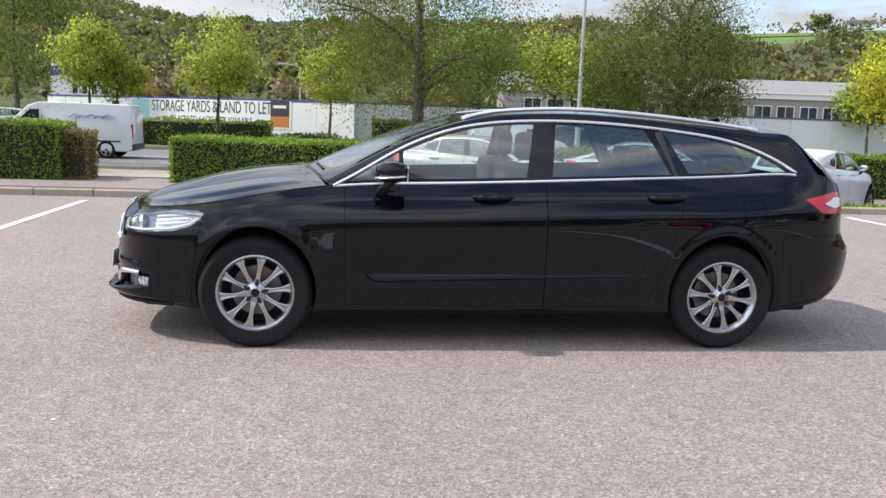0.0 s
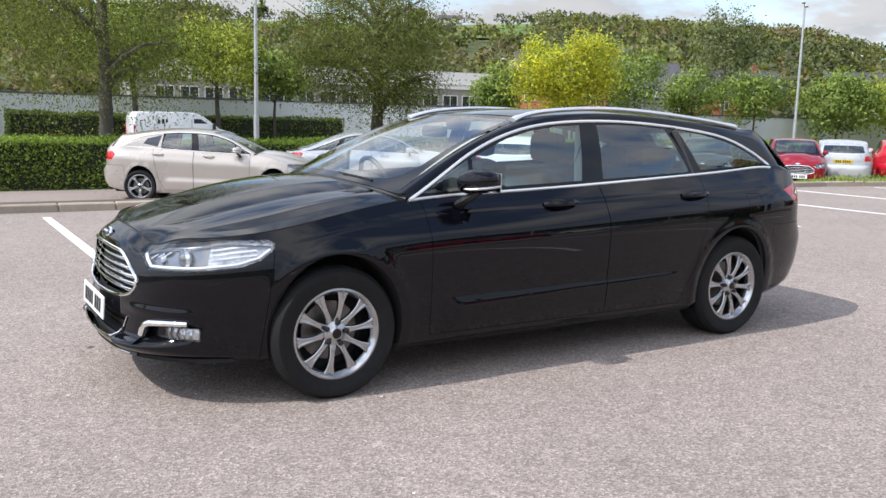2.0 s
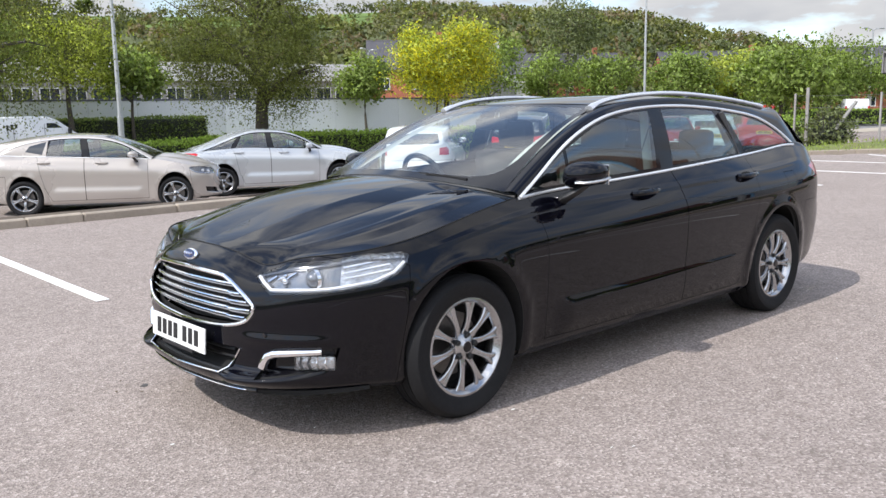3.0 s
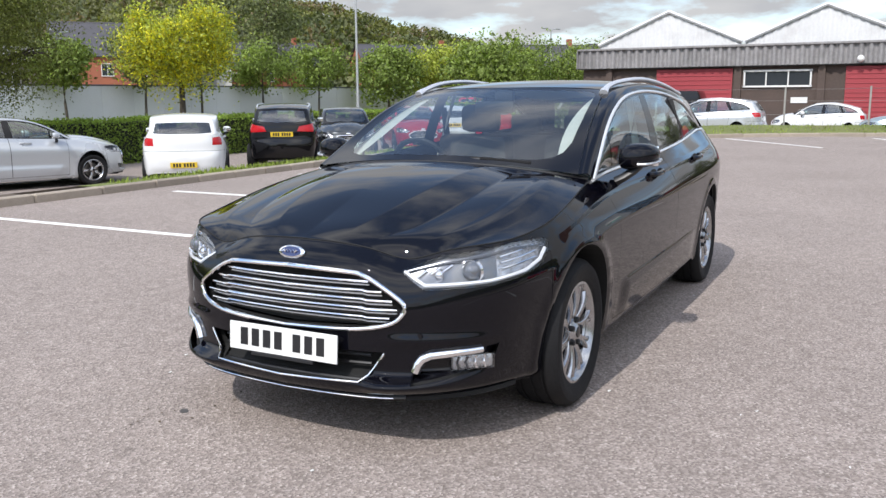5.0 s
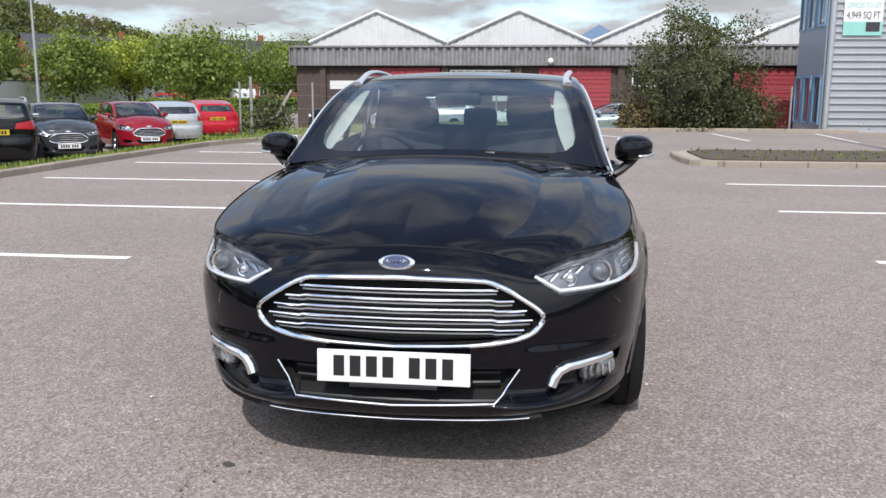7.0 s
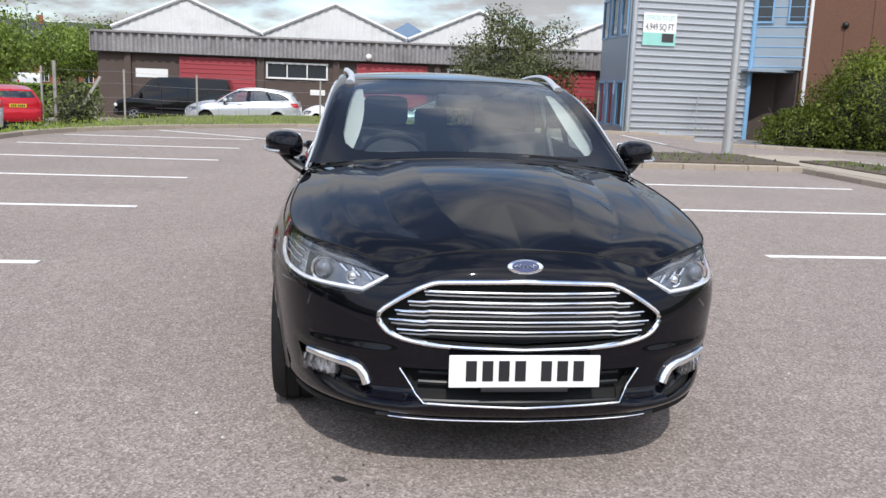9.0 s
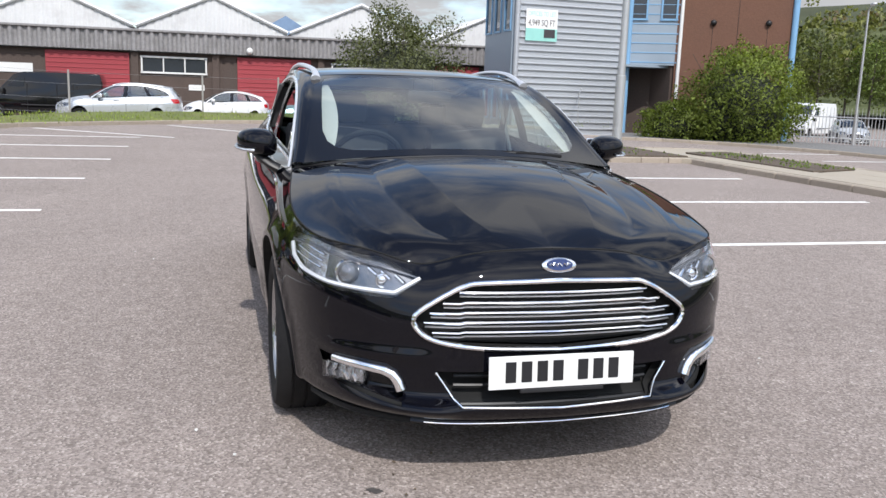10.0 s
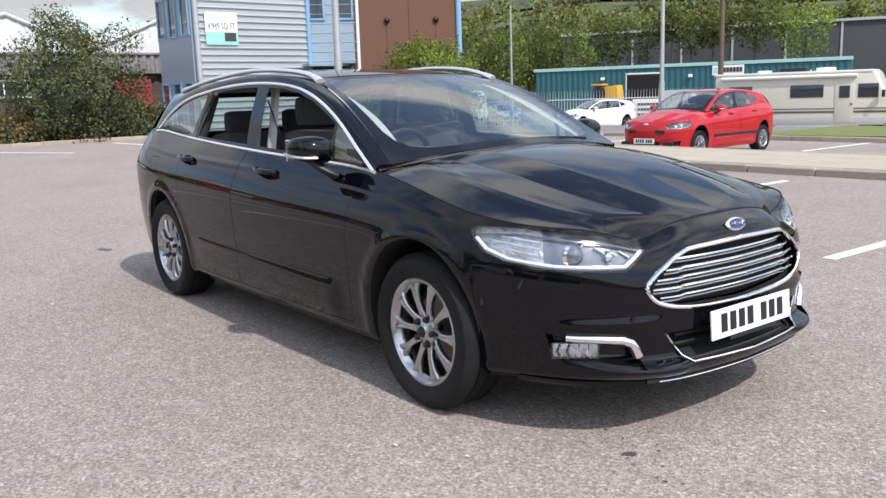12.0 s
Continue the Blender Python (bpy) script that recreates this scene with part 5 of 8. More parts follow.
def leaf_material(name, color, vary=0.45, glow=0.45, each=0.55):
    """Leaves: every one a little different, and light comes through them."""
    m = stuff(name, color, rough=0.55, vary=vary, scale=0.9, fine=14, per_island=each, spec=0.25)
    nt = m.node_tree
    N, L = nt.nodes, nt.links
    b = N["Principled BSDF"]
    t = N.new("ShaderNodeBsdfTranslucent")
    src = b.inputs["Base Color"].links[0].from_socket
    k = N.new("ShaderNodeVectorMath"); k.operation = "MULTIPLY"; k.inputs[1].default_value = (1.25, 1.3, 0.6)
    L.new(src, k.inputs[0]); L.new(k.outputs[0], t.inputs["Color"])
    mx = N.new("ShaderNodeMixShader"); mx.inputs[0].default_value = glow
    L.new(b.outputs[0], mx.inputs[1]); L.new(t.outputs[0], mx.inputs[2])
    L.new(mx.outputs[0], N["Material Output"].inputs["Surface"])
    return m


LEAF_BRIGHT = leaf_material("young_maple_leaf", (0.40, 0.445, 0.090))
LEAF_MID = leaf_material("spring_leaf", (0.2501, 0.3233, 0.0915))
LEAF_BIRCH = leaf_material("birch_leaf", (0.1708, 0.1952, 0.061))
LEAF_SCRUB = leaf_material("scrub_leaf", (0.145, 0.160, 0.085))
LEAF_DARK = leaf_material("dark_leaf", (0.1586, 0.2074, 0.0634))
LEAF_GREY = leaf_material("grey_green_leaf", (0.2074, 0.2379, 0.122))
LEAF_SHRUB = leaf_material("shrub_leaf", (0.180, 0.225, 0.052))
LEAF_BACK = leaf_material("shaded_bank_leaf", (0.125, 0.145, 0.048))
LEAF_HEDGE = leaf_material("hedge_leaf", (0.2318, 0.3233, 0.0671))
LEAF_YELLOW = leaf_material("laburnum_blossom", (0.7076, 0.6466, 0.061))
LEAF_RUST = leaf_material("brown_twig", (0.2684, 0.2074, 0.1098))
BLADE = leaf_material("grass_blade", (0.244, 0.305, 0.0732))
BARK = stuff("bark", (0.070, 0.058, 0.045), rough=0.95, vary=0.4, scale=4, fine=30, bump=0.02, bump_scale=20)
BARK_GREY = stuff("grey_bark", (0.105, 0.095, 0.08), rough=0.95, vary=0.4, scale=3, fine=25, bump=0.015, bump_scale=20, stain=(3, 0.7, (0.04, 0.035, 0.03)))


def leaf_cloud(name, C, size, material, parent, rnd, long=1.0, hang=0.0, label="", out=None):
    """Small bent leaves at the points C, each its own slip of mesh."""
    n = len(C)
    d = rnd.normal(size=(n, 3))
    d[:, 2] = d[:, 2] * (1 - hang) - hang * 2.2
    d /= np.linalg.norm(d, axis=1, keepdims=True)
    r = rnd.normal(size=(n, 3))
    s = np.cross(d, r)
    s /= np.maximum(np.linalg.norm(s, axis=1, keepdims=True), 1e-6)
    k = (size * rnd.uniform(0.6, 1.4, n))[:, None]
    up = np.cross(s, d) * k * 0.18
    A, B = C - d * k * 0.5 * long, C + d * k * 0.5 * long
    L_, R_ = C - s * k * 0.36 + up, C + s * k * 0.36 + up
    if out is not None:
        # leaves mostly face outwards from their clump
        out = out / np.maximum(np.linalg.norm(out, axis=1, keepdims=True), 1e-6) + rnd.normal(size=(n, 3)) * 0.38 + np.array([0, 0, 0.25])
        out /= np.maximum(np.linalg.norm(out, axis=1, keepdims=True), 1e-6)
        back = np.sum(np.cross(R_ - A, B - A) * out, axis=1) < 0
        L_[back], R_[back] = R_[back].copy(), L_[back].copy()
    V = np.stack([A, R_, B, L_], 1).reshape(-1, 3)
    me = bpy.data.meshes.new(name)
    me.vertices.add(4 * n)
    me.vertices.foreach_set("co", V.ravel())
    me.loops.add(4 * n)
    me.loops.foreach_set("vertex_index", np.arange(4 * n, dtype=np.int32))
    me.polygons.add(n)
    me.polygons.foreach_set("loop_start", np.arange(0, 4 * n, 4, dtype=np.int32))
    me.update(calc_edges=True)
    me.validate()
    me.materials.append(material)
    if out is not None:
        me.shade_smooth()
        me.normals_split_custom_set_from_vertices(np.repeat(out, 4, axis=0).tolist())
    ob = new(name, me)
    ob.parent = parent
    if label:
        ob["label"] = label
    return ob


def tree(name, label, x, y, h, crown_r, crown_lo, trunk_r, leaf, n_leaf, size, seed, bark=None, hang=0.0, limbs=9, clumps=46, flat=1.0, lean=0.0, long=1.3, fork=0.0, parent=None, spread=0.20):
    """Trunk with limbs, and a crown of loose clumps with gaps."""
    rnd = np.random.RandomState(seed)
    z0 = lie(x, y) - 0.05
    t = thing(name, label, "tree", pose(x, y, z0))
    bark = bark or BARK
    mid = (crown_lo + h) / 2
    rz = (h - crown_lo) / 2
    top = h * 0.86
    tr = [(lean * q * q * h + 0.05 * math.sin(5 * q + seed), 0.06 * math.cos(4 * q + seed * 2), top * q) for q in np.linspace(0, 1, 9)]
    wood = bm_tube(tr, trunk_r, 9, taper=[trunk_r * (1.35 if i == 0 else 1.0) * (1 - 0.86 * i / 8) + 0.008 for i in range(9)])
    cl = []
    for i in range(clumps):
        d = rnd.normal(size=3)
        d /= np.linalg.norm(d)
        q = rnd.uniform(0.25, 1.0) ** 0.5
        wob = 1 + 0.30 * noise.noise(Vector(d * 1.9) + Vector((seed * 3.1, 0, 0)))
        p = np.array([d[0] * crown_r * q * wob, d[1] * crown_r * q * wob * flat, mid + d[2] * rz * q * wob])
        cl.append(p + np.array([lean * h * 0.7, 0, 0]))
    for i in range(limbs):
        c = cl[i * max(1, clumps // limbs) % clumps]
        hz = max(min(c[2] - 0.35 * math.hypot(c[0], c[1]) - 0.2, top * 0.95), crown_lo * (0.55 if fork else 0.8) + 0.15 * rnd.rand())
        q = hz / top
        b0 = np.array([lean * q * q * h, 0, hz])
        pts = [b0 + (c - b0) * s + np.array([0, 0, 0.25 * math.sin(math.pi * s)]) * (0.6 if not hang else 1.4) for s in (0, 0.3, 0.6, 0.85, 1.0)]
        r0 = trunk_r * (0.55 if not fork else 0.7) * (1 - 0.5 * q)
        wood = join(wood, bm_tube(pts, r0, 6, taper=[r0, r0 * 0.75, r0 * 0.5, r0 * 0.28, 0.006]))
        for _ in range(3):
            c2 = c + rnd.normal(size=3) * crown_r * 0.17
            m0 = pts[2 + _ % 2]
            wood = join(wood, bm_tube([m0, (m0 + c2) / 2 + np.array([0, 0, 0.08]), c2], r0 * 0.3, 5, taper=[r0 * 0.32, r0 * 0.18, 0.004]))
    part("trunk", wood, bark, t, "", True)
    per = n_leaf // clumps
    pts, outs = [], []
    for c in cl:
        s = crown_r * spread * rnd.uniform(0.7, 1.35)
        q = rnd.normal(size=(per, 3)) * s
        q[:, 2] *= 0.75
        if hang:
            q[:, 2] -= np.abs(rnd.exponential(hang * 0.8, per))
        pts.append(c + q)
        outs.append(q / (s + 1e-6) * 0.8 + (c + q - np.array([lean * h * 0.7, 0, mid])) / crown_r)
    P = np.concatenate(pts)
    P[:, 2] = np.maximum(P[:, 2], crown_lo * 0.55)
    leaf_cloud("crown", P, size, leaf, t, rnd, long, min(0.75, hang), out=np.concatenate(outs))
    return t


def bush(name, label, x, y, rx, ry, h, leaf, n_leaf, size, seed, rot=0.0, category="bush", wild=0.35, z=None, power=2.4):
    rnd = np.random.RandomState(seed)
    t = thing(name, label, category, pose(x, y, (lie(x, y) if z is None else z) - 0.05, 0, 0, rot))
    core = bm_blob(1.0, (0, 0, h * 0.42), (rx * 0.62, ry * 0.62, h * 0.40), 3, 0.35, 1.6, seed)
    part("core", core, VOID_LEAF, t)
    stems = None
    for i in range(14):
        a = rnd.uniform(0, 6.28)
        q = rnd.uniform(0.3, 0.9)
        b = bm_tube([(0.1 * math.cos(a), 0.1 * math.sin(a), 0), (rx * q * 0.5 * math.cos(a), ry * q * 0.5 * math.sin(a), h * 0.5), (rx * q * math.cos(a), ry * q * math.sin(a), h * rnd.uniform(0.75, 1.0))], 0.03, 5, taper=[0.04, 0.025, 0.008])
        stems = b if stems is None else join(stems, b)
    part("stem", stems, BARK, t)
    d = rnd.normal(size=(n_leaf, 3))
    d /= np.linalg.norm(d, axis=1, keepdims=True)
    d[:, 2] = np.where(d[:, 2] < -0.84, -d[:, 2], d[:, 2])
    k = np.array([1 + wild * noise.noise(Vector(p) * 2.3 + Vector((seed * 1.3, 0, 0))) + 0.5 * wild * noise.noise(Vector(p) * 6.0 + Vector((0, seed, 0))) for p in d])
    q = rnd.uniform(0.72, 1.06, n_leaf) * k
    P = np.stack([d[:, 0] * rx * q, d[:, 1] * ry * q, np.maximum(h * 0.46 + d[:, 2] * h * 0.54 * q, 0.03)], 1)
    lump = np.array([noise.noise_vector(Vector(p) * 3.5 + Vector((seed, 0, 0)))[:] for p in d])
    leaf_cloud("foliage", P, size, leaf, t, rnd, 1.3, out=d + lump * 0.9)
    return t


# near-black fill for bush and hedge hearts: the inner shade put into colour
VOID_LEAF = stuff("inner_shade_fill", (0.018, 0.022, 0.010), rough=0.95, vary=0.5, scale=5, fine=40)


def hedge(label, x0, y0, x1, y1, width, h, leaf, seed, density=420, size=0.055, z=None, ragged=0.10):
    """A clipped hedge between two points: near-black heart painted as inner shade, and a skin of leaves."""
    rnd = np.random.RandomState(seed)
    ln = math.dist((x0, y0), (x1, y1))
    zz = min(lie(x0, y0), lie(x1, y1)) if z is None else z
    t = thing("hedge", label, "hedge", pose((x0 + x1) / 2, (y0 + y1) / 2, zz, 0, 0, math.degrees(math.atan2(y1 - y0, x1 - x0))), "hedges")
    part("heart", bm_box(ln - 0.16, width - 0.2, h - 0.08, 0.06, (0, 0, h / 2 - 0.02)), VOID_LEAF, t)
    faces = [(ln * h, 0), (ln * h, 1), (ln * width, 2), (width * h, 3), (width * h, 4)]
    P = []
    for a, k in faces:
        n = int(a * density)
        u, v, w = rnd.uniform(-0.5, 0.5, n), rnd.uniform(0, 1, n), rnd.normal(0, 0.035, n)
        if k < 2:
            s = 1 if k else -1
            q = np.stack([u * ln, s * (width / 2 - 0.05 + w), v * h], 1)
        elif k == 2:
            q = np.stack([u * ln, (v - 0.5) * width, h + w - 0.02], 1)
        else:
            s = 1 if k == 3 else -1
            q = np.stack([s * (ln / 2 - 0.04 + w), u * width, v * h], 1)
        P.append(q)
    P = np.concatenate(P)
    bumpy = np.array([noise.noise(Vector((p[0] * 0.9, p[1] * 1.2, p[2] * 1.5 + seed))) for p in P])
    P[:, 1] += np.sign(P[:, 1]) * bumpy * ragged
    P[:, 2] += bumpy * ragged * (P[:, 2] > h * 0.6)
    P[:, 2] = np.maximum(P[:, 2], 0.02)
    leaf_cloud("foliage", P, size, leaf, t, rnd, 1.2)
    return t


# bay lines
for k in range(-3, 6):
    o = part("bay_line", bm_box(0.10, 4.45, 0.004, 0, (1.34 + 3.015 * k, 5.06, 0.004)), LINE, None)
    tagged(o, "worn white bay line painted on asphalt", "road marking", "bay lines", "structure")
for k in range(-4, 4):
    o = part("bay_line", bm_box(0.10, 4.5, 0.004, 0, (-1.02 + 3.015 * k, -5.37, 0.004)), LINE, None)
    tagged(o, "worn white bay line painted on asphalt", "road marking", "bay lines", "structure")
for xa, ya, xb, yb in ((16.6, 2.1, 19.5, 5.7), (18.7, -0.45, 22.6, 2.55), (20.2, -3.4, 24.2, -1.5), (20.3, -6.15, 24.8, -5.9), (20.0, -9.0, 25.4, -9.4)):
    o = part("bay_line", bm_box(math.dist((xa, ya), (xb, yb)), 0.10, 0.004, 0, (0, 0, 0)), LINE, None, m=pose((xa + xb) / 2, (ya + yb) / 2, 0.004, 0, 0, math.degrees(math.atan2(yb - ya, xb - xa))))
    tagged(o, "worn white bay line painted on asphalt", "road marking", "bay lines", "structure")
for x in (3.2, 6.2, 9.4, 12.6, 15.6, 18.4):
    y0, y1 = -15.2, -18.6
    o = part("bay_line", bm_box(0.10, 3.2, 0.004, 0, (0, 0, 0)), LINE, None, m=pose(x, -16.9, (lie(x, y0) + lie(x, y1)) / 2 + 0.006, math.degrees(math.atan2(lie(x, y0) - lie(x, y1), 3.4)), 0, 0))
    tagged(o, "worn white bay line painted on asphalt", "road marking", "bay lines", "structure")

# verges
strip("verge", [p for p in EDGE_PTS if p[0] < 3.6 and p[1] > 7], 0.10, 0.46, 0.105, 0.10, SOIL, "thin strip of bare earth behind the kerb", "verge")
strip("verge", [p for p in EDGE_PTS if 2.7 < p[0] < 16.8 and p[1] > 7], 0.10, 0.46, 0.105, 0.10, GRASS_BED, "thin strip of turf behind the kerb", "verge")
strip("verge", [p for p in EDGE_PTS if p[0] < 16.8 and p[1] > 7], 0.455, 0.47, 0.10, -0.45, SOIL, "bare earth face behind the kerb", "verge")
far = [p for p in EDGE_PTS if p[0] >= 16.4 and p[1] > -14]
strip("verge", [p for p in far if p[1] > -3.0], 0.10, 3.4, 0.10, -0.5, GRASS_BED, "grass bank behind the kerb", "verge", mid=(1.6, 0.30), wob=0.05, grow=True)
strip("verge", [p for p in far if -11.2 < p[1] < -1.6], 0.10, 3.4, 0.10, -0.5, DRY_BED, "dry trodden earth with thin grass behind the kerb", "verge", mid=(1.4, 0.06), wob=0.04, cap=True)
far2 = [p for p in EDGE_PTS if p[1] <= -12.5]
strip("yard_edge", [p for p in far2 if p[0] > 9.6], 0.10, 8.5, -0.150, -0.62, ROAD, "grey hard ground behind the kerb", "yard", mid=(6.0, -0.22), wob=0.03)
strip("verge", [p for p in far2 if p[0] < 10.5], 0.10, 8.5, -0.150, -0.62, GRASS_BED, "rough grass verge behind the kerb", "verge", mid=(6.0, -0.16), wob=0.05)
rg = np.random.RandomState(8)
spots = []
for i, p in enumerate(far):
    d = np.array(far[min(i + 1, len(far) - 1)]) - np.array(far[max(i - 1, 0)])
    n = np.array([-d[1], d[0]]) / np.hypot(*d)
    for _ in range(210 if p[1] > -2.5 else 24):
        o = rg.uniform(0.12, 2.3) * (0.25 + 0.75 * float(ease(0, 6, i)))
        q = np.array(p) + n * o + rg.normal(size=2) * 0.4
        spots.append((q[0], q[1], 0.10 + 0.125 * o if o < 1.6 else 0.30 - 0.44 * (o - 1.6)))
for p in [p for p in EDGE_PTS if 4 < p[0] < 16.8 and p[1] > 7]:
    for _ in range(110):
        spots.append((p[0] + rg.uniform(-0.5, 0.5), p[1] + rg.uniform(0.14, 0.44), 0.10))
blades("grass", spots, 0.07, BLADE, "short uneven grass along the kerbs", width=0.014)

# islands
ISLE = [(11.2, -3.55), (11.35, -3.3), (11.7, -3.16), (13.6, -3.16), (14.2, -3.35), (14.45, -3.8), (14.5, -8.4), (14.3, -10.6), (13.6, -11.0), (-40, -11.0), (-40, -8.42), (11.0, -8.42), (11.2, -8.2)]
tagged(part("island", bm_prism(ISLE, -0.2, 0.10, "xy"), PAVING, None), "pale paved traffic island with kerb stones", "island", kind="structure")
tagged(part("planting_bed", bm_prism([(11.45, -3.6), (11.7, -3.4), (13.7, -3.4), (14.2, -3.9), (14.25, -8.6), (11.45, -8.6)], 0.10, 0.135, "xy", 0.02), SOIL, None), "bare planting bed with weeds", "planting bed", kind="structure")
tagged(part("planting_bed", bm_prism([(8.2, -9.2), (12.6, -9.2), (13.0, -10.5), (8.8, -10.6)], 0.10, 0.14, "xy", 0.02), SOIL, None), "bare planting bed with weeds", "planting bed", kind="structure")
spots = [(rg.uniform(11.5, 14.2), rg.uniform(-8.5, -3.5), 0.13) for _ in range(230)] + [(rg.uniform(8.6, 12.6), rg.uniform(-10.5, -9.25), 0.13) for _ in range(260)]
blades("weeds", spots, 0.055, LEAF_DARK, "low weeds on bare soil", width=0.03)


def kerb_run(label, pts, group, top=0.115, width=0.13, parent=None):
    """Kerb stones end to end, each a stone of its own under one kerb."""
    k = thing("kerb", label, "kerb", pose(0, 0, 0), group)
    k["kind"] = "structure"
    stone = None
    for a, b in zip(pts, pts[1:]):
        ln = float(np.hypot(*(np.array(b) - np.array(a))))
        if ln < 0.2:
            continue
        ang = math.degrees(math.atan2(b[1] - a[1], b[0] - a[0]))
        if stone is None:
            me = bm_box(1.0, width, 0.30, 0.018, (0, 0, -0.15), 1)
            stone = part("kerb_stone", me, KERB, k)
            o = stone
        else:
            o = new("kerb_stone", stone.data)
            o.parent = k
        mx_, my_ = (a[0] + b[0]) / 2, (a[1] + b[1]) / 2
        base = -0.26 * float(ease(-11.05, -12.6, my_))
        o.matrix_basis = pose(mx_, my_, base + top + 0.004 * math.sin(mx_ * 7.3 + my_ * 3.1), 0, 0.3 * math.sin(mx_ * 5.1), ang) @ Matrix.Diagonal(((ln - 0.008), 1, 1, 1))
    return k


kerb_run("weathered concrete kerb round the car park", [p for p in EDGE_PTS if p[0] > -16], "kerbs")
isl = smooth_path([(-12, -8.42), (0, -8.42), (10.9, -8.42)], 0.9)
kerb_run("weathered concrete kerb of the paved island", isl, "kerbs", top=0.112)
isl = smooth_path([(11.2, -8.4), (11.2, -6), (11.2, -3.7), (11.5, -3.2), (12, -3.12), (13.7, -3.12), (14.35, -3.5), (14.5, -4.2), (14.5, -8), (14.45, -10.4), (13.7, -11.02)], 0.6)
kerb_run("weathered concrete kerb of the planted island", isl, "kerbs", top=0.112)
isl = smooth_path([(13.5, -11.02), (0, -11.02), (-12, -11.02)], 0.9)
kerb_run("weathered concrete kerb of the paved island", isl, "kerbs", top=0.112)
# joints of the paving: thin sunken seams across the island
PAVE_JOINT = stuff("sand_joint", (0.13, 0.11, 0.08), rough=0.95, vary=0.3)
slab = None
for i in range(24):
    for j in range(3):
        x, y = -9.5 + i * 0.9, -8.95 - 0.72 * j
        if x > 7.9 and j > 0:
            continue
        if slab is None:
            slab = part("paving_slab", bm_box(0.89, 0.71, 0.05, 0.008, (0, 0, 0), 1), PAVING, bpy.data.objects["island"])
            o = slab
        else:
            o = new("paving_slab", slab.data)
            o.parent = bpy.data.objects["island"]
        o.location = (x, y, 0.088 + 0.003 * math.sin(i * 3.3 + j * 5.1))

# small marks of use on the asphalt: drips, dead leaves, scraps
OIL = stuff("oil_mark", (0.075, 0.068, 0.064), rough=0.6, vary=0.35, scale=9, fine=120)
SCRAP = stuff("pale_scrap", (0.70, 0.69, 0.66), rough=0.8, vary=0.2)
DEAD_LEAF = stuff("dead_leaf", (0.10, 0.075, 0.05), rough=0.9, vary=0.4, per_island=0.5)


def mark(x, y, rx, ry, rot, seed):
    """A thin uneven drip of oil on the ground."""
    rk = np.random.RandomState(seed)
    n = 26
    pts = [(rx * math.cos(a) * k, ry * math.sin(a) * k) for a, k in zip(np.linspace(0, 2 * math.pi, n, endpoint=False), rk.uniform(0.55, 1.15, n))]
    o = part("oil_stain", bm_prism(pts, 0.0005, 0.0022, "xy"), OIL, None, m=pose(x, y, 0, 0, 0, rot))
    return tagged(o, "small dark oil stain on the asphalt", "stain", "oil stains", "structure")


for k, (x, y, rx, ry, rot) in enumerate(((3.68, 0.68, 0.11, 0.05, 20), (-2.30, 0.62, 0.04, 0.02, 60))):
    mark(x, y, rx, ry, rot, 40 + k)
rk = np.random.RandomState(5)


def chips(name, n, size, material, label, spots, sd):
    """Loose bits lying about on the ground, one object."""
    V, F = [], []
    for i in range(n):
        cx, cy = spots[rk.randint(len(spots))]
        x, y = cx + rk.normal() * sd, cy + rk.normal() * sd
        s_, a = size * rk.uniform(0.5, 1.4), rk.uniform(0, 6.28)
        b = len(V)
        for j in range(5):
            q = a + j * 1.2566
            rr = s_ * rk.uniform(0.5, 1.0)
            V.append((x + rr * math.cos(q), y + 0.6 * rr * math.sin(q), 0.002 + 0.006 * rk.rand()))
        F.append(tuple(range(b, b + 5)))
    return tagged(mk(name, V, F, material), label, "litter", kind="stuff")


chips("litter", 46, 0.013, SCRAP, "small pale scraps and stones on the asphalt", [(-1.85, 1.83), (-2.05, -1.31), (-0.45, -1.75), (-2.16, -2.14), (0.32, -1.9), (3, -3), (2, 4), (7, 0), (6, 5)], 1.1)
chips("dead_leaves", 20, 0.010, DEAD_LEAF, "a few dry leaf bits on the asphalt", [(-2.2, 0.55), (-2.42, 0.66), (-2.3, 0.6)], 0.10)

# ---------------------------------------------------------------- beyond the north kerb: lower lot, hedges, road, hoarding
def words(name, text, size, material, parent, m, wide=1.0):
    """Lettering from the built-in font, as a thin mesh."""
    cu = bpy.data.curves.new("lettering", "FONT")
    cu.body, cu.size, cu.align_x, cu.align_y, cu.extrude = text, size, "CENTER", "CENTER", 0.002
    tmp = bpy.data.objects.new("lettering", cu)
    scene.collection.objects.link(tmp)
    bpy.context.view_layer.update()
    me = bpy.data.meshes.new_from_object(tmp.evaluated_get(bpy.context.evaluated_depsgraph_get()))
    bpy.data.objects.remove(tmp)
    me.materials.clear()
    me.materials.append(material)
    ob = new(name, me)
    ob.parent = parent
    ob.matrix_basis = m @ Matrix.Diagonal((wide, 1, 1, 1))
    return ob


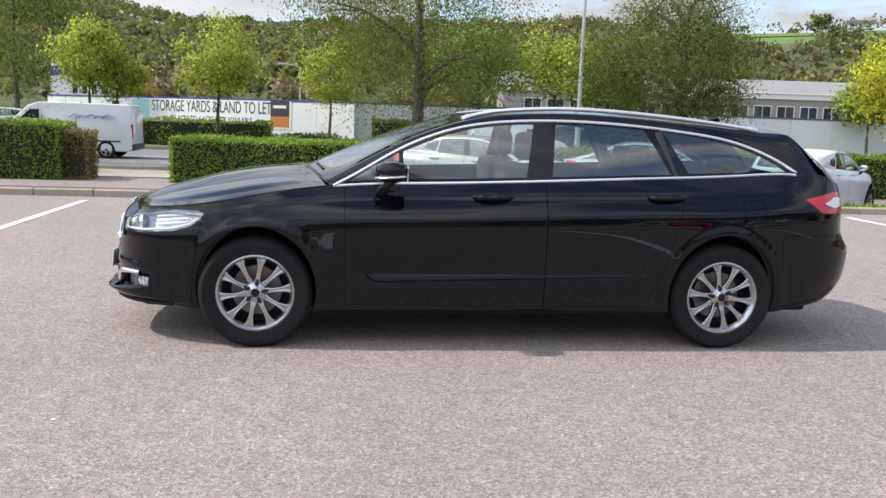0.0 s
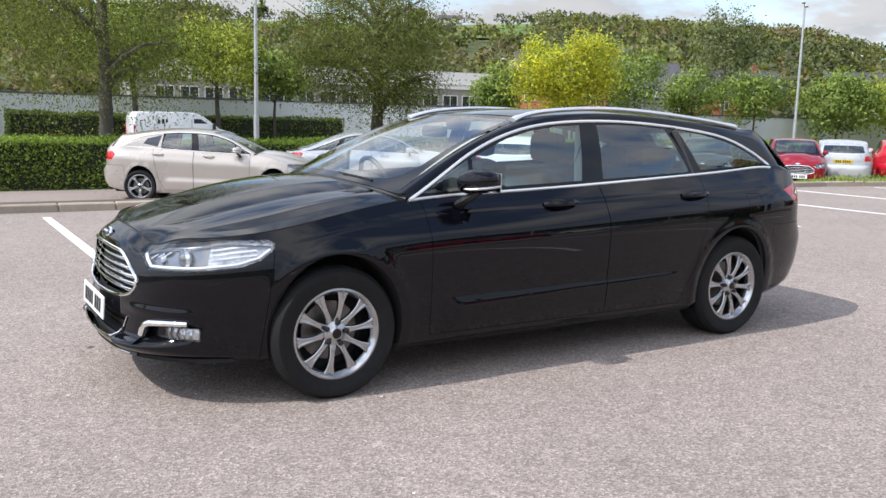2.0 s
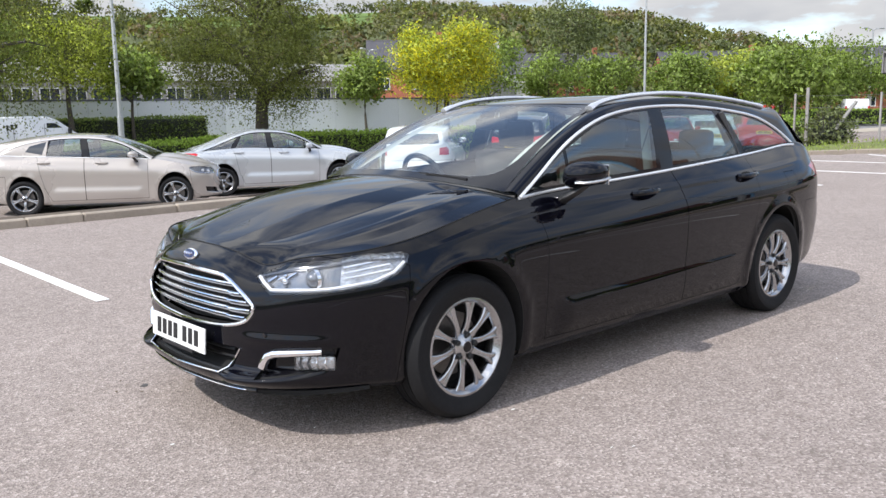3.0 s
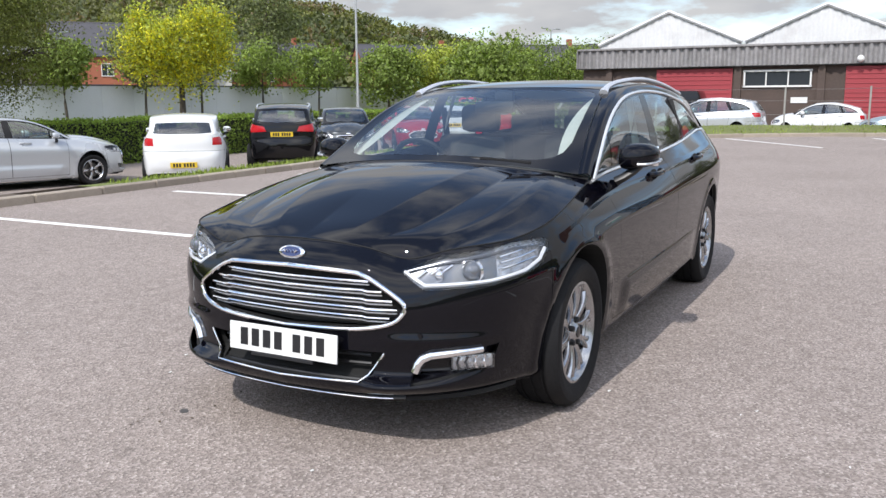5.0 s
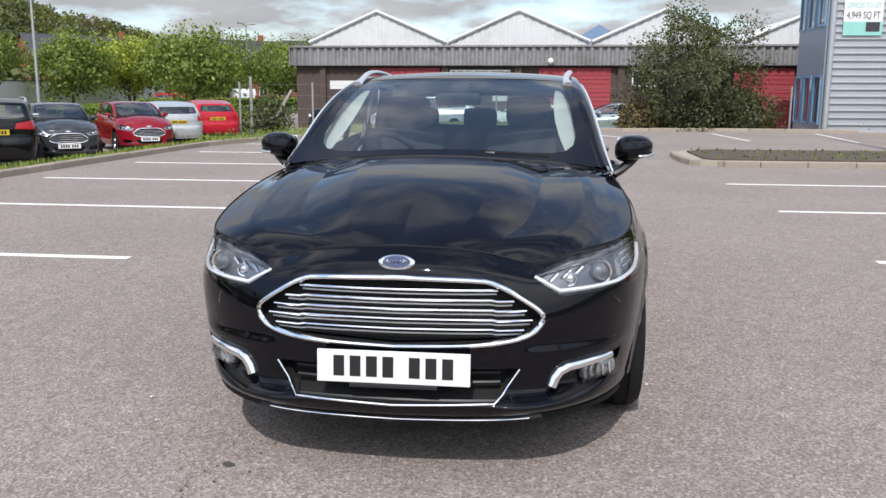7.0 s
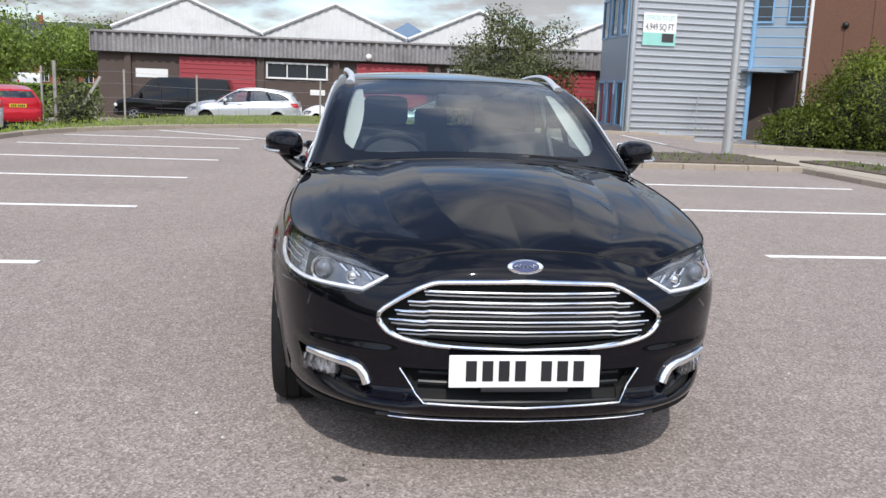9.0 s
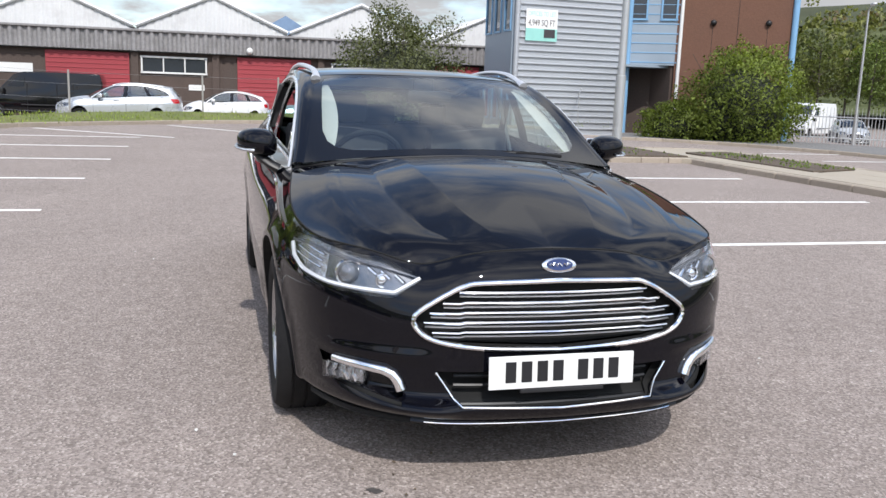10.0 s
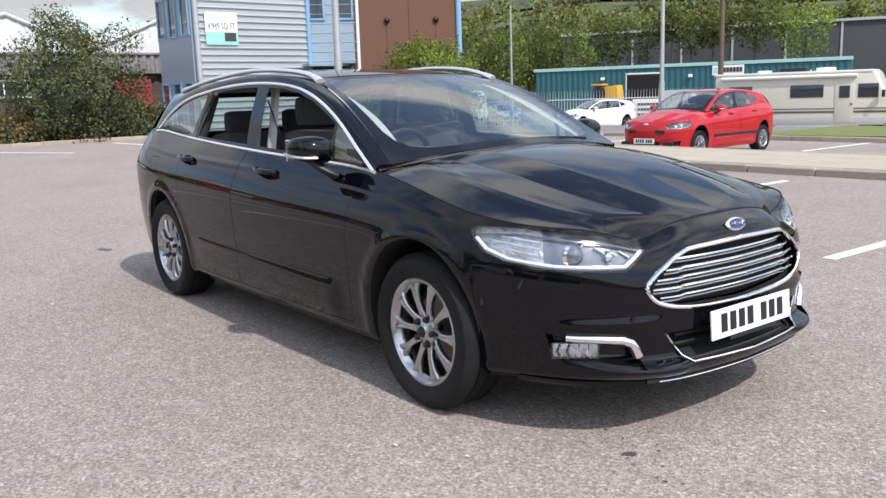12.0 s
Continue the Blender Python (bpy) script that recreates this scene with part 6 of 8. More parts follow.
GREEN_HEDGE = "clipped green hedge, leafy to the ground"
hedge(GREEN_HEDGE, -5.2, 16.9, 6.2, 16.9, 1.3, 1.10, LEAF_HEDGE, 11, 850, 0.058)
hedge(GREEN_HEDGE, 6.2, 17.0, 30.0, 17.6, 1.3, 1.18, LEAF_HEDGE, 12, 520, 0.065)
hedge(GREEN_HEDGE, -22.0, 16.9, -7.80, 16.9, 1.5, 1.38, LEAF_HEDGE, 13, 700, 0.058)
hedge("rough low hedge on the far verge", -15.0, 41.0, -4.6, 39.6, 1.8, 1.30, LEAF_MID, 14, 160, 0.10, ragged=0.3)
bush("mound", "low overgrown mound on the far verge", -2.6, 38.6, 2.6, 1.0, 0.95, LEAF_GREY, 2600, 0.10, 15, category="mound", wild=0.2)
hedge("dark hedge on the far verge", 0.6, 36.9, 16.2, 36.9, 1.6, 1.62, LEAF_DARK, 16, 190, 0.10, ragged=0.16)
hedge("end of the hedge with bare twiggy stems at the gap", -7.75, 16.9, -7.20, 16.9, 1.0, 1.16, LEAF_RUST, 18, 1500, 0.045, ragged=0.25)

# the road and its far side
tagged(mk("road", [(-150, 20.6, -0.405), (150, 20.6, -0.405), (150, 35.2, -0.405), (-150, 35.2, -0.405)], [(0, 1, 2, 3)], ROAD), "grey asphalt road beyond the hedge", "road", kind="structure")
tagged(mk("verge", [(-150, 35.2, -0.38), (150, 35.2, -0.38), (150, 62, -0.36), (-150, 62, -0.36)], [(0, 1, 2, 3)], GRASS_BED), "grass verge between road and hoarding", "verge", kind="structure")
tagged(mk("verge", [(-150, 17.6, -0.40), (150, 17.6, -0.40), (150, 20.4, -0.39), (-150, 20.4, -0.39)], [(0, 1, 2, 3)], PAVING), "pale worn footway between hedge and road", "verge", kind="structure")
road_kerb = thing("kerb", "low concrete kerb along the road", "kerb", pose(0, 0, -0.42), "kerbs")
road_kerb["kind"] = "structure"
ks = None
for yy in (20.5, 35.2):
    for k in range(-26, 34):
        if ks is None:
            ks = part("kerb_stone", bm_box(1.49, 0.16, 0.22, 0.02, (0, 0, 0.03), 1), KERB, road_kerb)
            o = ks
        else:
            o = new("kerb_stone", ks.data)
            o.parent = road_kerb
        o.location = (k * 1.5, yy, 0)
for k in range(-10, 12):
    for yy in (24.2, 31.6):
        o = part("lane_mark", bm_box(2.0, 0.12, 0.004, 0), LINE, None, m=pose(k * 6.0, yy, -0.40))
        tagged(o, "white broken lane mark on the road", "road marking", "lane marks", "structure")
for yy in (27.7, 28.1):
    o = part("centre_line", bm_box(300, 0.12, 0.004, 0), LINE, None, m=pose(0, yy, -0.40))
    tagged(o, "white centre line on the road", "road marking", "lane marks", "structure")

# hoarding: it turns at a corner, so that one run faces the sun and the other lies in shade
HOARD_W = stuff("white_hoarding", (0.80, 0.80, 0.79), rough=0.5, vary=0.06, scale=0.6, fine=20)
# same white boards; part of their shade is mixed into this colour
HOARD_G = stuff("shade_toned_hoarding", (0.70, 0.71, 0.74), rough=0.55, vary=0.08, scale=0.5, fine=20, per_object=0.06)
SIGN_BLUE = stuff("sign_pale_blue", (0.36, 0.62, 0.70), rough=0.5, vary=0.1)
SIGN_INK = stuff("sign_ink", (0.05, 0.045, 0.05), rough=0.5, vary=0.1)
SIGN_ORANGE = stuff("sign_orange", (0.55, 0.20, 0.05), rough=0.5, vary=0.1)
CAP_BLUE = stuff("blue_capping", (0.05, 0.07, 0.30), rough=0.5, vary=0.2)
CAP_DARK = stuff("dark_capping", (0.10, 0.10, 0.13), rough=0.6, vary=0.2)
HH = 2.50


def hoarding(label, x, y, rot, count, mat, cap):
    h = thing("hoarding", label, "hoarding", pose(x, y, -0.42, 0, 0, rot), "hoardings")
    h["kind"] = "structure"
    first = None
    for k in range(count):
        if first is None:
            first = part("panel", bm_box(2.425, 0.06, HH, 0.006, (1.22, 0, HH / 2), 1), mat, h)
            o = first
        else:
            o = new("panel", first.data)
            o.parent = h
        o.location = (k * 2.44, 0, 0)
    part("capping", bm_box(count * 2.44, 0.12, 0.09, 0.01, (count * 1.22, 0.0, HH + 0.03)), cap, h)
    return h


hoarding("long white site hoarding of flat panels, shade toned into its colour", -0.68, 39.2, 0.4, 34, HOARD_G, CAP_DARK)
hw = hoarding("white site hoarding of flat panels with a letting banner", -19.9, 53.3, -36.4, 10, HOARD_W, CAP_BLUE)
sign = part("banner", bm_box(12.4, 0.02, 1.5, 0, (0, 0, 0)), HOARD_W, hw, "white letting banner", m=pose(24.0 - 9.9, -0.05, 1.74))
words("lettering", "STORAGE YARDS & LAND TO LET", 0.92, SIGN_INK, sign, pose(0.2, -0.02, 0.32, 90, 0, 0), 0.66)
words("lettering", "0.5 ACRE TO 4 ACRE SITES AVAILABLE", 0.60, SIGN_INK, sign, pose(0.3, -0.02, -0.42, 90, 0, 0), 0.62)
part("panel_tint", bm_box(1.5, 0.02, 1.4, 0, (-5.4, -0.012, 0.0)), SIGN_BLUE, sign)
part("panel_dark", bm_box(1.3, 0.02, 0.85, 0, (5.4, -0.012, 0.36)), SIGN_INK, sign)
part("panel_dark", bm_box(1.3, 0.02, 0.55, 0, (5.4, -0.012, -0.36)), SIGN_ORANGE, sign)
part("letter_bar", bm_box(0.9, 0.02, 0.16, 0, (5.4, -0.026, 0.45)), HOARD_W, sign)
part("panel_dark", bm_box(0.6, 0.02, 0.50, 0, (-7.6, 0.0, 0.3)), SIGN_INK, sign)

# trees of the road
tree("ash_tree", "tall dull green tree by the far car park", -19.6, 47.0, 11.0, 3.1, 2.6, 0.17, LEAF_DARK, 9000, 0.15, 71)
SYC = "young maple with fresh yellow-green leaves"
tree("maple", SYC, -12.6, 36.4, 5.6, 1.45, 2.7, 0.09, LEAF_BRIGHT, 7600, 0.11, 21)
tree("maple", SYC, -11.5, 36.9, 4.7, 1.25, 2.4, 0.08, LEAF_BRIGHT, 4800, 0.11, 22)
tree("maple", SYC, -7.0, 38.2, 6.0, 1.85, 2.8, 0.10, LEAF_BRIGHT, 9400, 0.11, 23)
tree("maple", SYC, -1.5, 36.4, 5.5, 1.3, 2.4, 0.08, LEAF_BRIGHT, 5200, 0.11, 24)
tree("birch", "tall silver birch with drooping fine twigs", 1.15, 18.4, 8.8, 3.0, 2.2, 0.21, LEAF_BIRCH, 58000, 0.046, 25, BARK_GREY, 0.6, 16, 80, spread=0.21)
tree("tree", "leafy roadside tree in spring green", 5.4, 34.5, 6.2, 2.2, 2.9, 0.17, LEAF_MID, 9000, 0.12, 26, spread=0.22)
tree("tree", "leafy roadside tree in spring green", 9.4, 35.5, 6.0, 1.9, 2.8, 0.15, LEAF_BRIGHT, 8500, 0.12, 27)
tree("tree", "leafy roadside tree in spring green", 12.4, 36, 4.8, 1.5, 2.6, 0.10, LEAF_MID, 4000, 0.16, 28)
tree("willow", "spreading willow with forked dark trunk", 8.66, 18.05, 5.7, 2.45, 2.3, 0.24, LEAF_BIRCH, 48000, 0.047, 29, BARK, 0.35, 14, 70, fork=1.0, spread=0.17)
lab = tree("laburnum", "laburnum in full yellow blossom", 16.5, 18.9, 4.7, 1.7, 2.65, 0.14, LEAF_YELLOW, 10500, 0.062, 30, BARK, 0.28, 10, 40, lean=0.02, spread=0.15, long=2.0)
rl_ = np.random.RandomState(301)
blossom = [c for c in lab.children if c.name.startswith("crown")][0]
green = np.array([v.co[:] for v in blossom.data.vertices if v.index % 4 == 0])
green = green + rl_.normal(0, 0.10, green.shape) + np.array([0, 0, 0.10])
leaf_cloud("foliage", green, 0.085, LEAF_BRIGHT, lab, rl_, 1.3, 0.2, "fresh green leaves among the blossom")
tree("tree", "birch-like street tree with grey green leaves", -13.5, 21.5, 8.5, 3.3, 1.8, 0.2, LEAF_BIRCH, 30000, 0.06, 31, BARK_GREY, 0.4, 12, 70)
for i, (x, y, h, r) in enumerate(((27.6, 38.2, 4.9, 1.6), (33.5, 38.4, 5.8, 2.1), (38.0, 38.2, 6.4, 2.4), (44.0, 38.0, 5.4, 2.0), (50.0, 37.5, 5.6, 2.1))):
    tree("street_tree", "small street tree with pale spring leaves", x, y, h, r, 2.5, 0.09, (LEAF_MID, LEAF_GREY, LEAF_MID, LEAF_MID, LEAF_MID)[i], 4200, 0.17, 40 + i)
# the belt of trees further along
for i, (x, y, h, r, lf) in enumerate(((58, 36, 6.0, 2.8, LEAF_MID), (63, 34, 6.4, 3.2, LEAF_BRIGHT), (68, 36, 6.2, 3.2, LEAF_MID), (72, 30, 6.8, 3.4, LEAF_MID), (76, 33, 6.5, 3.2, LEAF_BRIGHT),
                                      (80, 27, 6.6, 3.4, LEAF_MID), (84, 24, 6.8, 3.2, LEAF_DARK), (88, 28, 7.4, 3.6, LEAF_MID), (92, 22, 6.8, 3.4, LEAF_MID), (66, 28, 5.2, 2.2, LEAF_MID), (96, 19, 6.6, 3.0, LEAF_MID))):
    tree("street_tree", "full street tree in spring leaf by the houses", x, y, h, r, 1.8, 0.14, lf, 6500, 0.21, 60 + i)
tree("tree", "tall thin-leaved tree above the roofs", 92.5, 76.5, 17.6, 4.6, 6.0, 0.3, LEAF_GREY, 5000, 0.30, 81, spread=0.17)
hedge("clipped hedge in front of the houses", 52, 27.5, 78, 17.0, 1.4, 1.1, LEAF_HEDGE, 17, 60, 0.16, z=-0.3)

# lamp columns
GALV = stuff("galvanised_steel", (0.52, 0.53, 0.53), rough=0.45, metal=0.7, vary=0.12, scale=2)


def lamp_column(x, y, h, heads, rot, z=None, r=0.07, label="tall grey steel lamp column with road lantern"):
    t = thing("street_lamp", label, "street lamp", pose(x, y, (lie(x, y) if z is None else z) - 0.02, 0, 0, rot), "lamp columns")
    part("column", bm_tube([(0, 0, 0), (0, 0, h * 0.22), (0, 0, h * 0.221), (0, 0, h)], r, 12, taper=[r * 1.25, r * 1.25, r, r * 0.62]), GALV, t, "", True)
    part("base_door", bm_box(0.09, 0.012, 0.45, 0.004, (0, -r * 1.28, 0.8)), GALV, t)
    for s in heads:
        a = part("bracket", bm_tube([(0, 0, h - 0.05), (s * 0.25, 0, h + 0.10), (s * 0.75, 0, h + 0.16)], 0.03, 8), GALV, t, "", True)
        part("lantern", bm_box(0.62, 0.22, 0.10, 0.045, (s * 1.0, 0, h + 0.17)), GALV, a, "grey road lantern", True)
    return t


lamp_column(8.3, 27.3, 8.0, (1,), 20, r=0.085)
lamp_column(49.2, 33.4, 9.9, (1, -1), 30, r=0.10)
lamp_column(78.7, 29.4, 8.2, (-1, 1), -20, r=0.11)
lamp_column(-3.4, 46.5, 4.6, (-1,), 0, r=0.06)
lamp_column(34.6, 47.0, 6.0, (1, -1), 30, r=0.08)

# buildings beyond the hoarding
BRICK = stuff("red_brick", (0.33, 0.115, 0.065), rough=0.9, vary=0.2, scale=0.8, fine=12, bump=0.01, bump_scale=14)
SLATE = stuff("slate_roof", (0.075, 0.072, 0.080), rough=0.7, vary=0.25, scale=0.8, fine=9, bump=0.02, bump_scale=6)
RENDER = stuff("pale_render", (0.55, 0.53, 0.50), rough=0.9, vary=0.1, scale=0.6, fine=15)
CLAD_GREY = stuff("grey_wall_cladding", (0.40, 0.40, 0.39), rough=0.6, vary=0.1, scale=0.4, fine=12)
PANE = glass("far_window_glass", (0.10, 0.12, 0.14), thin=0.6)
FRAME_W = stuff("white_window_frame", (0.75, 0.75, 0.73), rough=0.5, vary=0.05)


def window_unit(parent, m, w, h, bars=1, frame=None):
    f = part("window", join(bm_box(w + 0.12, 0.10, 0.08, 0, (0, 0, h / 2)), bm_box(w + 0.12, 0.10, 0.08, 0, (0, 0, -h / 2)), bm_box(0.07, 0.10, h, 0, (-w / 2, 0, 0)), bm_box(0.07, 0.10, h, 0, (w / 2, 0, 0)),
                        *[bm_box(0.05, 0.08, h, 0, (-w / 2 + w * (i + 1) / (bars + 1), 0, 0)) for i in range(bars)]), frame or FRAME_W, parent, m=m)
    part("pane", bm_box(w, 0.03, h, 0, (0, 0.02, 0)), DARKPANE, f)
    return f


def house(x, y, rot, w, d, eave, ridge, wall, label, z=None, wins=3):
    t = thing("house", label, "house", pose(x, y, lie(x, y) if z is None else z, 0, 0, rot), "houses")
    part("wall", bm_prism([(-d / 2, 0), (d / 2, 0), (d / 2, eave), (0, ridge), (-d / 2, eave)], -w / 2, w / 2, "yz"), wall, t)
    sl = math.hypot(d / 2 + 0.3, ridge - eave)
    for s in (1, -1):
        a = math.degrees(math.atan2(ridge - eave, d / 2))
        r = part("roof", bm_box(w + 0.5, sl + 0.2, 0.14, 0.02), SLATE, t, "dark slate roof", m=pose(0, s * (d / 4 + 0.08), (eave + ridge) / 2 + 0.06, -s * a, 0, 0))
    part("chimney", bm_box(0.6, 0.8, 1.2, 0.03, (w * 0.3, 0, ridge + 0.4)), wall, t)
    for i in range(wins):
        for k, zz in enumerate((eave * 0.28, eave * 0.74)):
            window_unit(t, pose(-w / 2 + w * (i + 0.5) / wins, -d / 2 - 0.03, zz), 1.1, 1.2)
    return t


BR = "red brick house with dark slate roof"
house(60.0, 72.0, -38, 10, 9, 5.2, 8.6, BRICK, BR, 0.3)
house(98, 82.0, -38, 16, 9, 5.2, 8.8, BRICK, BR, 0.3)
house(116, 67.0, -38, 18, 9, 5.2, 8.8, BRICK, BR, 0.3, 5)
house(112, 44.0, -50, 16, 9, 5.0, 8.2, BRICK, BR, 0.0, 5)
house(118, 30.0, -60, 16, 9, 5.0, 8.2, BRICK, BR, 0.0, 5)
house(74, 80.0, -38, 18, 9, 5.2, 8.6, RENDER, "pale rendered house with dark slate roof", 0.3, 4)
wh = thing("warehouse", "long pale industrial building with a strip of windows", "building", pose(47, 84, -0.3, 0, 0, -8))
WH_WALL = stuff("beige_wall_cladding", (0.27, 0.26, 0.24), rough=0.7, vary=0.12, scale=0.4, fine=12)
part("wall", bm_box(62, 16, 5.4, 0.05, (0, 0, 2.7)), WH_WALL, wh)
part("roof", bm_prism([(-8.4, 5.4), (8.4, 5.4), (0, 7.2)], -31.4, 31.4, "yz"), WH_WALL, wh)
part("fascia", bm_box(62.4, 0.3, 0.6, 0.02, (0, -8.1, 5.2)), FRAME_W, wh)
for i in range(16):
    window_unit(wh, pose(-28 + i * 2.3, -8.02, 3.6), 1.7, 1.2, 1)
wb = thing("workshop", "white workshop with purple fascia", "building", pose(-23.4, 75.0, 0.2, 0, 0, 12) @ Matrix.Diagonal((0.75, 1, 0.80, 1)))
part("wall", bm_box(7, 9, 6.2, 0.05, (0, 0, 3.1)), HOARD_W, wb)
part("fascia", bm_box(7.2, 0.25, 0.9, 0.02, (0, -4.6, 5.2)), stuff("purple_fascia", (0.09, 0.07, 0.30), rough=0.4, vary=0.1), wb)
for i in range(4):
    window_unit(wb, pose(-1.0 + i * 1.0, -4.52, 3.4), 0.6, 1.0, 0)
gs = thing("notice_board", "green notice board on two posts", "sign", pose(82, 47.6, 0.0, 0, 0, -40))
part("board", bm_box(4.6, 0.12, 2.2, 0.02, (0, 0, 1.9)), stuff("notice_green", (0.10, 0.22, 0.17), rough=0.5, vary=0.15), gs)
for s in (-2, 2):
    part("post", bm_box(0.14, 0.14, 3.0, 0.01, (s, 0.14, 1.5)), GALV, gs)
for zz in (2.4, 1.9, 1.4):
    part("letter_bar", bm_box(3.2, 0.02, 0.18, 0, (0, -0.075, zz)), HOARD_G, gs)

# ---------------------------------------------------------------- parked and passing vehicles
def reshape(front, axle_f, axle_r, rear, width, tops, drop=0.0, drop_at=1.0, boxy=0.0):
    """Bends the shape of a car: lengths, width, heights of waist and roof, and how the roof falls away behind."""
    def f(P):
        P = np.array(P, float)
        x = np.interp(P[:, 0], [-2.39, -1.425, 1.425, 2.485], [front, axle_f, axle_r, rear])
        z = np.interp(P[:, 2], [0, 0.20, 0.335, 0.95, 1.455], tops)
        zb = np.interp(P[:, 2], [0, 0.95, 1.455], [0, 0, 1])
        z = z - drop * zb * ease(drop_at, 2.2, P[:, 0])
        return np.stack([x, P[:, 1] * width / 1.852 * (1 + boxy * zb * ease(0.3, 1.2, P[:, 0])), z], 1)
    return f


PEARL = car_paint("pale_champagne_metallic", (0.46, 0.42, 0.385), metal=0.35)
SILVER = car_paint("silver_metallic", (0.52, 0.54, 0.56), metal=0.4)
WHITE = car_paint("white_lacquer", (0.74, 0.75, 0.75))
DARKGREY = car_paint("dark_grey_metallic", (0.055, 0.06, 0.065), metal=0.4)
RED = car_paint("dark_red_lacquer", (0.25, 0.008, 0.018))
BRIGHT_RED = car_paint("bright_red_lacquer", (0.46, 0.012, 0.025))
PALE_BLUE = car_paint("pale_blue_metallic", (0.33, 0.40, 0.43), metal=0.4)
DEEP_BLACK = car_paint("deep_black_lacquer", (0.006, 0.006, 0.007))
HATCH_LAMP = [(2.02, 0.93), (2.10, 0.82), (2.40, 0.82), (2.38, 0.965), (2.1, 0.985)]
LOT = -0.42


def parked(name, label, x, y, heading, paint, **kw):
    z = kw.pop("z", LOT)
    return build_car(name, label, pose(x, y, z, 0, 0, heading + 180), paint, fine=0.10, rear_lamp=kw.pop("rear_lamp", HATCH_LAMP), chrome_line=kw.pop("chrome_line", False), spokes=kw.pop("spokes", 5), group="parked cars", **kw)


FOCUS = reshape(-2.18, -1.32, 1.32, 2.18, 1.82, [0, 0.19, 0.33, 0.97, 1.47], 0.06, 0.7)
FIESTA = reshape(-1.98, -1.24, 1.24, 1.98, 1.67, [0, 0.19, 0.32, 0.97, 1.46], 0.04, 1.2, 0.16)
GOLF = reshape(-2.1, -1.29, 1.29, 2.1, 1.74, [0, 0.19, 0.33, 0.97, 1.46], 0.04, 1.2, 0.14)
SUV = reshape(-2.05, -1.26, 1.26, 2.0, 1.68, [0, 0.28, 0.38, 1.08, 1.62], 0.0, 1.0, 0.16)
SALOON = reshape(-2.23, -1.32, 1.32, 2.23, 1.77, [0, 0.18, 0.32, 0.95, 1.44], 0.40, 0.55)
parked("hatchback_car", "pale champagne hatchback parked in the lower lot", 2.35, 13.2, -29, PEARL, warp=FOCUS, hatch=True, wheelbase=(-1.32, 1.32), track=0.78, tyre=0.32, rim=0.225, plate_rear=False, chrome_line=True, tint=None)
parked("saloon_car", "silver saloon parked in the lower lot", 6.5, 13.9, -18, SILVER, warp=SALOON, wheelbase=(-1.32, 1.32), track=0.76, tyre=0.315, rim=0.21, plate_rear=False)
parked("hatchback_car", "white small hatchback seen from behind, yellow plate", 9.3, 11.75, 41, WHITE, warp=FIESTA, hatch=True, plate_z=0.46, wheelbase=(-1.24, 1.24), track=0.73, tyre=0.305, rim=0.20)
parked("compact_suv", "black compact off-roader with roof rails, yellow plate", 12.95, 11.85, 34, DEEP_BLACK, warp=SUV, wheelbase=(-1.26, 1.26), track=0.76, tyre=0.34, rim=0.22, rails=True, rear_lamp=[(2.0, 1.0), (2.15, 0.84), (2.66, 0.86), (2.60, 0.96), (2.1, 1.02)])
parked("hatchback_car", "dark grey small hatchback with white plate", 16.5, 12.5, 218, DARKGREY, warp=FIESTA, hatch=True, wheelbase=(-1.24, 1.24), track=0.73, tyre=0.305, rim=0.20, plate_rear=False)
parked("hatchback_car", "dark red small hatchback with white plate", 19.9, 12.1, 220, RED, warp=FIESTA, hatch=True, wheelbase=(-1.24, 1.24), track=0.73, tyre=0.305, rim=0.20, plate_rear=False)
parked("hatchback_car", "silver hatchback seen from behind", 22.4, 12.2, 36, SILVER, warp=GOLF, hatch=True, wheelbase=(-1.29, 1.29), track=0.76, tyre=0.315, rim=0.21)
parked("hatchback_car", "bright red hatchback seen from behind, yellow plate", 26.0, 12.3, 34, BRIGHT_RED, warp=FOCUS, hatch=True, wheelbase=(-1.32, 1.32), track=0.78, tyre=0.32, rim=0.215)
parked("hatchback_car", "small red car parked by the houses", 59, 29, 20, BRIGHT_RED, warp=FIESTA, hatch=True, wheelbase=(-1.24, 1.24), track=0.73, tyre=0.305, rim=0.20, z=-0.2)
parked("hatchback_car", "pale blue grey car parked beyond the road", -19.0, 37.5, 190, SILVER, warp=FIESTA, hatch=True, wheelbase=(-1.24, 1.24), track=0.73, tyre=0.305, rim=0.20, z=-0.38)
parked("compact_suv", "white car parked beyond the road", -20.5, 46, 200, WHITE, warp=SUV, wheelbase=(-1.26, 1.26), track=0.76, tyre=0.34, rim=0.22, z=-0.38)

STRIPE = stuff("van_logo_blue", (0.03, 0.10, 0.35), rough=0.4, vary=0.1)


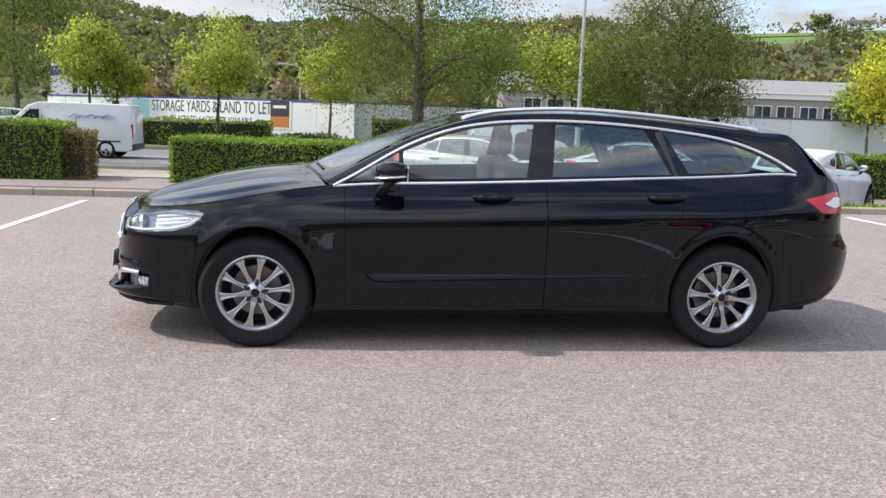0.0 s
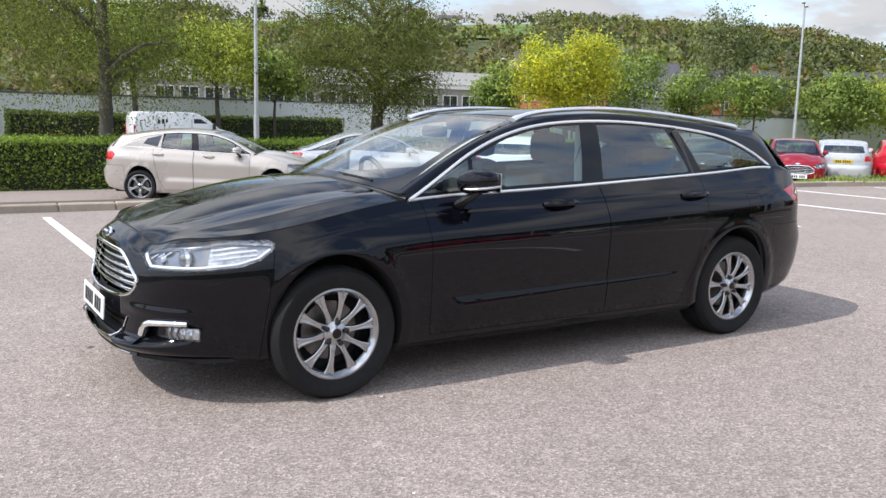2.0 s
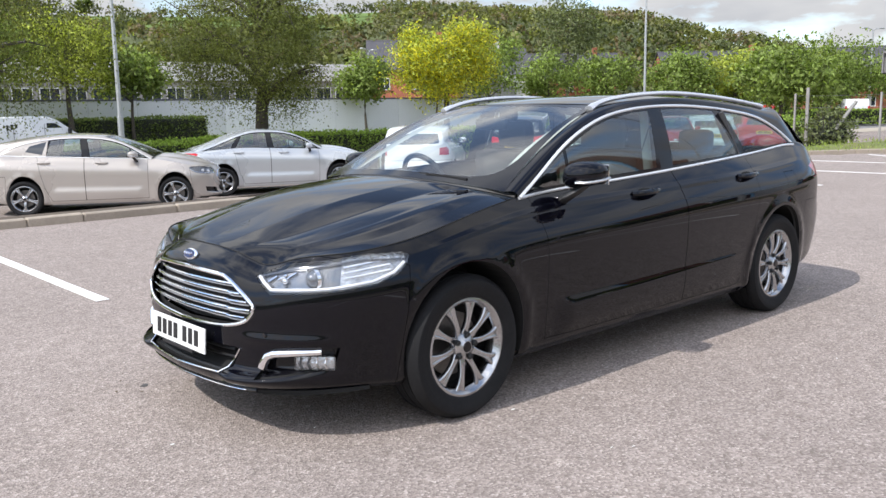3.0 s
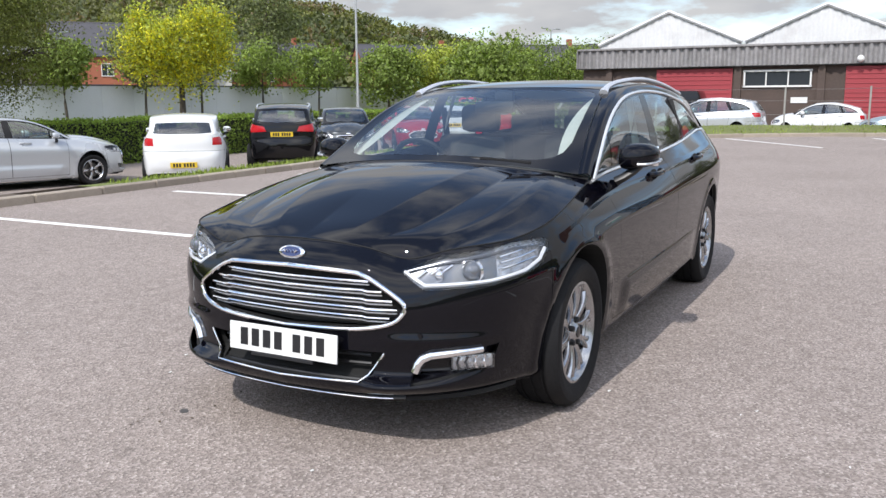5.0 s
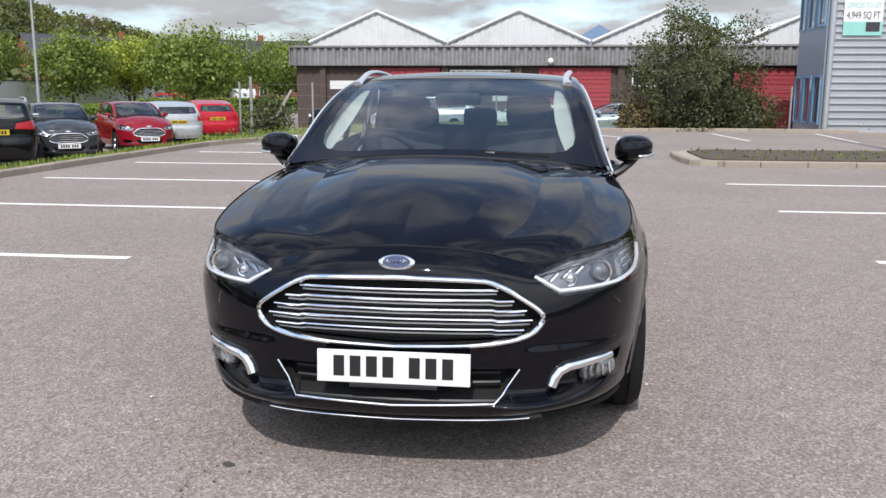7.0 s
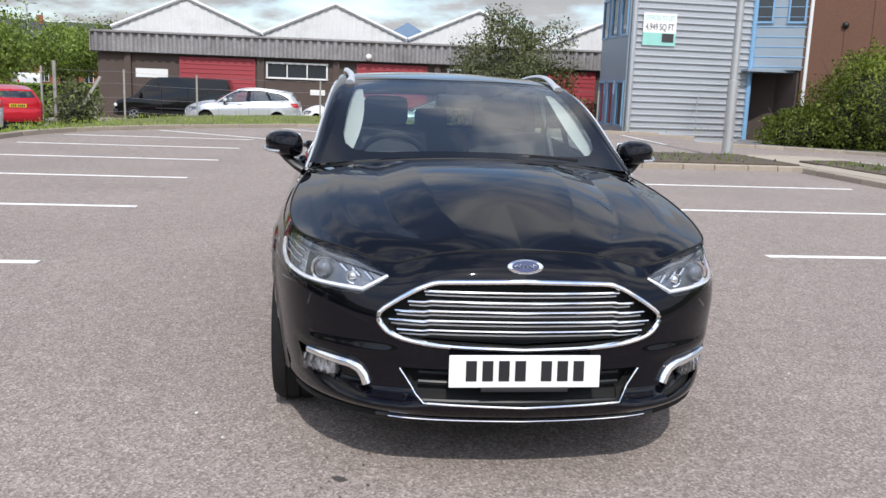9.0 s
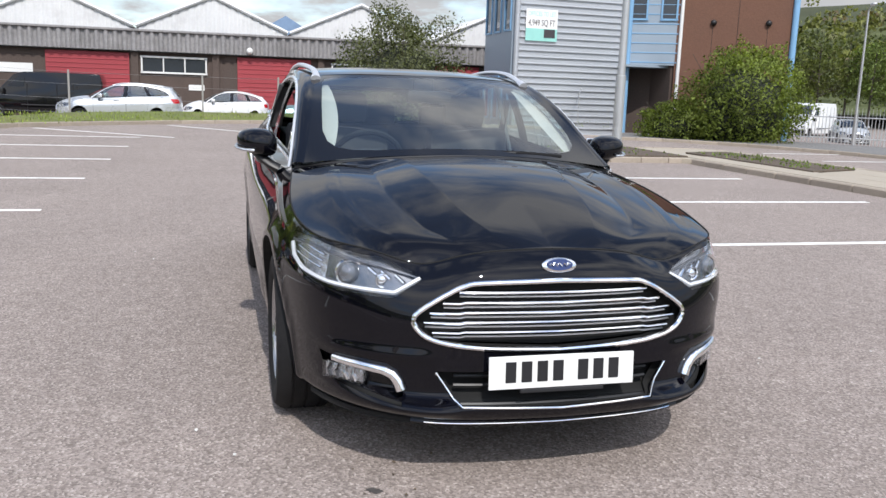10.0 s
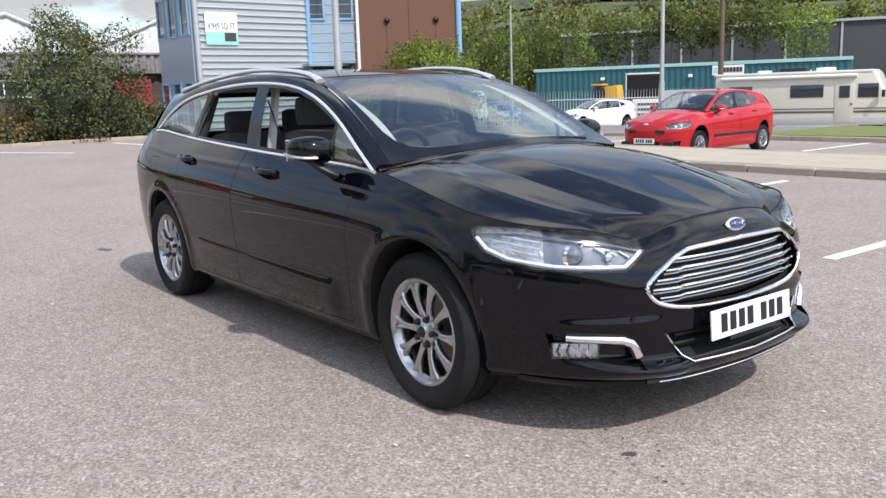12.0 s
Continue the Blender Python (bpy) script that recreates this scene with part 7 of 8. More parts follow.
def van(label, x, y, z, heading, paint, L, W, H, logo):
    """Panel van: one bodyshell with bonnet and slanted screen, windows, doors, wheels, lamps."""
    t = thing("van", label, "van", pose(x, y, z, 0, 0, heading + 180), "vans")
    f, r = -L / 2, L / 2
    out = [(f, 0.30), (f + 0.02, 0.72), (f + 0.12, 0.92), (f + 0.85, 1.12), (f + 1.55, H - 0.14), (f + 1.9, H - 0.02), (f + 2.6, H), (r - 0.12, H - 0.02), (r - 0.02, H - 0.30), (r, 0.9), (r, 0.32), (r - 0.1, 0.26), (f + 0.1, 0.26)]
    bm = bm_prism(out, -W / 2, W / 2, "xz")
    for v in bm.verts:
        if v.co.z > 1.1:
            v.co.y *= 1 - 0.13 * (v.co.z - 1.1) / (H - 1.1)
        if v.co.x < f + 0.3:
            v.co.y *= 0.90
    bmesh.ops.bevel(bm, geom=list(bm.edges), offset=0.07, segments=3, profile=0.6, affect="EDGES", clamp_overlap=True)
    body = part("body", bm, paint, t, "", True)
    for s in (1, -1):
        y0 = s * (W / 2 - 0.035)
        k = 0.055
        part("side_window", bm_prism([(f + 1.05, 1.12), (f + 1.95, 1.12), (f + 1.95, H - 0.28), (f + 1.65, H - 0.28)], y0 - s * k * 0.2, y0 - s * k * 0.2 + s * 0.02, "xz"), DARKPANE, t)
        for xa in (f + 2.05, f + 3.2):
            part("door_seam", bm_box(0.015, 0.012, 1.1, 0, (xa, s * (W / 2 + 0.002), 0.95)), TRIM, t)
        part("side_rail", bm_box(L - 2.2, 0.03, 0.05, 0.01, (0.7, s * (W / 2), 0.62)), TRIM, t)
        part("tail_lamp", bm_box(0.05, 0.14, 0.5, 0.02, (r - 0.015, s * (W / 2 - 0.10), 1.0)), RED_LENS, t)
        part("head_lamp", bm_box(0.36, 0.22, 0.17, 0.05, (f + 0.16, s * (W / 2 - 0.20), 0.76), rot=Matrix.Rotation(radians(-25), 4, "Y")), WHITE_LENS, t)
        part("door_mirror", bm_box(0.12, 0.20, 0.22, 0.04, (f + 1.12, s * (W / 2 + 0.10), 1.2)), TRIM, t, "", True)
        if logo == "swirl":
            for q in range(5):
                part("logo_stroke", bm_tube([(0.6 + 0.28 * q - 0.2, s * (W / 2 - 0.005), 1.42), (0.6 + 0.28 * q, s * (W / 2 - 0.008), 1.56 - 0.05 * (q % 2)), (0.6 + 0.28 * q + 0.25, s * (W / 2 - 0.005), 1.46)], 0.03, 6, 0.3), STRIPE, t)
        else:
            for q in range(3):
                part("logo_stroke", bm_box(0.09, 0.012, 0.18 + 0.05 * (q > 0), 0, (r - 1.0 - 0.16 * q, s * (W / 2 - 0.055), 1.38)), TRIM, t)
    part("windscreen", bm_prism([(f + 0.94, 1.15), (f + 1.54, H - 0.20), (f + 1.56, H - 0.20), (f + 0.97, 1.13)], -W / 2 + 0.2, W / 2 - 0.2, "xz"), DARKPANE, t, m=pose(-0.035, 0, 0.03))
    part("bumper", bm_box(0.2, W - 0.06, 0.26, 0.06, (f + 0.06, 0, 0.42)), TRIM, t, "", True)
    part("bumper", bm_box(0.16, W - 0.06, 0.24, 0.05, (r - 0.03, 0, 0.42)), TRIM, t, "", True)
    w0 = make_wheel(t, 0.32, 0.20, 0.2, (ALLOY, 5))
    w0.matrix_basis = pose(f + 0.85, W / 2 - 0.10, 0.32)
    for xx, yy, ro in ((r - 0.9, W / 2 - 0.10, 0), (f + 0.85, -W / 2 + 0.10, 180), (r - 0.9, -W / 2 + 0.10, 180)):
        clone_part(w0, t, pose(xx, yy, 0.32, 0, 11, ro))
    return t


van("white panel van with blue swirls on its side", -10.9, 27.0, -0.41, 180, WHITE, 5.1, 1.9, 1.95, "swirl")
van("white small van with dark lettering bars", 7.1, 33.2, -0.41, 0, WHITE, 4.4, 1.8, 1.80, "bars")
van("white small van parked by the houses", 66, 25.5, -0.2, 30, WHITE, 4.4, 1.8, 1.80, "bars")

# ---------------------------------------------------------------- east: bank, shed, parked cars, great bush
BROWN_BRICK = stuff("dark_brown_brick", (0.085, 0.062, 0.052), rough=0.9, vary=0.3, scale=1.0, fine=14, bump=0.01, bump_scale=14)
RED_DOOR = stuff("red_roller_door", (0.33, 0.045, 0.055), rough=0.55, vary=0.12, scale=0.7)
FASCIA = stuff("weathered_ribbed_fascia", (0.26, 0.25, 0.25), rough=0.8, vary=0.3, scale=0.8, fine=8, stain=(0.6, 0.6, (0.10, 0.095, 0.09)))
ROOF_W = stuff("white_roof_sheet", (0.70, 0.70, 0.695), rough=0.55, vary=0.08, scale=0.5, fine=10, stain=(0.9, 0.5, (0.45, 0.43, 0.42)))
shed = thing("industrial_shed", "low brown brick shed with ribbed grey fascia and white gables", "building", pose(38.3, 0, -0.5))
part("wall", bm_box(0.3, 30.0, 3.3, 0.02, (0.15, -2.6, 1.65)), BROWN_BRICK, shed)
part("wall", bm_box(16.0, 0.3, 3.3, 0.02, (8.3, 12.25, 1.65)), BROWN_BRICK, shed)
prof = []
n = 150
bm = bmesh.new()
y0, y1 = 12.6, -17.4
vs = []
for i in range(n * 2 + 1):
    y = y0 + (y1 - y0) * i / (n * 2)
    d = 0.11 if (i // 2) % 2 else 0.0
    vs.append((bm.verts.new((-0.30 - d, y, 3.15)), bm.verts.new((-0.30 - d, y, 4.06))))
for a, b in zip(vs, vs[1:]):
    bm.faces.new((a[0], b[0], b[1], a[1]))
part("fascia", bm, FASCIA, shed, "weathered ribbed metal fascia")
part("fascia", bm_box(10, 0.06, 0.9, 0, (4.6, 12.62, 3.6)), FASCIA, shed)
part("soffit", bm_box(0.6, 30.0, 0.05, 0, (0.0, -2.4, 3.14)), TRIM, shed)
part("gutter", bm_box(0.16, 30.0, 0.10, 0.02, (-0.38, -2.4, 4.08)), FASCIA, shed)
for k in range(4):
    yc = 8.62 - 7.42 * k
    bm = bmesh.new()
    for side in (1, -1):
        prev = None
        for i in range(25):
            q = i / 24
            yy, zz = yc + side * 3.62 * q, 5.95 - 1.55 * q
            d = 0.035 * (i % 2)
            a, b = bm.verts.new((2.2, yy, zz + d)), bm.verts.new((22, yy, zz + d))
            if prev:
                bm.faces.new((prev[0], prev[1], b, a) if side < 0 else (a, b, prev[1], prev[0]))
            prev = (a, b)
    gb = part("roof", bm, ROOF_W, shed, "white ribbed gable roof")
    bm = bmesh.new()
    prev = None
    for i in range(73):
        q = -1 + 2 * i / 72
        yy, zz = yc + 3.62 * q, 5.95 - 1.55 * abs(q)
        d = 0.03 * ((i // 2) % 2)
        a, b = bm.verts.new((2.15 - d, yy, 3.9)), bm.verts.new((2.15 - d, yy, zz))
        if prev:
            bm.faces.new((prev[0], a, b, prev[1]))
        prev = (a, b)
    part("gable", bm, ROOF_W, shed, "white ribbed gable end")
    part("barge_board", bm_tube([(2.08, yc - 3.66, 4.42), (2.08, yc, 6.00), (2.08, yc + 3.66, 4.42)], 0.10, 6), ROOF_W, shed, "white barge board")
for ya, yb in ((8.6, 5.0), (0.1, -3.4), (-8.6, -12.0)):
    dr = part("roller_door", bm_box(0.10, abs(ya - yb), 3.05, 0.01, (-0.04, (ya + yb) / 2, 1.52)), RED_DOOR, shed, "dull red roller door")
    for i in range(14):
        part("door_slat", bm_box(0.03, abs(ya - yb) - 0.1, 0.03, 0.01, (-0.10, (ya + yb) / 2, 0.2 + i * 0.21)), RED_DOOR, dr)
for yc in (3.0, -5.9, -14.5):
    w = window_unit(shed, pose(-0.06, yc, 2.55, 0, 0, -90), 2.9, 0.72, 2)
for yc in (4.75, 1.1, -3.9, -8.1, 11.0):
    part("pilaster", bm_box(0.24, 0.32, 3.2, 0.01, (-0.05, yc, 1.6)), BROWN_BRICK, shed)
part("wall_lamp", bm_blob(0.16, (-0.45, -0.47, 3.35)), FRAME_W, shed, "", True)
part("notice", bm_box(0.02, 0.72, 0.26, 0, (-0.03, 2.0, 1.55)), FRAME_W, shed, "small white notice")
part("notice", bm_box(0.02, 1.5, 0.42, 0, (-0.03, 9.9, 2.2)), FRAME_W, shed, "small white notice")
part("flue", bm_tube([(6, -14.3, 4), (6, -14.3, 6.2)], 0.12, 8), TRIM, shed)
bl = thing("blue_roof", "blue gabled roof far behind the shed", "building", pose(62, -4.0, -0.5))
part("roof", bm_prism([(-2.4, 5.5), (2.4, 5.5), (0, 6.9)], 0, 10, "yz"), stuff("blue_roof_sheet", (0.16, 0.24, 0.36), rough=0.5, vary=0.15), bl)
part("wall", bm_box(10, 4.4, 5.5, 0, (5, 0, 2.75)), CLAD_GREY, bl)

JEEP = reshape(-2.3, -1.35, 1.35, 2.3, 1.86, [0, 0.28, 0.38, 1.08, 1.68], 0.0)
BUBBLE = reshape(-1.78, -1.15, 1.15, 1.78, 1.63, [0, 0.19, 0.32, 0.97, 1.49], 0.16, 0.5)
ELOT = -0.48
parked("off_road_car", "silver off-road car parked side-on by the shed", 29.9, 4.6, 90, SILVER, warp=JEEP, wheelbase=(-1.35, 1.35), track=0.80, tyre=0.36, rim=0.23, rails=True, z=ELOT, plate_rear=False, rear_lamp=[(1.98, 1.0), (2.1, 0.86), (2.42, 0.86), (2.42, 0.98), (2.2, 1.0)])
parked("small_car", "rounded white small car parked by the shed", 32.6, 0.7, 90, WHITE, warp=BUBBLE, wheelbase=(-1.15, 1.15), track=0.70, tyre=0.295, rim=0.19, z=ELOT, plate_rear=False)
parked("saloon_car", "pale blue saloon parked by the shed", 30.6, -3.0, 92, PALE_BLUE, warp=SALOON, wheelbase=(-1.32, 1.32), track=0.76, tyre=0.315, rim=0.20, z=ELOT, plate_rear=False)
van("black panel van parked against the shed", 35.6, 8.3, ELOT, 90, DEEP_BLACK, 5.0, 1.9, 2.0, "bars")

bush("bush", "great loose bush with small grey green leaves", 28.6, -5.8, 2.35, 2.2, 4.5, LEAF_SCRUB, 19000, 0.085, 71, wild=0.6)
bush("bush", "low leafy scrub at the foot of the great bush", 28.4, -7.6, 1.3, 1.2, 1.9, LEAF_SCRUB, 4200, 0.09, 72, wild=0.5)
bush("bush", "low leafy scrub at the foot of the great bush", 28.6, -4.0, 1.2, 1.0, 1.5, LEAF_RUST, 2000, 0.11, 73, wild=0.5)
bush("bush", "scrub with white flowers by the fence posts", 27.2, 10.2, 1.1, 0.8, 1.7, LEAF_GREY, 1800, 0.11, 74, wild=0.6)
bush("bush", "clipped round shrub by the fence posts", 31.0, 13.5, 1.6, 1.2, 1.3, LEAF_HEDGE, 2000, 0.12, 75)
tree("street_tree", "round leafy tree behind the fence", 44, 20.5, 5.4, 2.4, 1.2, 0.14, LEAF_MID, 5000, 0.20, 76)

# posts and wire along the bank
POST = stuff("old_concrete_post", (0.30, 0.29, 0.27), rough=0.95, vary=0.25, scale=4, fine=40, bump=0.005)
WIRE = stuff("fence_wire", (0.30, 0.30, 0.30), rough=0.5, metal=0.6, vary=0.2)


def wire_fence(pts, h, label, mesh_step=0.0):
    f = thing("fence", label, "fence", pose(0, 0, 0), "fences")
    for x, y, z in pts:
        part("post", bm_box(0.065, 0.065, h, 0.010, (x, y, z + h / 2)), POST, f)
    for a, b in zip(pts, pts[1:]):
        for q in (0.25, 0.5, 0.75, 0.96):
            part("wire", bm_tube([(a[0], a[1], a[2] + h * q), ((a[0] + b[0]) / 2, (a[1] + b[1]) / 2, (a[2] + b[2]) / 2 + h * q - 0.02), (b[0], b[1], b[2] + h * q)], 0.004, 4), WIRE, f)
    return f


wire_fence([(26.2, 11.0, -0.3), (27.6, 8.6, -0.3), (28.6, 6.2, -0.4), (29.0, 1.6, -0.4), (29.0, -1.2, -0.4), (29.4, -9.6, -0.4)], 2.0, "old concrete posts with slack wire")
f = thing("brace_post", "leaning concrete brace posts", "fence", pose(26.6, 10.2, -0.3))
part("post", bm_tube([(0, 0, 0), (0.9, -0.8, 1.7)], 0.06, 6), POST, f)
part("post", bm_tube([(-0.3, 0.4, 0), (-0.3, 0.4, 2.2)], 0.06, 6), POST, f)

# ---------------------------------------------------------------- south-east: clad office, brick block
CLAD_SILVER = stuff("silver_cladding", (0.47, 0.49, 0.52), rough=0.42, metal=0.35, vary=0.07, scale=0.5, fine=9)
CLAD_BLUE = stuff("blue_grey_cladding", (0.30, 0.36, 0.42), rough=0.5, metal=0.2, vary=0.1, scale=0.6)
BLUE_TRIM = stuff("sky_blue_trim", (0.20, 0.38, 0.58), rough=0.4, vary=0.1)
RUST_BRICK = stuff("rust_brown_brick", (0.150, 0.074, 0.048), rough=0.9, vary=0.2, scale=0.6, fine=16, bump=0.008, bump_scale=16, stain=(0.4, 0.4, (0.15, 0.07, 0.05)))
office = thing("office_block", "silver clad office with blue trims beside a brown brick block", "building", pose(0, 0, -0.5))
HB = 6.6


def wall_between(name, a, b, z0, z1, mat, parent, thick=0.3, label=""):
    ln = math.dist(a, b)
    return part(name, bm_box(ln, thick, z1 - z0, 0.01), mat, parent, label, m=pose((a[0] + b[0]) / 2, (a[1] + b[1]) / 2, (z0 + z1) / 2, 0, 0, math.degrees(math.atan2(b[1] - a[1], b[0] - a[0]))))


CA, CB, CC, CD, CE = (29.6, -10.9), (29.9, -16.1), (28.9, -17.9), (26.6, -21.8), (33.6, -11.0)
sw = wall_between("wall", CA, CB, 0, HB, CLAD_SILVER, office)
ln = math.dist(CA, CB)
rib = None
for i in range(26):
    z = 0.15 + i * 0.265
    if rib is None:
        rib = part("cladding_rib", bm_box(ln, 0.11, 0.05, 0.012), CLAD_SILVER, sw)
        o = rib
    else:
        o = new("cladding_rib", rib.data)
        o.parent = sw
    o.location = (0, -0.165, z - HB / 2)
wall_between("wall", CE, CA, 0, HB, CLAD_BLUE, office)
for q in (0.15, 0.5, 0.85):
    p = (CE[0] + (CA[0] - CE[0]) * q, CE[1] + (CA[1] - CE[1]) * q)
    window_unit(office, pose(p[0], p[1] + 0.16, 5.2, 0, 0, 180), 0.8, 1.6, 0, BLUE_TRIM)
    window_unit(office, pose(p[0], p[1] + 0.16, 1.6, 0, 0, 180), 0.8, 1.8, 0, BLUE_TRIM)
for p in (CA, CB):
    part("corner_trim", bm_tube([(p[0] - 0.18, p[1], 0), (p[0] - 0.18, p[1], HB)], 0.11, 10), BLUE_TRIM if p == CB else CLAD_SILVER, office, "", True)
wall_between("wall", CB, CC, 3.2, HB, CLAD_BLUE, office)
for i in range(9):
    o = wall_between("cladding_rib", (CB[0] - 0.16, CB[1]), (CC[0] - 0.16, CC[1]), 3.3 + i * 0.4, 3.34 + i * 0.4, BLUE_TRIM, office, 0.06)
for q in (0.18, 0.78):
    p = (CB[0] + (CC[0] - CB[0]) * q - 0.2, CB[1] + (CC[1] - CB[1]) * q)
    window_unit(office, pose(p[0], p[1], 5.6, 0, 0, math.degrees(math.atan2(CC[1] - CB[1], CC[0] - CB[0]))), 0.62, 1.0, 0, BLUE_TRIM)
wall_between("recess_wall", (CB[0] + 1.6, CB[1]), (CC[0] + 1.6, CC[1]), 0, 3.2, BROWN_BRICK, office)
wall_between("recess_wall", CC, (CC[0] + 1.75, CC[1] + 0.1), 0, 3.2, BROWN_BRICK, office)
part("recess_ceiling", bm_box(2.2, 2.6, 0.1, 0, (30.2, -17.0, 3.15)), CLAD_BLUE, office)
wall_between("wall", CC, CD, 0, HB + 2.0, RUST_BRICK, office)
wall_between("wall", CD, (CD[0] + 9, CD[1] - 1.2), 0, HB + 2.0, RUST_BRICK, office)
part("downpipe", bm_tube([(CC[0] - 0.25, CC[1] - 0.05, 0), (CC[0] - 0.25, CC[1] - 0.05, HB + 1.2)], 0.075, 10), FRAME_W, office, "white downpipe", True)
part("downpipe", bm_tube([(CD[0] - 0.22, CD[1] - 0.02, 0), (CD[0] - 0.22, CD[1] - 0.02, HB + 1.4)], 0.13, 10), BLUE_TRIM, office, "blue corner pipe", True)
part("roof", bm_prism([CA, CB, CC, CD, (35.6, -23), (33.6, -11.1)], HB - 0.15, HB + 0.08, "xy"), CLAD_BLUE, office)
part("roof_edge", bm_tube([(CE[0], CE[1] + 0.2, HB + 0.1), (CA[0] - 0.2, CA[1] + 0.2, HB + 0.1), (CB[0] - 0.2, CB[1], HB + 0.1)], 0.10, 6), BLUE_TRIM, office)
for y, z in ((0.3, 5.0), (0.78, 5.0), (0.52, 6.6)):
    p = (CC[0] + (CD[0] - CC[0]) * y - 0.22, CC[1] + (CD[1] - CC[1]) * y)
    part("wall_lamp", bm_blob(0.13, (p[0], p[1], z)), FRAME_W if z > 6 else TRIM, office, "", True)
    part("cable", bm_tube([(p[0] + 0.05, p[1], z), (p[0] + 0.05, p[1], 2.0)], 0.012, 4), TRIM, office)
part("handrail", bm_tube([(28.9, -13.6, 0.0), (28.9, -13.6, 1.9), (29.4, -13.9, 2.1)], 0.022, 6), GALV, office)
# letting board on the cladding
bp = (CA[0] + (CB[0] - CA[0]) * 0.205 - 0.22, CA[1] + (CB[1] - CA[1]) * 0.205)
board = part("letting_board", bm_box(1.42, 0.03, 1.28, 0, (0, 0, 0)), HOARD_W, office, "white and mint letting board", m=pose(bp[0], bp[1], 4.62, 0, 0, math.degrees(math.atan2(CB[1] - CA[1], CB[0] - CA[0]))))
MINT = stuff("board_mint", (0.30, 0.62, 0.56), rough=0.5, vary=0.1)
part("board_panel", bm_box(1.42, 0.012, 0.50, 0, (0, -0.02, -0.39)), MINT, board)
part("board_panel", bm_box(0.5, 0.012, 0.34, 0, (0.36, -0.032, -0.33)), SIGN_INK, board)
words("lettering", "OFFICES TO LET", 0.26, MINT, board, pose(0, -0.02, 0.44, 90, 0, 0), 0.66)
words("lettering", "4,949 SQ FT", 0.36, SIGN_INK, board, pose(0, -0.02, 0.08, 90, 0, 0), 0.66)

bush("bush", "dense leafy green bush against the brick block", 24.6, -18.6, 3.0, 2.2, 3.8, LEAF_SHRUB, 17000, 0.090, 81, rot=-50, wild=0.35)
bush("bush", "dense leafy green bush against the brick block", 25.4, -16.2, 1.6, 1.3, 1.7, LEAF_SHRUB, 6000, 0.085, 82, wild=0.35)
lamp_column(14.9, -8.6, 8.0, (1,), 200, z=0.10, r=0.10)

# ---------------------------------------------------------------- south: red hatchback, motorhome, teal depot, yard
ALMERA = reshape(-2.1, -1.27, 1.27, 2.1, 1.70, [0, 0.19, 0.32, 0.95, 1.44], 0.04, 1.3)
FLAT_RED = car_paint("red_paint", (0.40, 0.014, 0.022))
red_car = parked("hatchback_car", "red five-door hatchback with white plate, parked nose to the island", 7.66, -13.61, 93, FLAT_RED, warp=ALMERA, hatch=True, wheelbase=(-1.27, 1.27), track=0.72, tyre=0.30, rim=0.19, spokes=14, z=-0.245, plate_rear=False, grille=False, front_face="plain")
for y in (0.838, -0.838):
    part("rubbing_strip", bm_box(1.75, 0.035, 0.055, 0.012, (0.12, y, 0.47)), TRIM, red_car, "black door strip")
part("bumper_slot", bm_box(0.05, 1.30, 0.10, 0.03, (-1.99, 0, 0.34)), TRIM, red_car, "black slot across the front bumper", True)
for y in (0.26, -0.26):
    part("grille_slot", bm_box(0.05, 0.40, 0.07, 0.025, (-2.02, y, 0.60)), TRIM, red_car, "black grille opening", True)

CREAM = stuff("cream_coachwork", (0.58, 0.55, 0.47), rough=0.35, vary=0.06, scale=0.6, coat=0.3)
rv = thing("motorhome", "large cream motorhome with dark stripes", "motorhome", pose(15.6, -32.3, -0.82, 0, 0, 18) @ Matrix.Diagonal((1, 1, 0.89, 1)))
bm = bm_prism([(-3.6, 0.42), (-3.75, 1.0), (-3.55, 1.25), (-2.9, 2.0), (-2.6, 2.75), (3.7, 2.75), (3.75, 0.55), (3.5, 0.42)], -1.15, 1.15, "xz", 0.10)
part("body", bm, CREAM, rv, "", True)
part("roof_edge", bm_box(6.3, 2.34, 0.10, 0.04, (0.6, 0, 2.74)), CREAM, rv, "", True)
for s in (1, -1):
    for xa, xb, za, zb in ((-0.75, 0.55, 1.62, 2.20), (2.1, 3.1, 1.62, 2.20), (-2.80, -2.05, 1.58, 2.20)):
        part("window", bm_box(xb - xa, 0.03, zb - za, 0.05, ((xa + xb) / 2, s * 1.155, (za + zb) / 2)), DARKPANE, rv, "", True)
    dr = part("door", bm_box(0.72, 0.03, 1.75, 0.02, (-1.55, s * 1.157, 1.35)), CREAM, rv, "", True)
    part("door_window", bm_box(0.4, 0.02, 0.55, 0.04, (-1.55, s * 1.178, 1.85)), DARKPANE, dr)
    for z, h in ((0.95, 0.09), (1.10, 0.04)):
        part("stripe", bm_box(7.1, 0.012, h, 0, (0.0, s * 1.158, z)), stuff("stripe_brown", (0.10, 0.085, 0.07), rough=0.5, vary=0.1), rv)
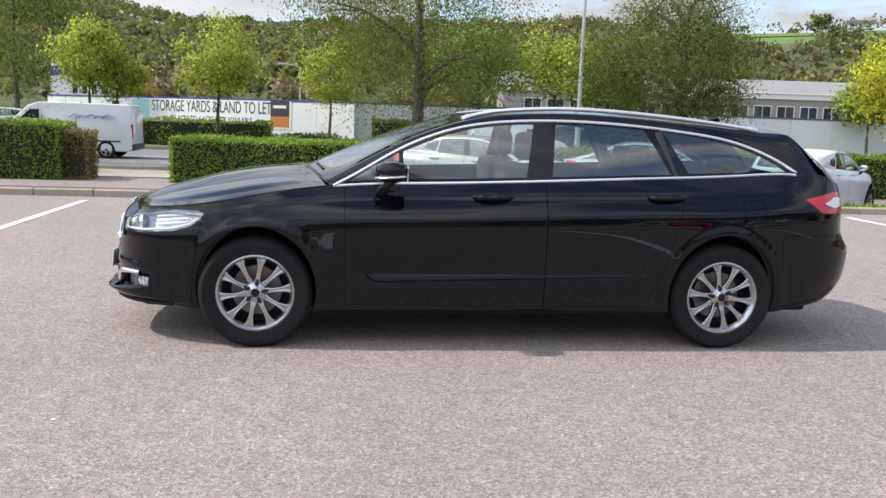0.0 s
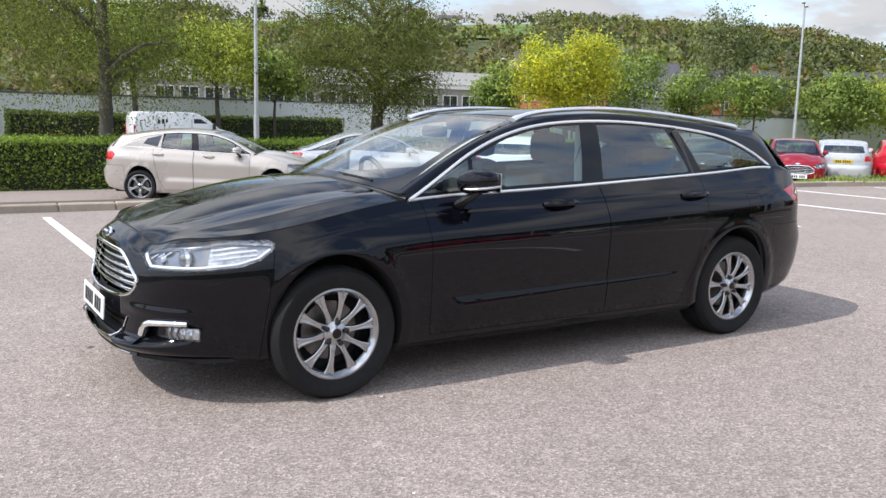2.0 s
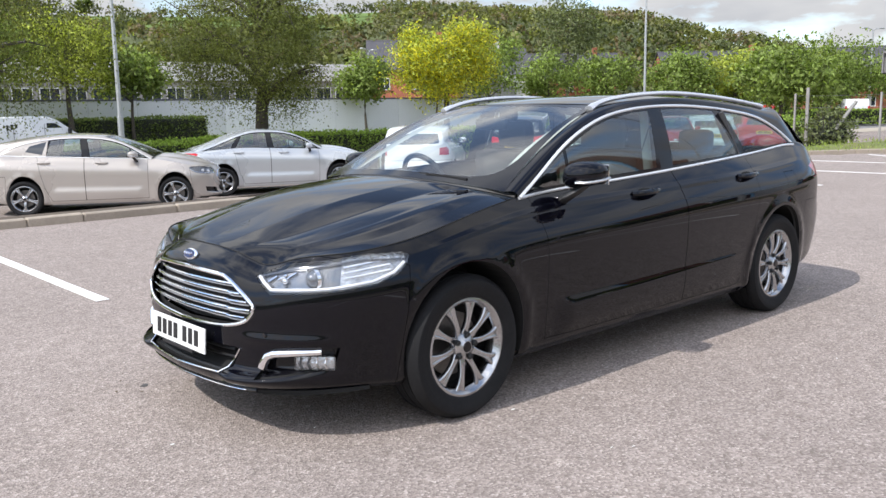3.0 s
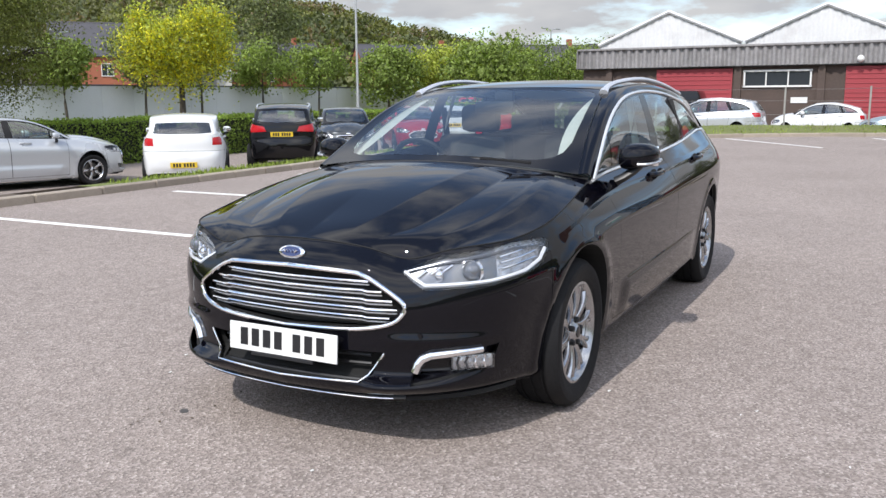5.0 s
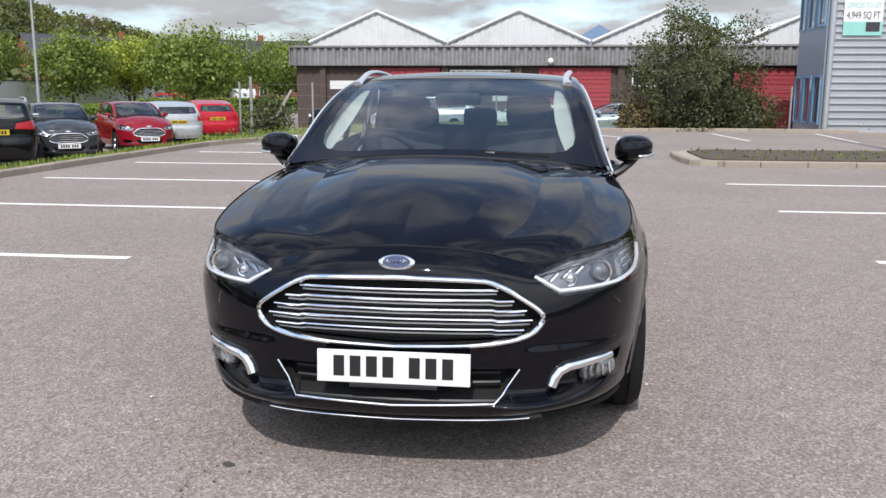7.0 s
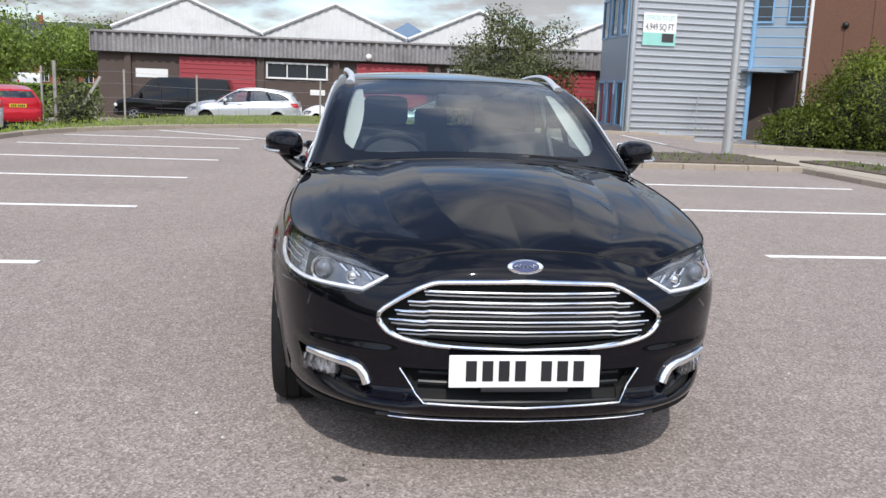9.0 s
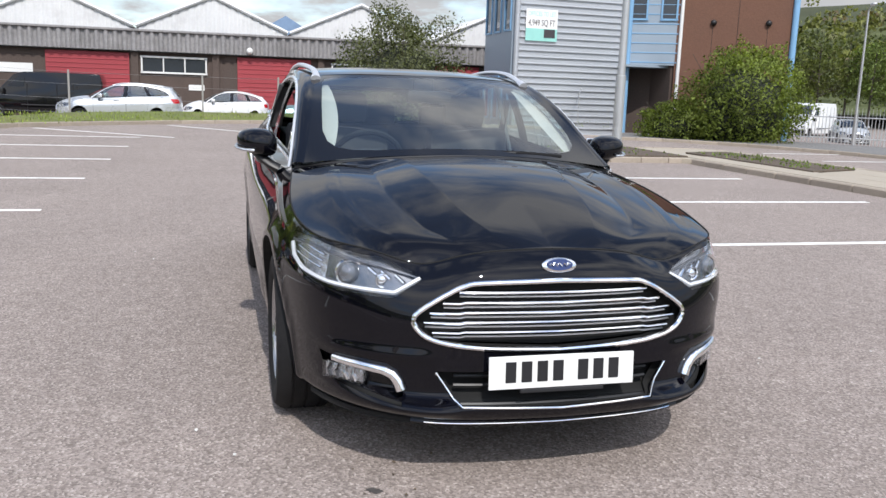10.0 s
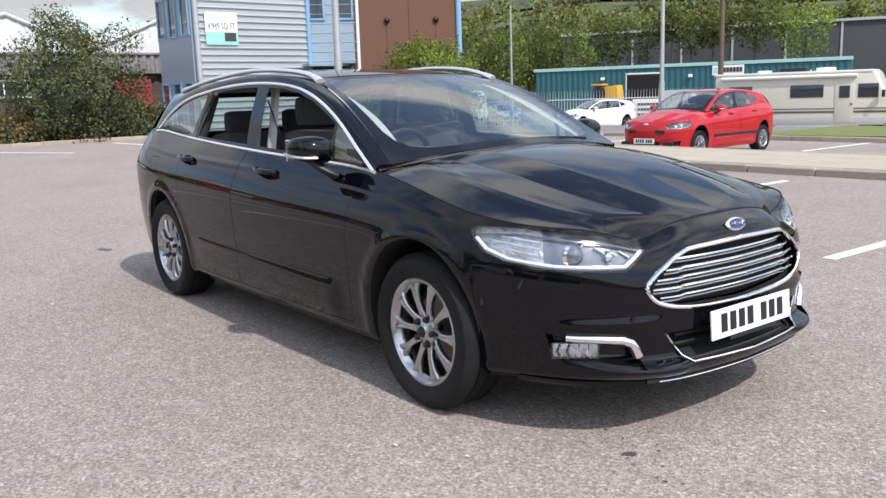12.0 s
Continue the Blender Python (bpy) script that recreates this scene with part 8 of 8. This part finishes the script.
for s in (1, -1):
    part("awning", bm_tube([(-2.0, s * 1.20, 2.58), (3.4, s * 1.20, 2.58)], 0.085, 10), FRAME_W, rv, "rolled white awning", True)
    part("skirt", bm_box(6.6, 0.05, 0.34, 0.02, (0.2, s * 1.135, 0.52)), CLAD_GREY, rv, "grey lower skirt", True)
    part("side_mirror", bm_box(0.12, 0.18, 0.32, 0.04, (-3.0, s * 1.32, 1.75)), TRIM, rv, "", True)
    part("door_handle", bm_box(0.10, 0.04, 0.05, 0.01, (-1.82, s * 1.18, 1.3)), TRIM, rv)
part("roof_skin", bm_box(6.2, 2.2, 0.05, 0.02, (0.6, 0, 2.80)), FRAME_W, rv, "white roof skin", True)
part("roof_vent", bm_box(0.7, 0.6, 0.22, 0.06, (-0.6, 0, 2.88)), FRAME_W, rv, "", True)
part("roof_vent", bm_box(0.5, 0.5, 0.16, 0.05, (1.9, 0, 2.86)), FRAME_W, rv, "", True)
part("roof_box", bm_box(1.1, 0.8, 0.25, 0.08, (0.6, 0.2, 2.9)), TRIM, rv, "", True)
part("windscreen", bm_box(0.04, 1.9, 0.75, 0.03, (-3.05, 0, 1.72), rot=None), DARKPANE, rv, "", True, m=pose(-0.14, 0, 0.0))
w0 = make_wheel(rv, 0.36, 0.20, 0.2, (ALLOY, 5))
w0.matrix_basis = pose(-2.5, 1.02, 0.36)
for xx, yy, ro in ((2.0, 1.02, 0), (-2.5, -1.02, 180), (2.0, -1.02, 180)):
    clone_part(w0, rv, pose(xx, yy, 0.36, 0, 9, ro))
bike = thing("bicycle_rack", "dark bicycles hung behind the motorhome", "bicycle", pose(19.9, -31.0, 0.1, 0, 0, 108))
for yy in (0.0, 0.25):
    for xx in (-0.5, 0.5):
        part("bicycle_wheel", bm_lathe([(0.32 + 0.02 * math.cos(a), 0.02 * math.sin(a)) for a in np.linspace(0, 6.28, 7)[:-1]], 20, "y", (xx, yy, 0.35), closed=True), TRIM, bike)
    part("bicycle_frame", bm_tube([(-0.5, yy, 0.35), (-0.15, yy, 0.8), (0.35, yy, 0.8), (0.5, yy, 0.35), (0.0, yy, 0.35), (-0.15, yy, 0.8)], 0.02, 6), TRIM, bike)
part("rack_frame", bm_box(1.2, 0.3, 0.05, 0.01, (0, 0.1, 0.02)), TRIM, bike)

TEAL = stuff("teal_cladding", (0.017, 0.098, 0.118), rough=0.5, vary=0.12, scale=0.3, fine=8)
depot = thing("depot", "long teal clad depot with a pale roof edge", "building", pose(50.8, -70.2, -1.1, 0, 0, 205.6))
part("wall", bm_box(31, 8, 4.3, 0.03, (0, 4.2, 2.15)), TEAL, depot)
part("roof_edge", bm_box(31.4, 0.3, 0.32, 0.02, (0, -0.1, 4.4)), stuff("pale_teal_edge", (0.32, 0.52, 0.52), rough=0.5, vary=0.1), depot)
part("roof", bm_prism([(8.2, 4.4), (-0.1, 4.4), (4, 4.6)], -15.5, 15.5, "yz"), CLAD_GREY, depot)
DX = -3.75
# no opening here: a black slab paints the unlit inside of the doorway
rec = part("doorway", bm_box(3.4, 0.10, 3.4, 0, (DX, -0.16, 1.9)), VOID, depot, "doorway with its dark inside painted as a black slab")
for s in (-1.75, 1.75):
    part("door_frame", bm_box(0.16, 0.16, 3.6, 0, (DX + s, -0.1, 1.9)), FRAME_W, rec)
part("door_frame", bm_box(3.66, 0.16, 0.16, 0, (DX, -0.1, 3.7)), FRAME_W, rec)
bm = bmesh.new()
prev = None
for i in range(207):
    x = -15.45 + i * 0.15
    d = 0.05 if (i // 2) % 2 else 0.0
    a, b = bm.verts.new((x, -0.14 - 0.0 + d * 0 + (-0.06 if (i // 2) % 2 else 0.0) * -1, 0)), bm.verts.new((x, -0.14 + (0.06 if (i // 2) % 2 else 0.0), 4.25))
    if prev:
        bm.faces.new((prev[0], a, b, prev[1]))
    prev = (a, b)
part("cladding", bm, TEAL, depot)
sg = part("name_board", bm_box(3.0, 0.06, 0.95, 0.02, (4.6, -0.20, 3.72)), HOARD_W, depot, "white name board with dark bars")
for i in range(7):
    part("letter_bar", bm_box(0.26, 0.02, 0.45, 0, (3.95 + i * 0.31, -0.26, 3.75)), SIGN_INK, sg)
part("letter_bar", bm_box(0.4, 0.02, 0.5, 0, (3.45, -0.26, 3.75)), SIGN_BLUE, sg)
for x in (1, 12, -8):
    part("wall_lamp", bm_box(0.4, 0.3, 0.3, 0.04, (x, -0.30, 3.3)), FRAME_W, depot)

# palisade fence in front of the yard
pal = thing("palisade_fence", "grey steel palisade fence with pointed pales", "fence", pose(0, 0, -0.85), "fences")
A_, B_ = (37.0, -27.5), (26.5, -40.0)
ln = math.dist(A_, B_)
pale = None
for i in range(int(ln / 0.17)):
    q = i * 0.17 / ln
    if pale is None:
        b = bm_box(0.07, 0.02, 1.9, 0, (0, 0, 0.95))
        for v in b.verts:
            if v.co.z > 1.8:
                v.co.x *= 0.15
                v.co.z += 0.1
        pale = part("pale", b, GALV, pal)
        o = pale
    else:
        o = new("pale", pale.data)
        o.parent = pal
    o.matrix_basis = pose(A_[0] + (B_[0] - A_[0]) * q, A_[1] + (B_[1] - A_[1]) * q, 0, 0, 0, math.degrees(math.atan2(B_[1] - A_[1], B_[0] - A_[0])))
for z in (0.4, 1.5):
    part("rail", bm_tube([(*A_, z), (*B_, z)], 0.03, 4), GALV, pal)

yard = -0.95
parked("hatchback_car", "white hatchback standing in the yard", 24.7, -28.95, 74, WHITE, warp=FIESTA, hatch=True, wheelbase=(-1.24, 1.24), track=0.73, tyre=0.305, rim=0.20, z=-0.72, plate_rear=False)
parked("hatchback_car", "pale silver car behind the palisade fence", 36.5, -33.5, 150, SILVER, warp=FIESTA, hatch=True, wheelbase=(-1.24, 1.24), track=0.73, tyre=0.305, rim=0.20, z=yard, plate_rear=False)
van("white van standing in the yard", 30.0, -44, yard, 160, WHITE, 5.1, 1.9, 1.95, "bars")
van("white van standing in the yard", 46.0, -38, yard, 120, WHITE, 5.1, 1.9, 2.3, "bars")
DIG = stuff("machine_yellow", (0.60, 0.33, 0.025), rough=0.45, vary=0.2, scale=2)
mc = thing("site_dumper", "yellow site machine with black tyres", "machine", pose(33.1, -38.9, yard, 0, 0, 20) @ Matrix.Diagonal((0.7, 0.7, 0.95, 1)))
part("body", bm_box(1.9, 1.5, 0.9, 0.10, (0, 0, 1.1)), DIG, mc, "", True)
part("hopper", bm_prism([(-1.7, 1.3), (-0.7, 0.9), (-0.3, 2.4), (-1.5, 2.5)], -0.7, 0.7, "xz", 0.05), DIG, mc, "", True)
part("cab", bm_box(0.9, 1.2, 1.0, 0.08, (0.4, 0, 2.0)), DARKPANE, mc, "", True)
part("cab_roof", bm_box(1.1, 1.3, 0.12, 0.04, (0.4, 0, 2.55)), DIG, mc, "", True)
for x in (-0.8, 0.8):
    for y in (-0.8, 0.8):
        part("tyre", bm_lathe([(0.15, -0.15), (0.45, -0.16), (0.5, -0.1), (0.5, 0.1), (0.45, 0.16), (0.15, 0.15)], 20, "y", (x, y, 0.5)), RUBBER, mc, "", True)
bn = thing("site_banner", "white banner board with dark bars", "sign", pose(29.2, -38.5, yard, 0, 0, 35))
part("board", bm_box(1.9, 0.05, 1.2, 0.01, (0, 0, 0.9)), HOARD_W, bn)
for z in (1.2, 0.9, 0.6):
    part("letter_bar", bm_box(1.4, 0.02, 0.14, 0, (0, 0.04, z)), SIGN_INK, bn)
lamp_column(31.5, -29.6, 6.6, (1,), 150, r=0.07)
lamp_column(15.8, -22.6, 9.0, (1,), 60, r=0.08)
lamp_column(8.0, -33.0, 10.0, (1,), 60, r=0.08)
pp = thing("telegraph_pole", "brown wooden telegraph pole", "pole", pose(21.9, -35.0, -0.85))
part("pole", bm_tube([(0, 0, 0), (0, 0, 9)], 0.13, 10, taper=[0.15, 0.10]), stuff("pole_wood", (0.12, 0.09, 0.065), rough=0.9, vary=0.3), pp, "", True)
gw = thing("warehouse", "dark grey warehouse behind the trees", "building", pose(60, -89, 0, 0, 0, 208.8))
part("wall", bm_box(54, 14, 8.0, 0.05, (8, 7, 4.0)), stuff("dark_warehouse_wall", (0.060, 0.063, 0.068), rough=0.7, vary=0.15, scale=0.2), gw)
part("fascia", bm_box(54.4, 0.4, 0.3, 0.02, (8, -0.1, 8.1)), CLAD_GREY, gw)
part("roof", bm_prism([(14.2, 8.2), (-0.1, 8.2), (7, 8.7)], -19, 35, "yz"), CLAD_GREY, gw)
for i in range(9):
    part("wall_rib", bm_box(0.25, 0.12, 7.9, 0.02, (-16 + i * 6, -0.06, 3.95)), CLAD_GREY, gw)
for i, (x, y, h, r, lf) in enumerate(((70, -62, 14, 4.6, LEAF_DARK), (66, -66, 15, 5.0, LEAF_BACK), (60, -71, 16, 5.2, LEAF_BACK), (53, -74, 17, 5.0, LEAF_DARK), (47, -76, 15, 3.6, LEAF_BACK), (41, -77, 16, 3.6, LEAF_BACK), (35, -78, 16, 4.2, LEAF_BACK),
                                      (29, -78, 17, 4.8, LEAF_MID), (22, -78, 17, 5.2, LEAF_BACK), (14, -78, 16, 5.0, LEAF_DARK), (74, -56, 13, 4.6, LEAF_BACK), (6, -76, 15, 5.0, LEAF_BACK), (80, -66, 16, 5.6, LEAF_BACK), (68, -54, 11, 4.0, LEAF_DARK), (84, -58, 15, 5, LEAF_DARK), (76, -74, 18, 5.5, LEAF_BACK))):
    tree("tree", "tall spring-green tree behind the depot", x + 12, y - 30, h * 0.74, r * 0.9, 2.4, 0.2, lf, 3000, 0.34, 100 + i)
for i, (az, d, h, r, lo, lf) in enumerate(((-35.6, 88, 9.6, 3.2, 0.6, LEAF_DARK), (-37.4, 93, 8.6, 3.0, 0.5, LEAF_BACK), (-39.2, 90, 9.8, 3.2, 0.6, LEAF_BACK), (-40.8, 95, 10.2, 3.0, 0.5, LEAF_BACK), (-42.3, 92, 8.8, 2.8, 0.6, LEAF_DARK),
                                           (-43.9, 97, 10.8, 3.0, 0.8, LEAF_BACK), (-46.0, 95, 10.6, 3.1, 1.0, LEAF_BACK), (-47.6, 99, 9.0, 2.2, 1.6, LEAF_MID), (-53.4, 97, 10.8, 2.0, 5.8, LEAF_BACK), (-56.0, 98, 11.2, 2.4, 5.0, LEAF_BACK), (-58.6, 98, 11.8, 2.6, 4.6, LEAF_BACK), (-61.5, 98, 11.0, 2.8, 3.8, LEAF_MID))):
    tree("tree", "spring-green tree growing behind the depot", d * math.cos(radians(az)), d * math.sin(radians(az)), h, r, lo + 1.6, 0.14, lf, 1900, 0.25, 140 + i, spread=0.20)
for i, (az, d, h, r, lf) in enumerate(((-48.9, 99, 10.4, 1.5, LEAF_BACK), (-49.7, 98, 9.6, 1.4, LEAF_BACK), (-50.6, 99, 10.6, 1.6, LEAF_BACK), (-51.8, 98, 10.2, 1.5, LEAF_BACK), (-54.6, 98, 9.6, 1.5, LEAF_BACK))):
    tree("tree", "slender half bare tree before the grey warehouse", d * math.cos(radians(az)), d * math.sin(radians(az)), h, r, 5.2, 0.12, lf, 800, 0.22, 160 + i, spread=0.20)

# ---------------------------------------------------------------- hills all round, with woods and fields
# the western arc is out of view, added for the car to reflect
SKYLINE = line((-180, 3.5), (-120, 4.5), (-80, 6.2), (-65, 5.7), (-55, 5.8), (-47, 6.05), (-42, 5.95), (-37, 5.65), (-30, 4.9), (-15, 2.5), (0, 1.2), (18, 1.2), (23, 1.8), (26, 2.8), (29, 3.6), (32, 4.2), (35, 5.2), (40, 5.5), (45, 5.9), (51, 6.3), (62, 5.9), (69, 5.9), (75, 6.0), (82, 5.7), (90, 5.4), (95, 5.2), (100, 5.1), (104, 5.9), (110, 7.4), (120, 8.2), (140, 6.0), (180, 3.5))
WOOD_FLOOR = stuff("wooded_hillside", (0.105, 0.120, 0.055), rough=1.0, vary=0.5, scale=0.02, fine=0.25, spec=0.1)
PASTURE = stuff("hill_pasture", (0.135, 0.195, 0.058), rough=1.0, vary=0.3, scale=0.015, fine=0.12, spec=0.1)


def hill_height(r, az):
    top = 430 * math.tan(radians(float(SKYLINE(az)))) + 1.4
    q = float(ease(105, 440, r))
    bump = 5.0 * noise.noise(Vector((r * 0.012 * math.cos(radians(az)), r * 0.012 * math.sin(radians(az)), 3.0))) * float(ease(120, 200, r)) * (1 - 0.8 * float(ease(330, 430, r)))
    q2 = 0.55 * (r - 105) / 335 + 0.45 * q if r > 105 else 0
    return 0.2 + max(0.0, top * q2 + bump * min(1, q2 * 3)) * (1.0 if r < 445 else max(0.2, 1 - (r - 445) / 500))


RS = [100, 112, 125, 140, 160, 180, 205, 230, 260, 290, 320, 350, 380, 405, 425, 445, 520, 700]
AZ = list(np.arange(-180, 180, 3.0))
V, F = [], []
for r in RS:
    for a in AZ:
        V.append((r * math.cos(radians(a)), r * math.sin(radians(a)), hill_height(r, a)))
na = len(AZ)
for i in range(len(RS) - 1):
    for j in range(na):
        k = (j + 1) % na
        F.append((i * na + j, (i + 1) * na + j, (i + 1) * na + k, i * na + k))
tagged(mk("hillside", V, F, WOOD_FLOOR, smooth=True), "wooded hillside round the valley", "hill", kind="structure")


def in_field(r, a):
    return (52 < a < 72 and 300 < r < 428) or (74 < a < 96 and 395 < r < 430) or (60 < a < 66 and 250 < r < 300) or (-72 < a < -34 and 275 < r < 450)


def field(a0, a1, r0, r1, label, mat=PASTURE):
    V, F = [], []
    aa, rr = np.linspace(a0, a1, 14), np.linspace(r0, r1, 9)
    for r in rr:
        for a in aa:
            V.append((r * math.cos(radians(a)), r * math.sin(radians(a)), hill_height(r, a) + 0.7))
    n = len(aa)
    F = [(i * n + j, (i + 1) * n + j, (i + 1) * n + j + 1, i * n + j + 1) for i in range(len(rr) - 1) for j in range(n - 1)]
    tagged(mk("pasture", V, F, mat, smooth=True), label, "field", kind="structure")


field(52, 72, 310, 366, "green pasture on the hill")
field(52, 72, 370, 426, "green pasture on the hill")
field(74, 96, 396, 430, "green pasture near the hilltop")
MOOR = stuff("hill_moor", (0.068, 0.078, 0.044), rough=1.0, vary=0.45, scale=0.012, fine=0.10, spec=0.1, stain=(0.02, 0.5, (0.095, 0.080, 0.055)))
field(-72, -34, 285, 450, "brown green moor on the hilltop", MOOR)
mast = thing("radio_mast", "thin mast on the moor skyline", "mast", pose(436 * math.cos(radians(-45.4)), 436 * math.sin(radians(-45.4)), hill_height(436, -45.4) - 0.5))
part("pole", bm_tube([(0, 0, 0), (0, 0, 9)], 0.35, 6), TRIM, mast)
rw = np.random.RandomState(77)
# far leaf colours are greyed: some distance haze is put into them
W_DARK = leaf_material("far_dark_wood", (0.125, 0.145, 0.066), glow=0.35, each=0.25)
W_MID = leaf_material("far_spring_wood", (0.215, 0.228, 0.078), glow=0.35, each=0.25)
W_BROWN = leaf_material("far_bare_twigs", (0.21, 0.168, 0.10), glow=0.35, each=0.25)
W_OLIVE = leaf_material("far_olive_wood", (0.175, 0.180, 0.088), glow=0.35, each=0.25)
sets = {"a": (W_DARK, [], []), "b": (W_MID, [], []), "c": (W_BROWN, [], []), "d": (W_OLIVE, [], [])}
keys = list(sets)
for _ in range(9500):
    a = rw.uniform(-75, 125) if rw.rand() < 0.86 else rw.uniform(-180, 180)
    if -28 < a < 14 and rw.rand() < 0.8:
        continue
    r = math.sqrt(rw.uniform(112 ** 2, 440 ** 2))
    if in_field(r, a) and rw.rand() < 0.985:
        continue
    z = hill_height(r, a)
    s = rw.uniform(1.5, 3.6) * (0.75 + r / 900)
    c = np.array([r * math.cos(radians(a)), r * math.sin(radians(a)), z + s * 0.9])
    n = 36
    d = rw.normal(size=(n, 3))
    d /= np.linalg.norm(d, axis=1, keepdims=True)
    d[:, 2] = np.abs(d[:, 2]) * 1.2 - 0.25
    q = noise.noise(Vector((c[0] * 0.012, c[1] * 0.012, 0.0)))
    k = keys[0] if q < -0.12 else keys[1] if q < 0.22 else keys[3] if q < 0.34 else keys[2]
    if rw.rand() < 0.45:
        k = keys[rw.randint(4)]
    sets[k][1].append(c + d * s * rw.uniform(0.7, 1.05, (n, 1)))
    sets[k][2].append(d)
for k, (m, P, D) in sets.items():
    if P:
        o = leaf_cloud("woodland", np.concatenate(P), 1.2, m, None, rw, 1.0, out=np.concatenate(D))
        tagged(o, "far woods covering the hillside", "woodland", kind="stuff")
# lone trees and farm buildings on the skyline
for i, a in enumerate((92, 90.6, 88.4, 86.5, 84.2, 70.2, 60.0, 96.5, 99)):
    r = 432
    t = tree("tree", "lone tree on the skyline", r * math.cos(radians(a)), r * math.sin(radians(a)), rw.uniform(7, 11), rw.uniform(3, 5), 2.5, 0.3, LEAF_DARK, 800, 1.0, 150 + i, limbs=6, clumps=16)
    t.location.z = hill_height(r, a)
for a, w in ((94.2, 9), (57.8, 11), (95.6, 6)):
    house(425 * math.cos(radians(a)), 425 * math.sin(radians(a)), a - 90, w, 5, 2.2, 3.8, RENDER, "white farmhouse on the hilltop", hill_height(425, a) + 1.5, 3)
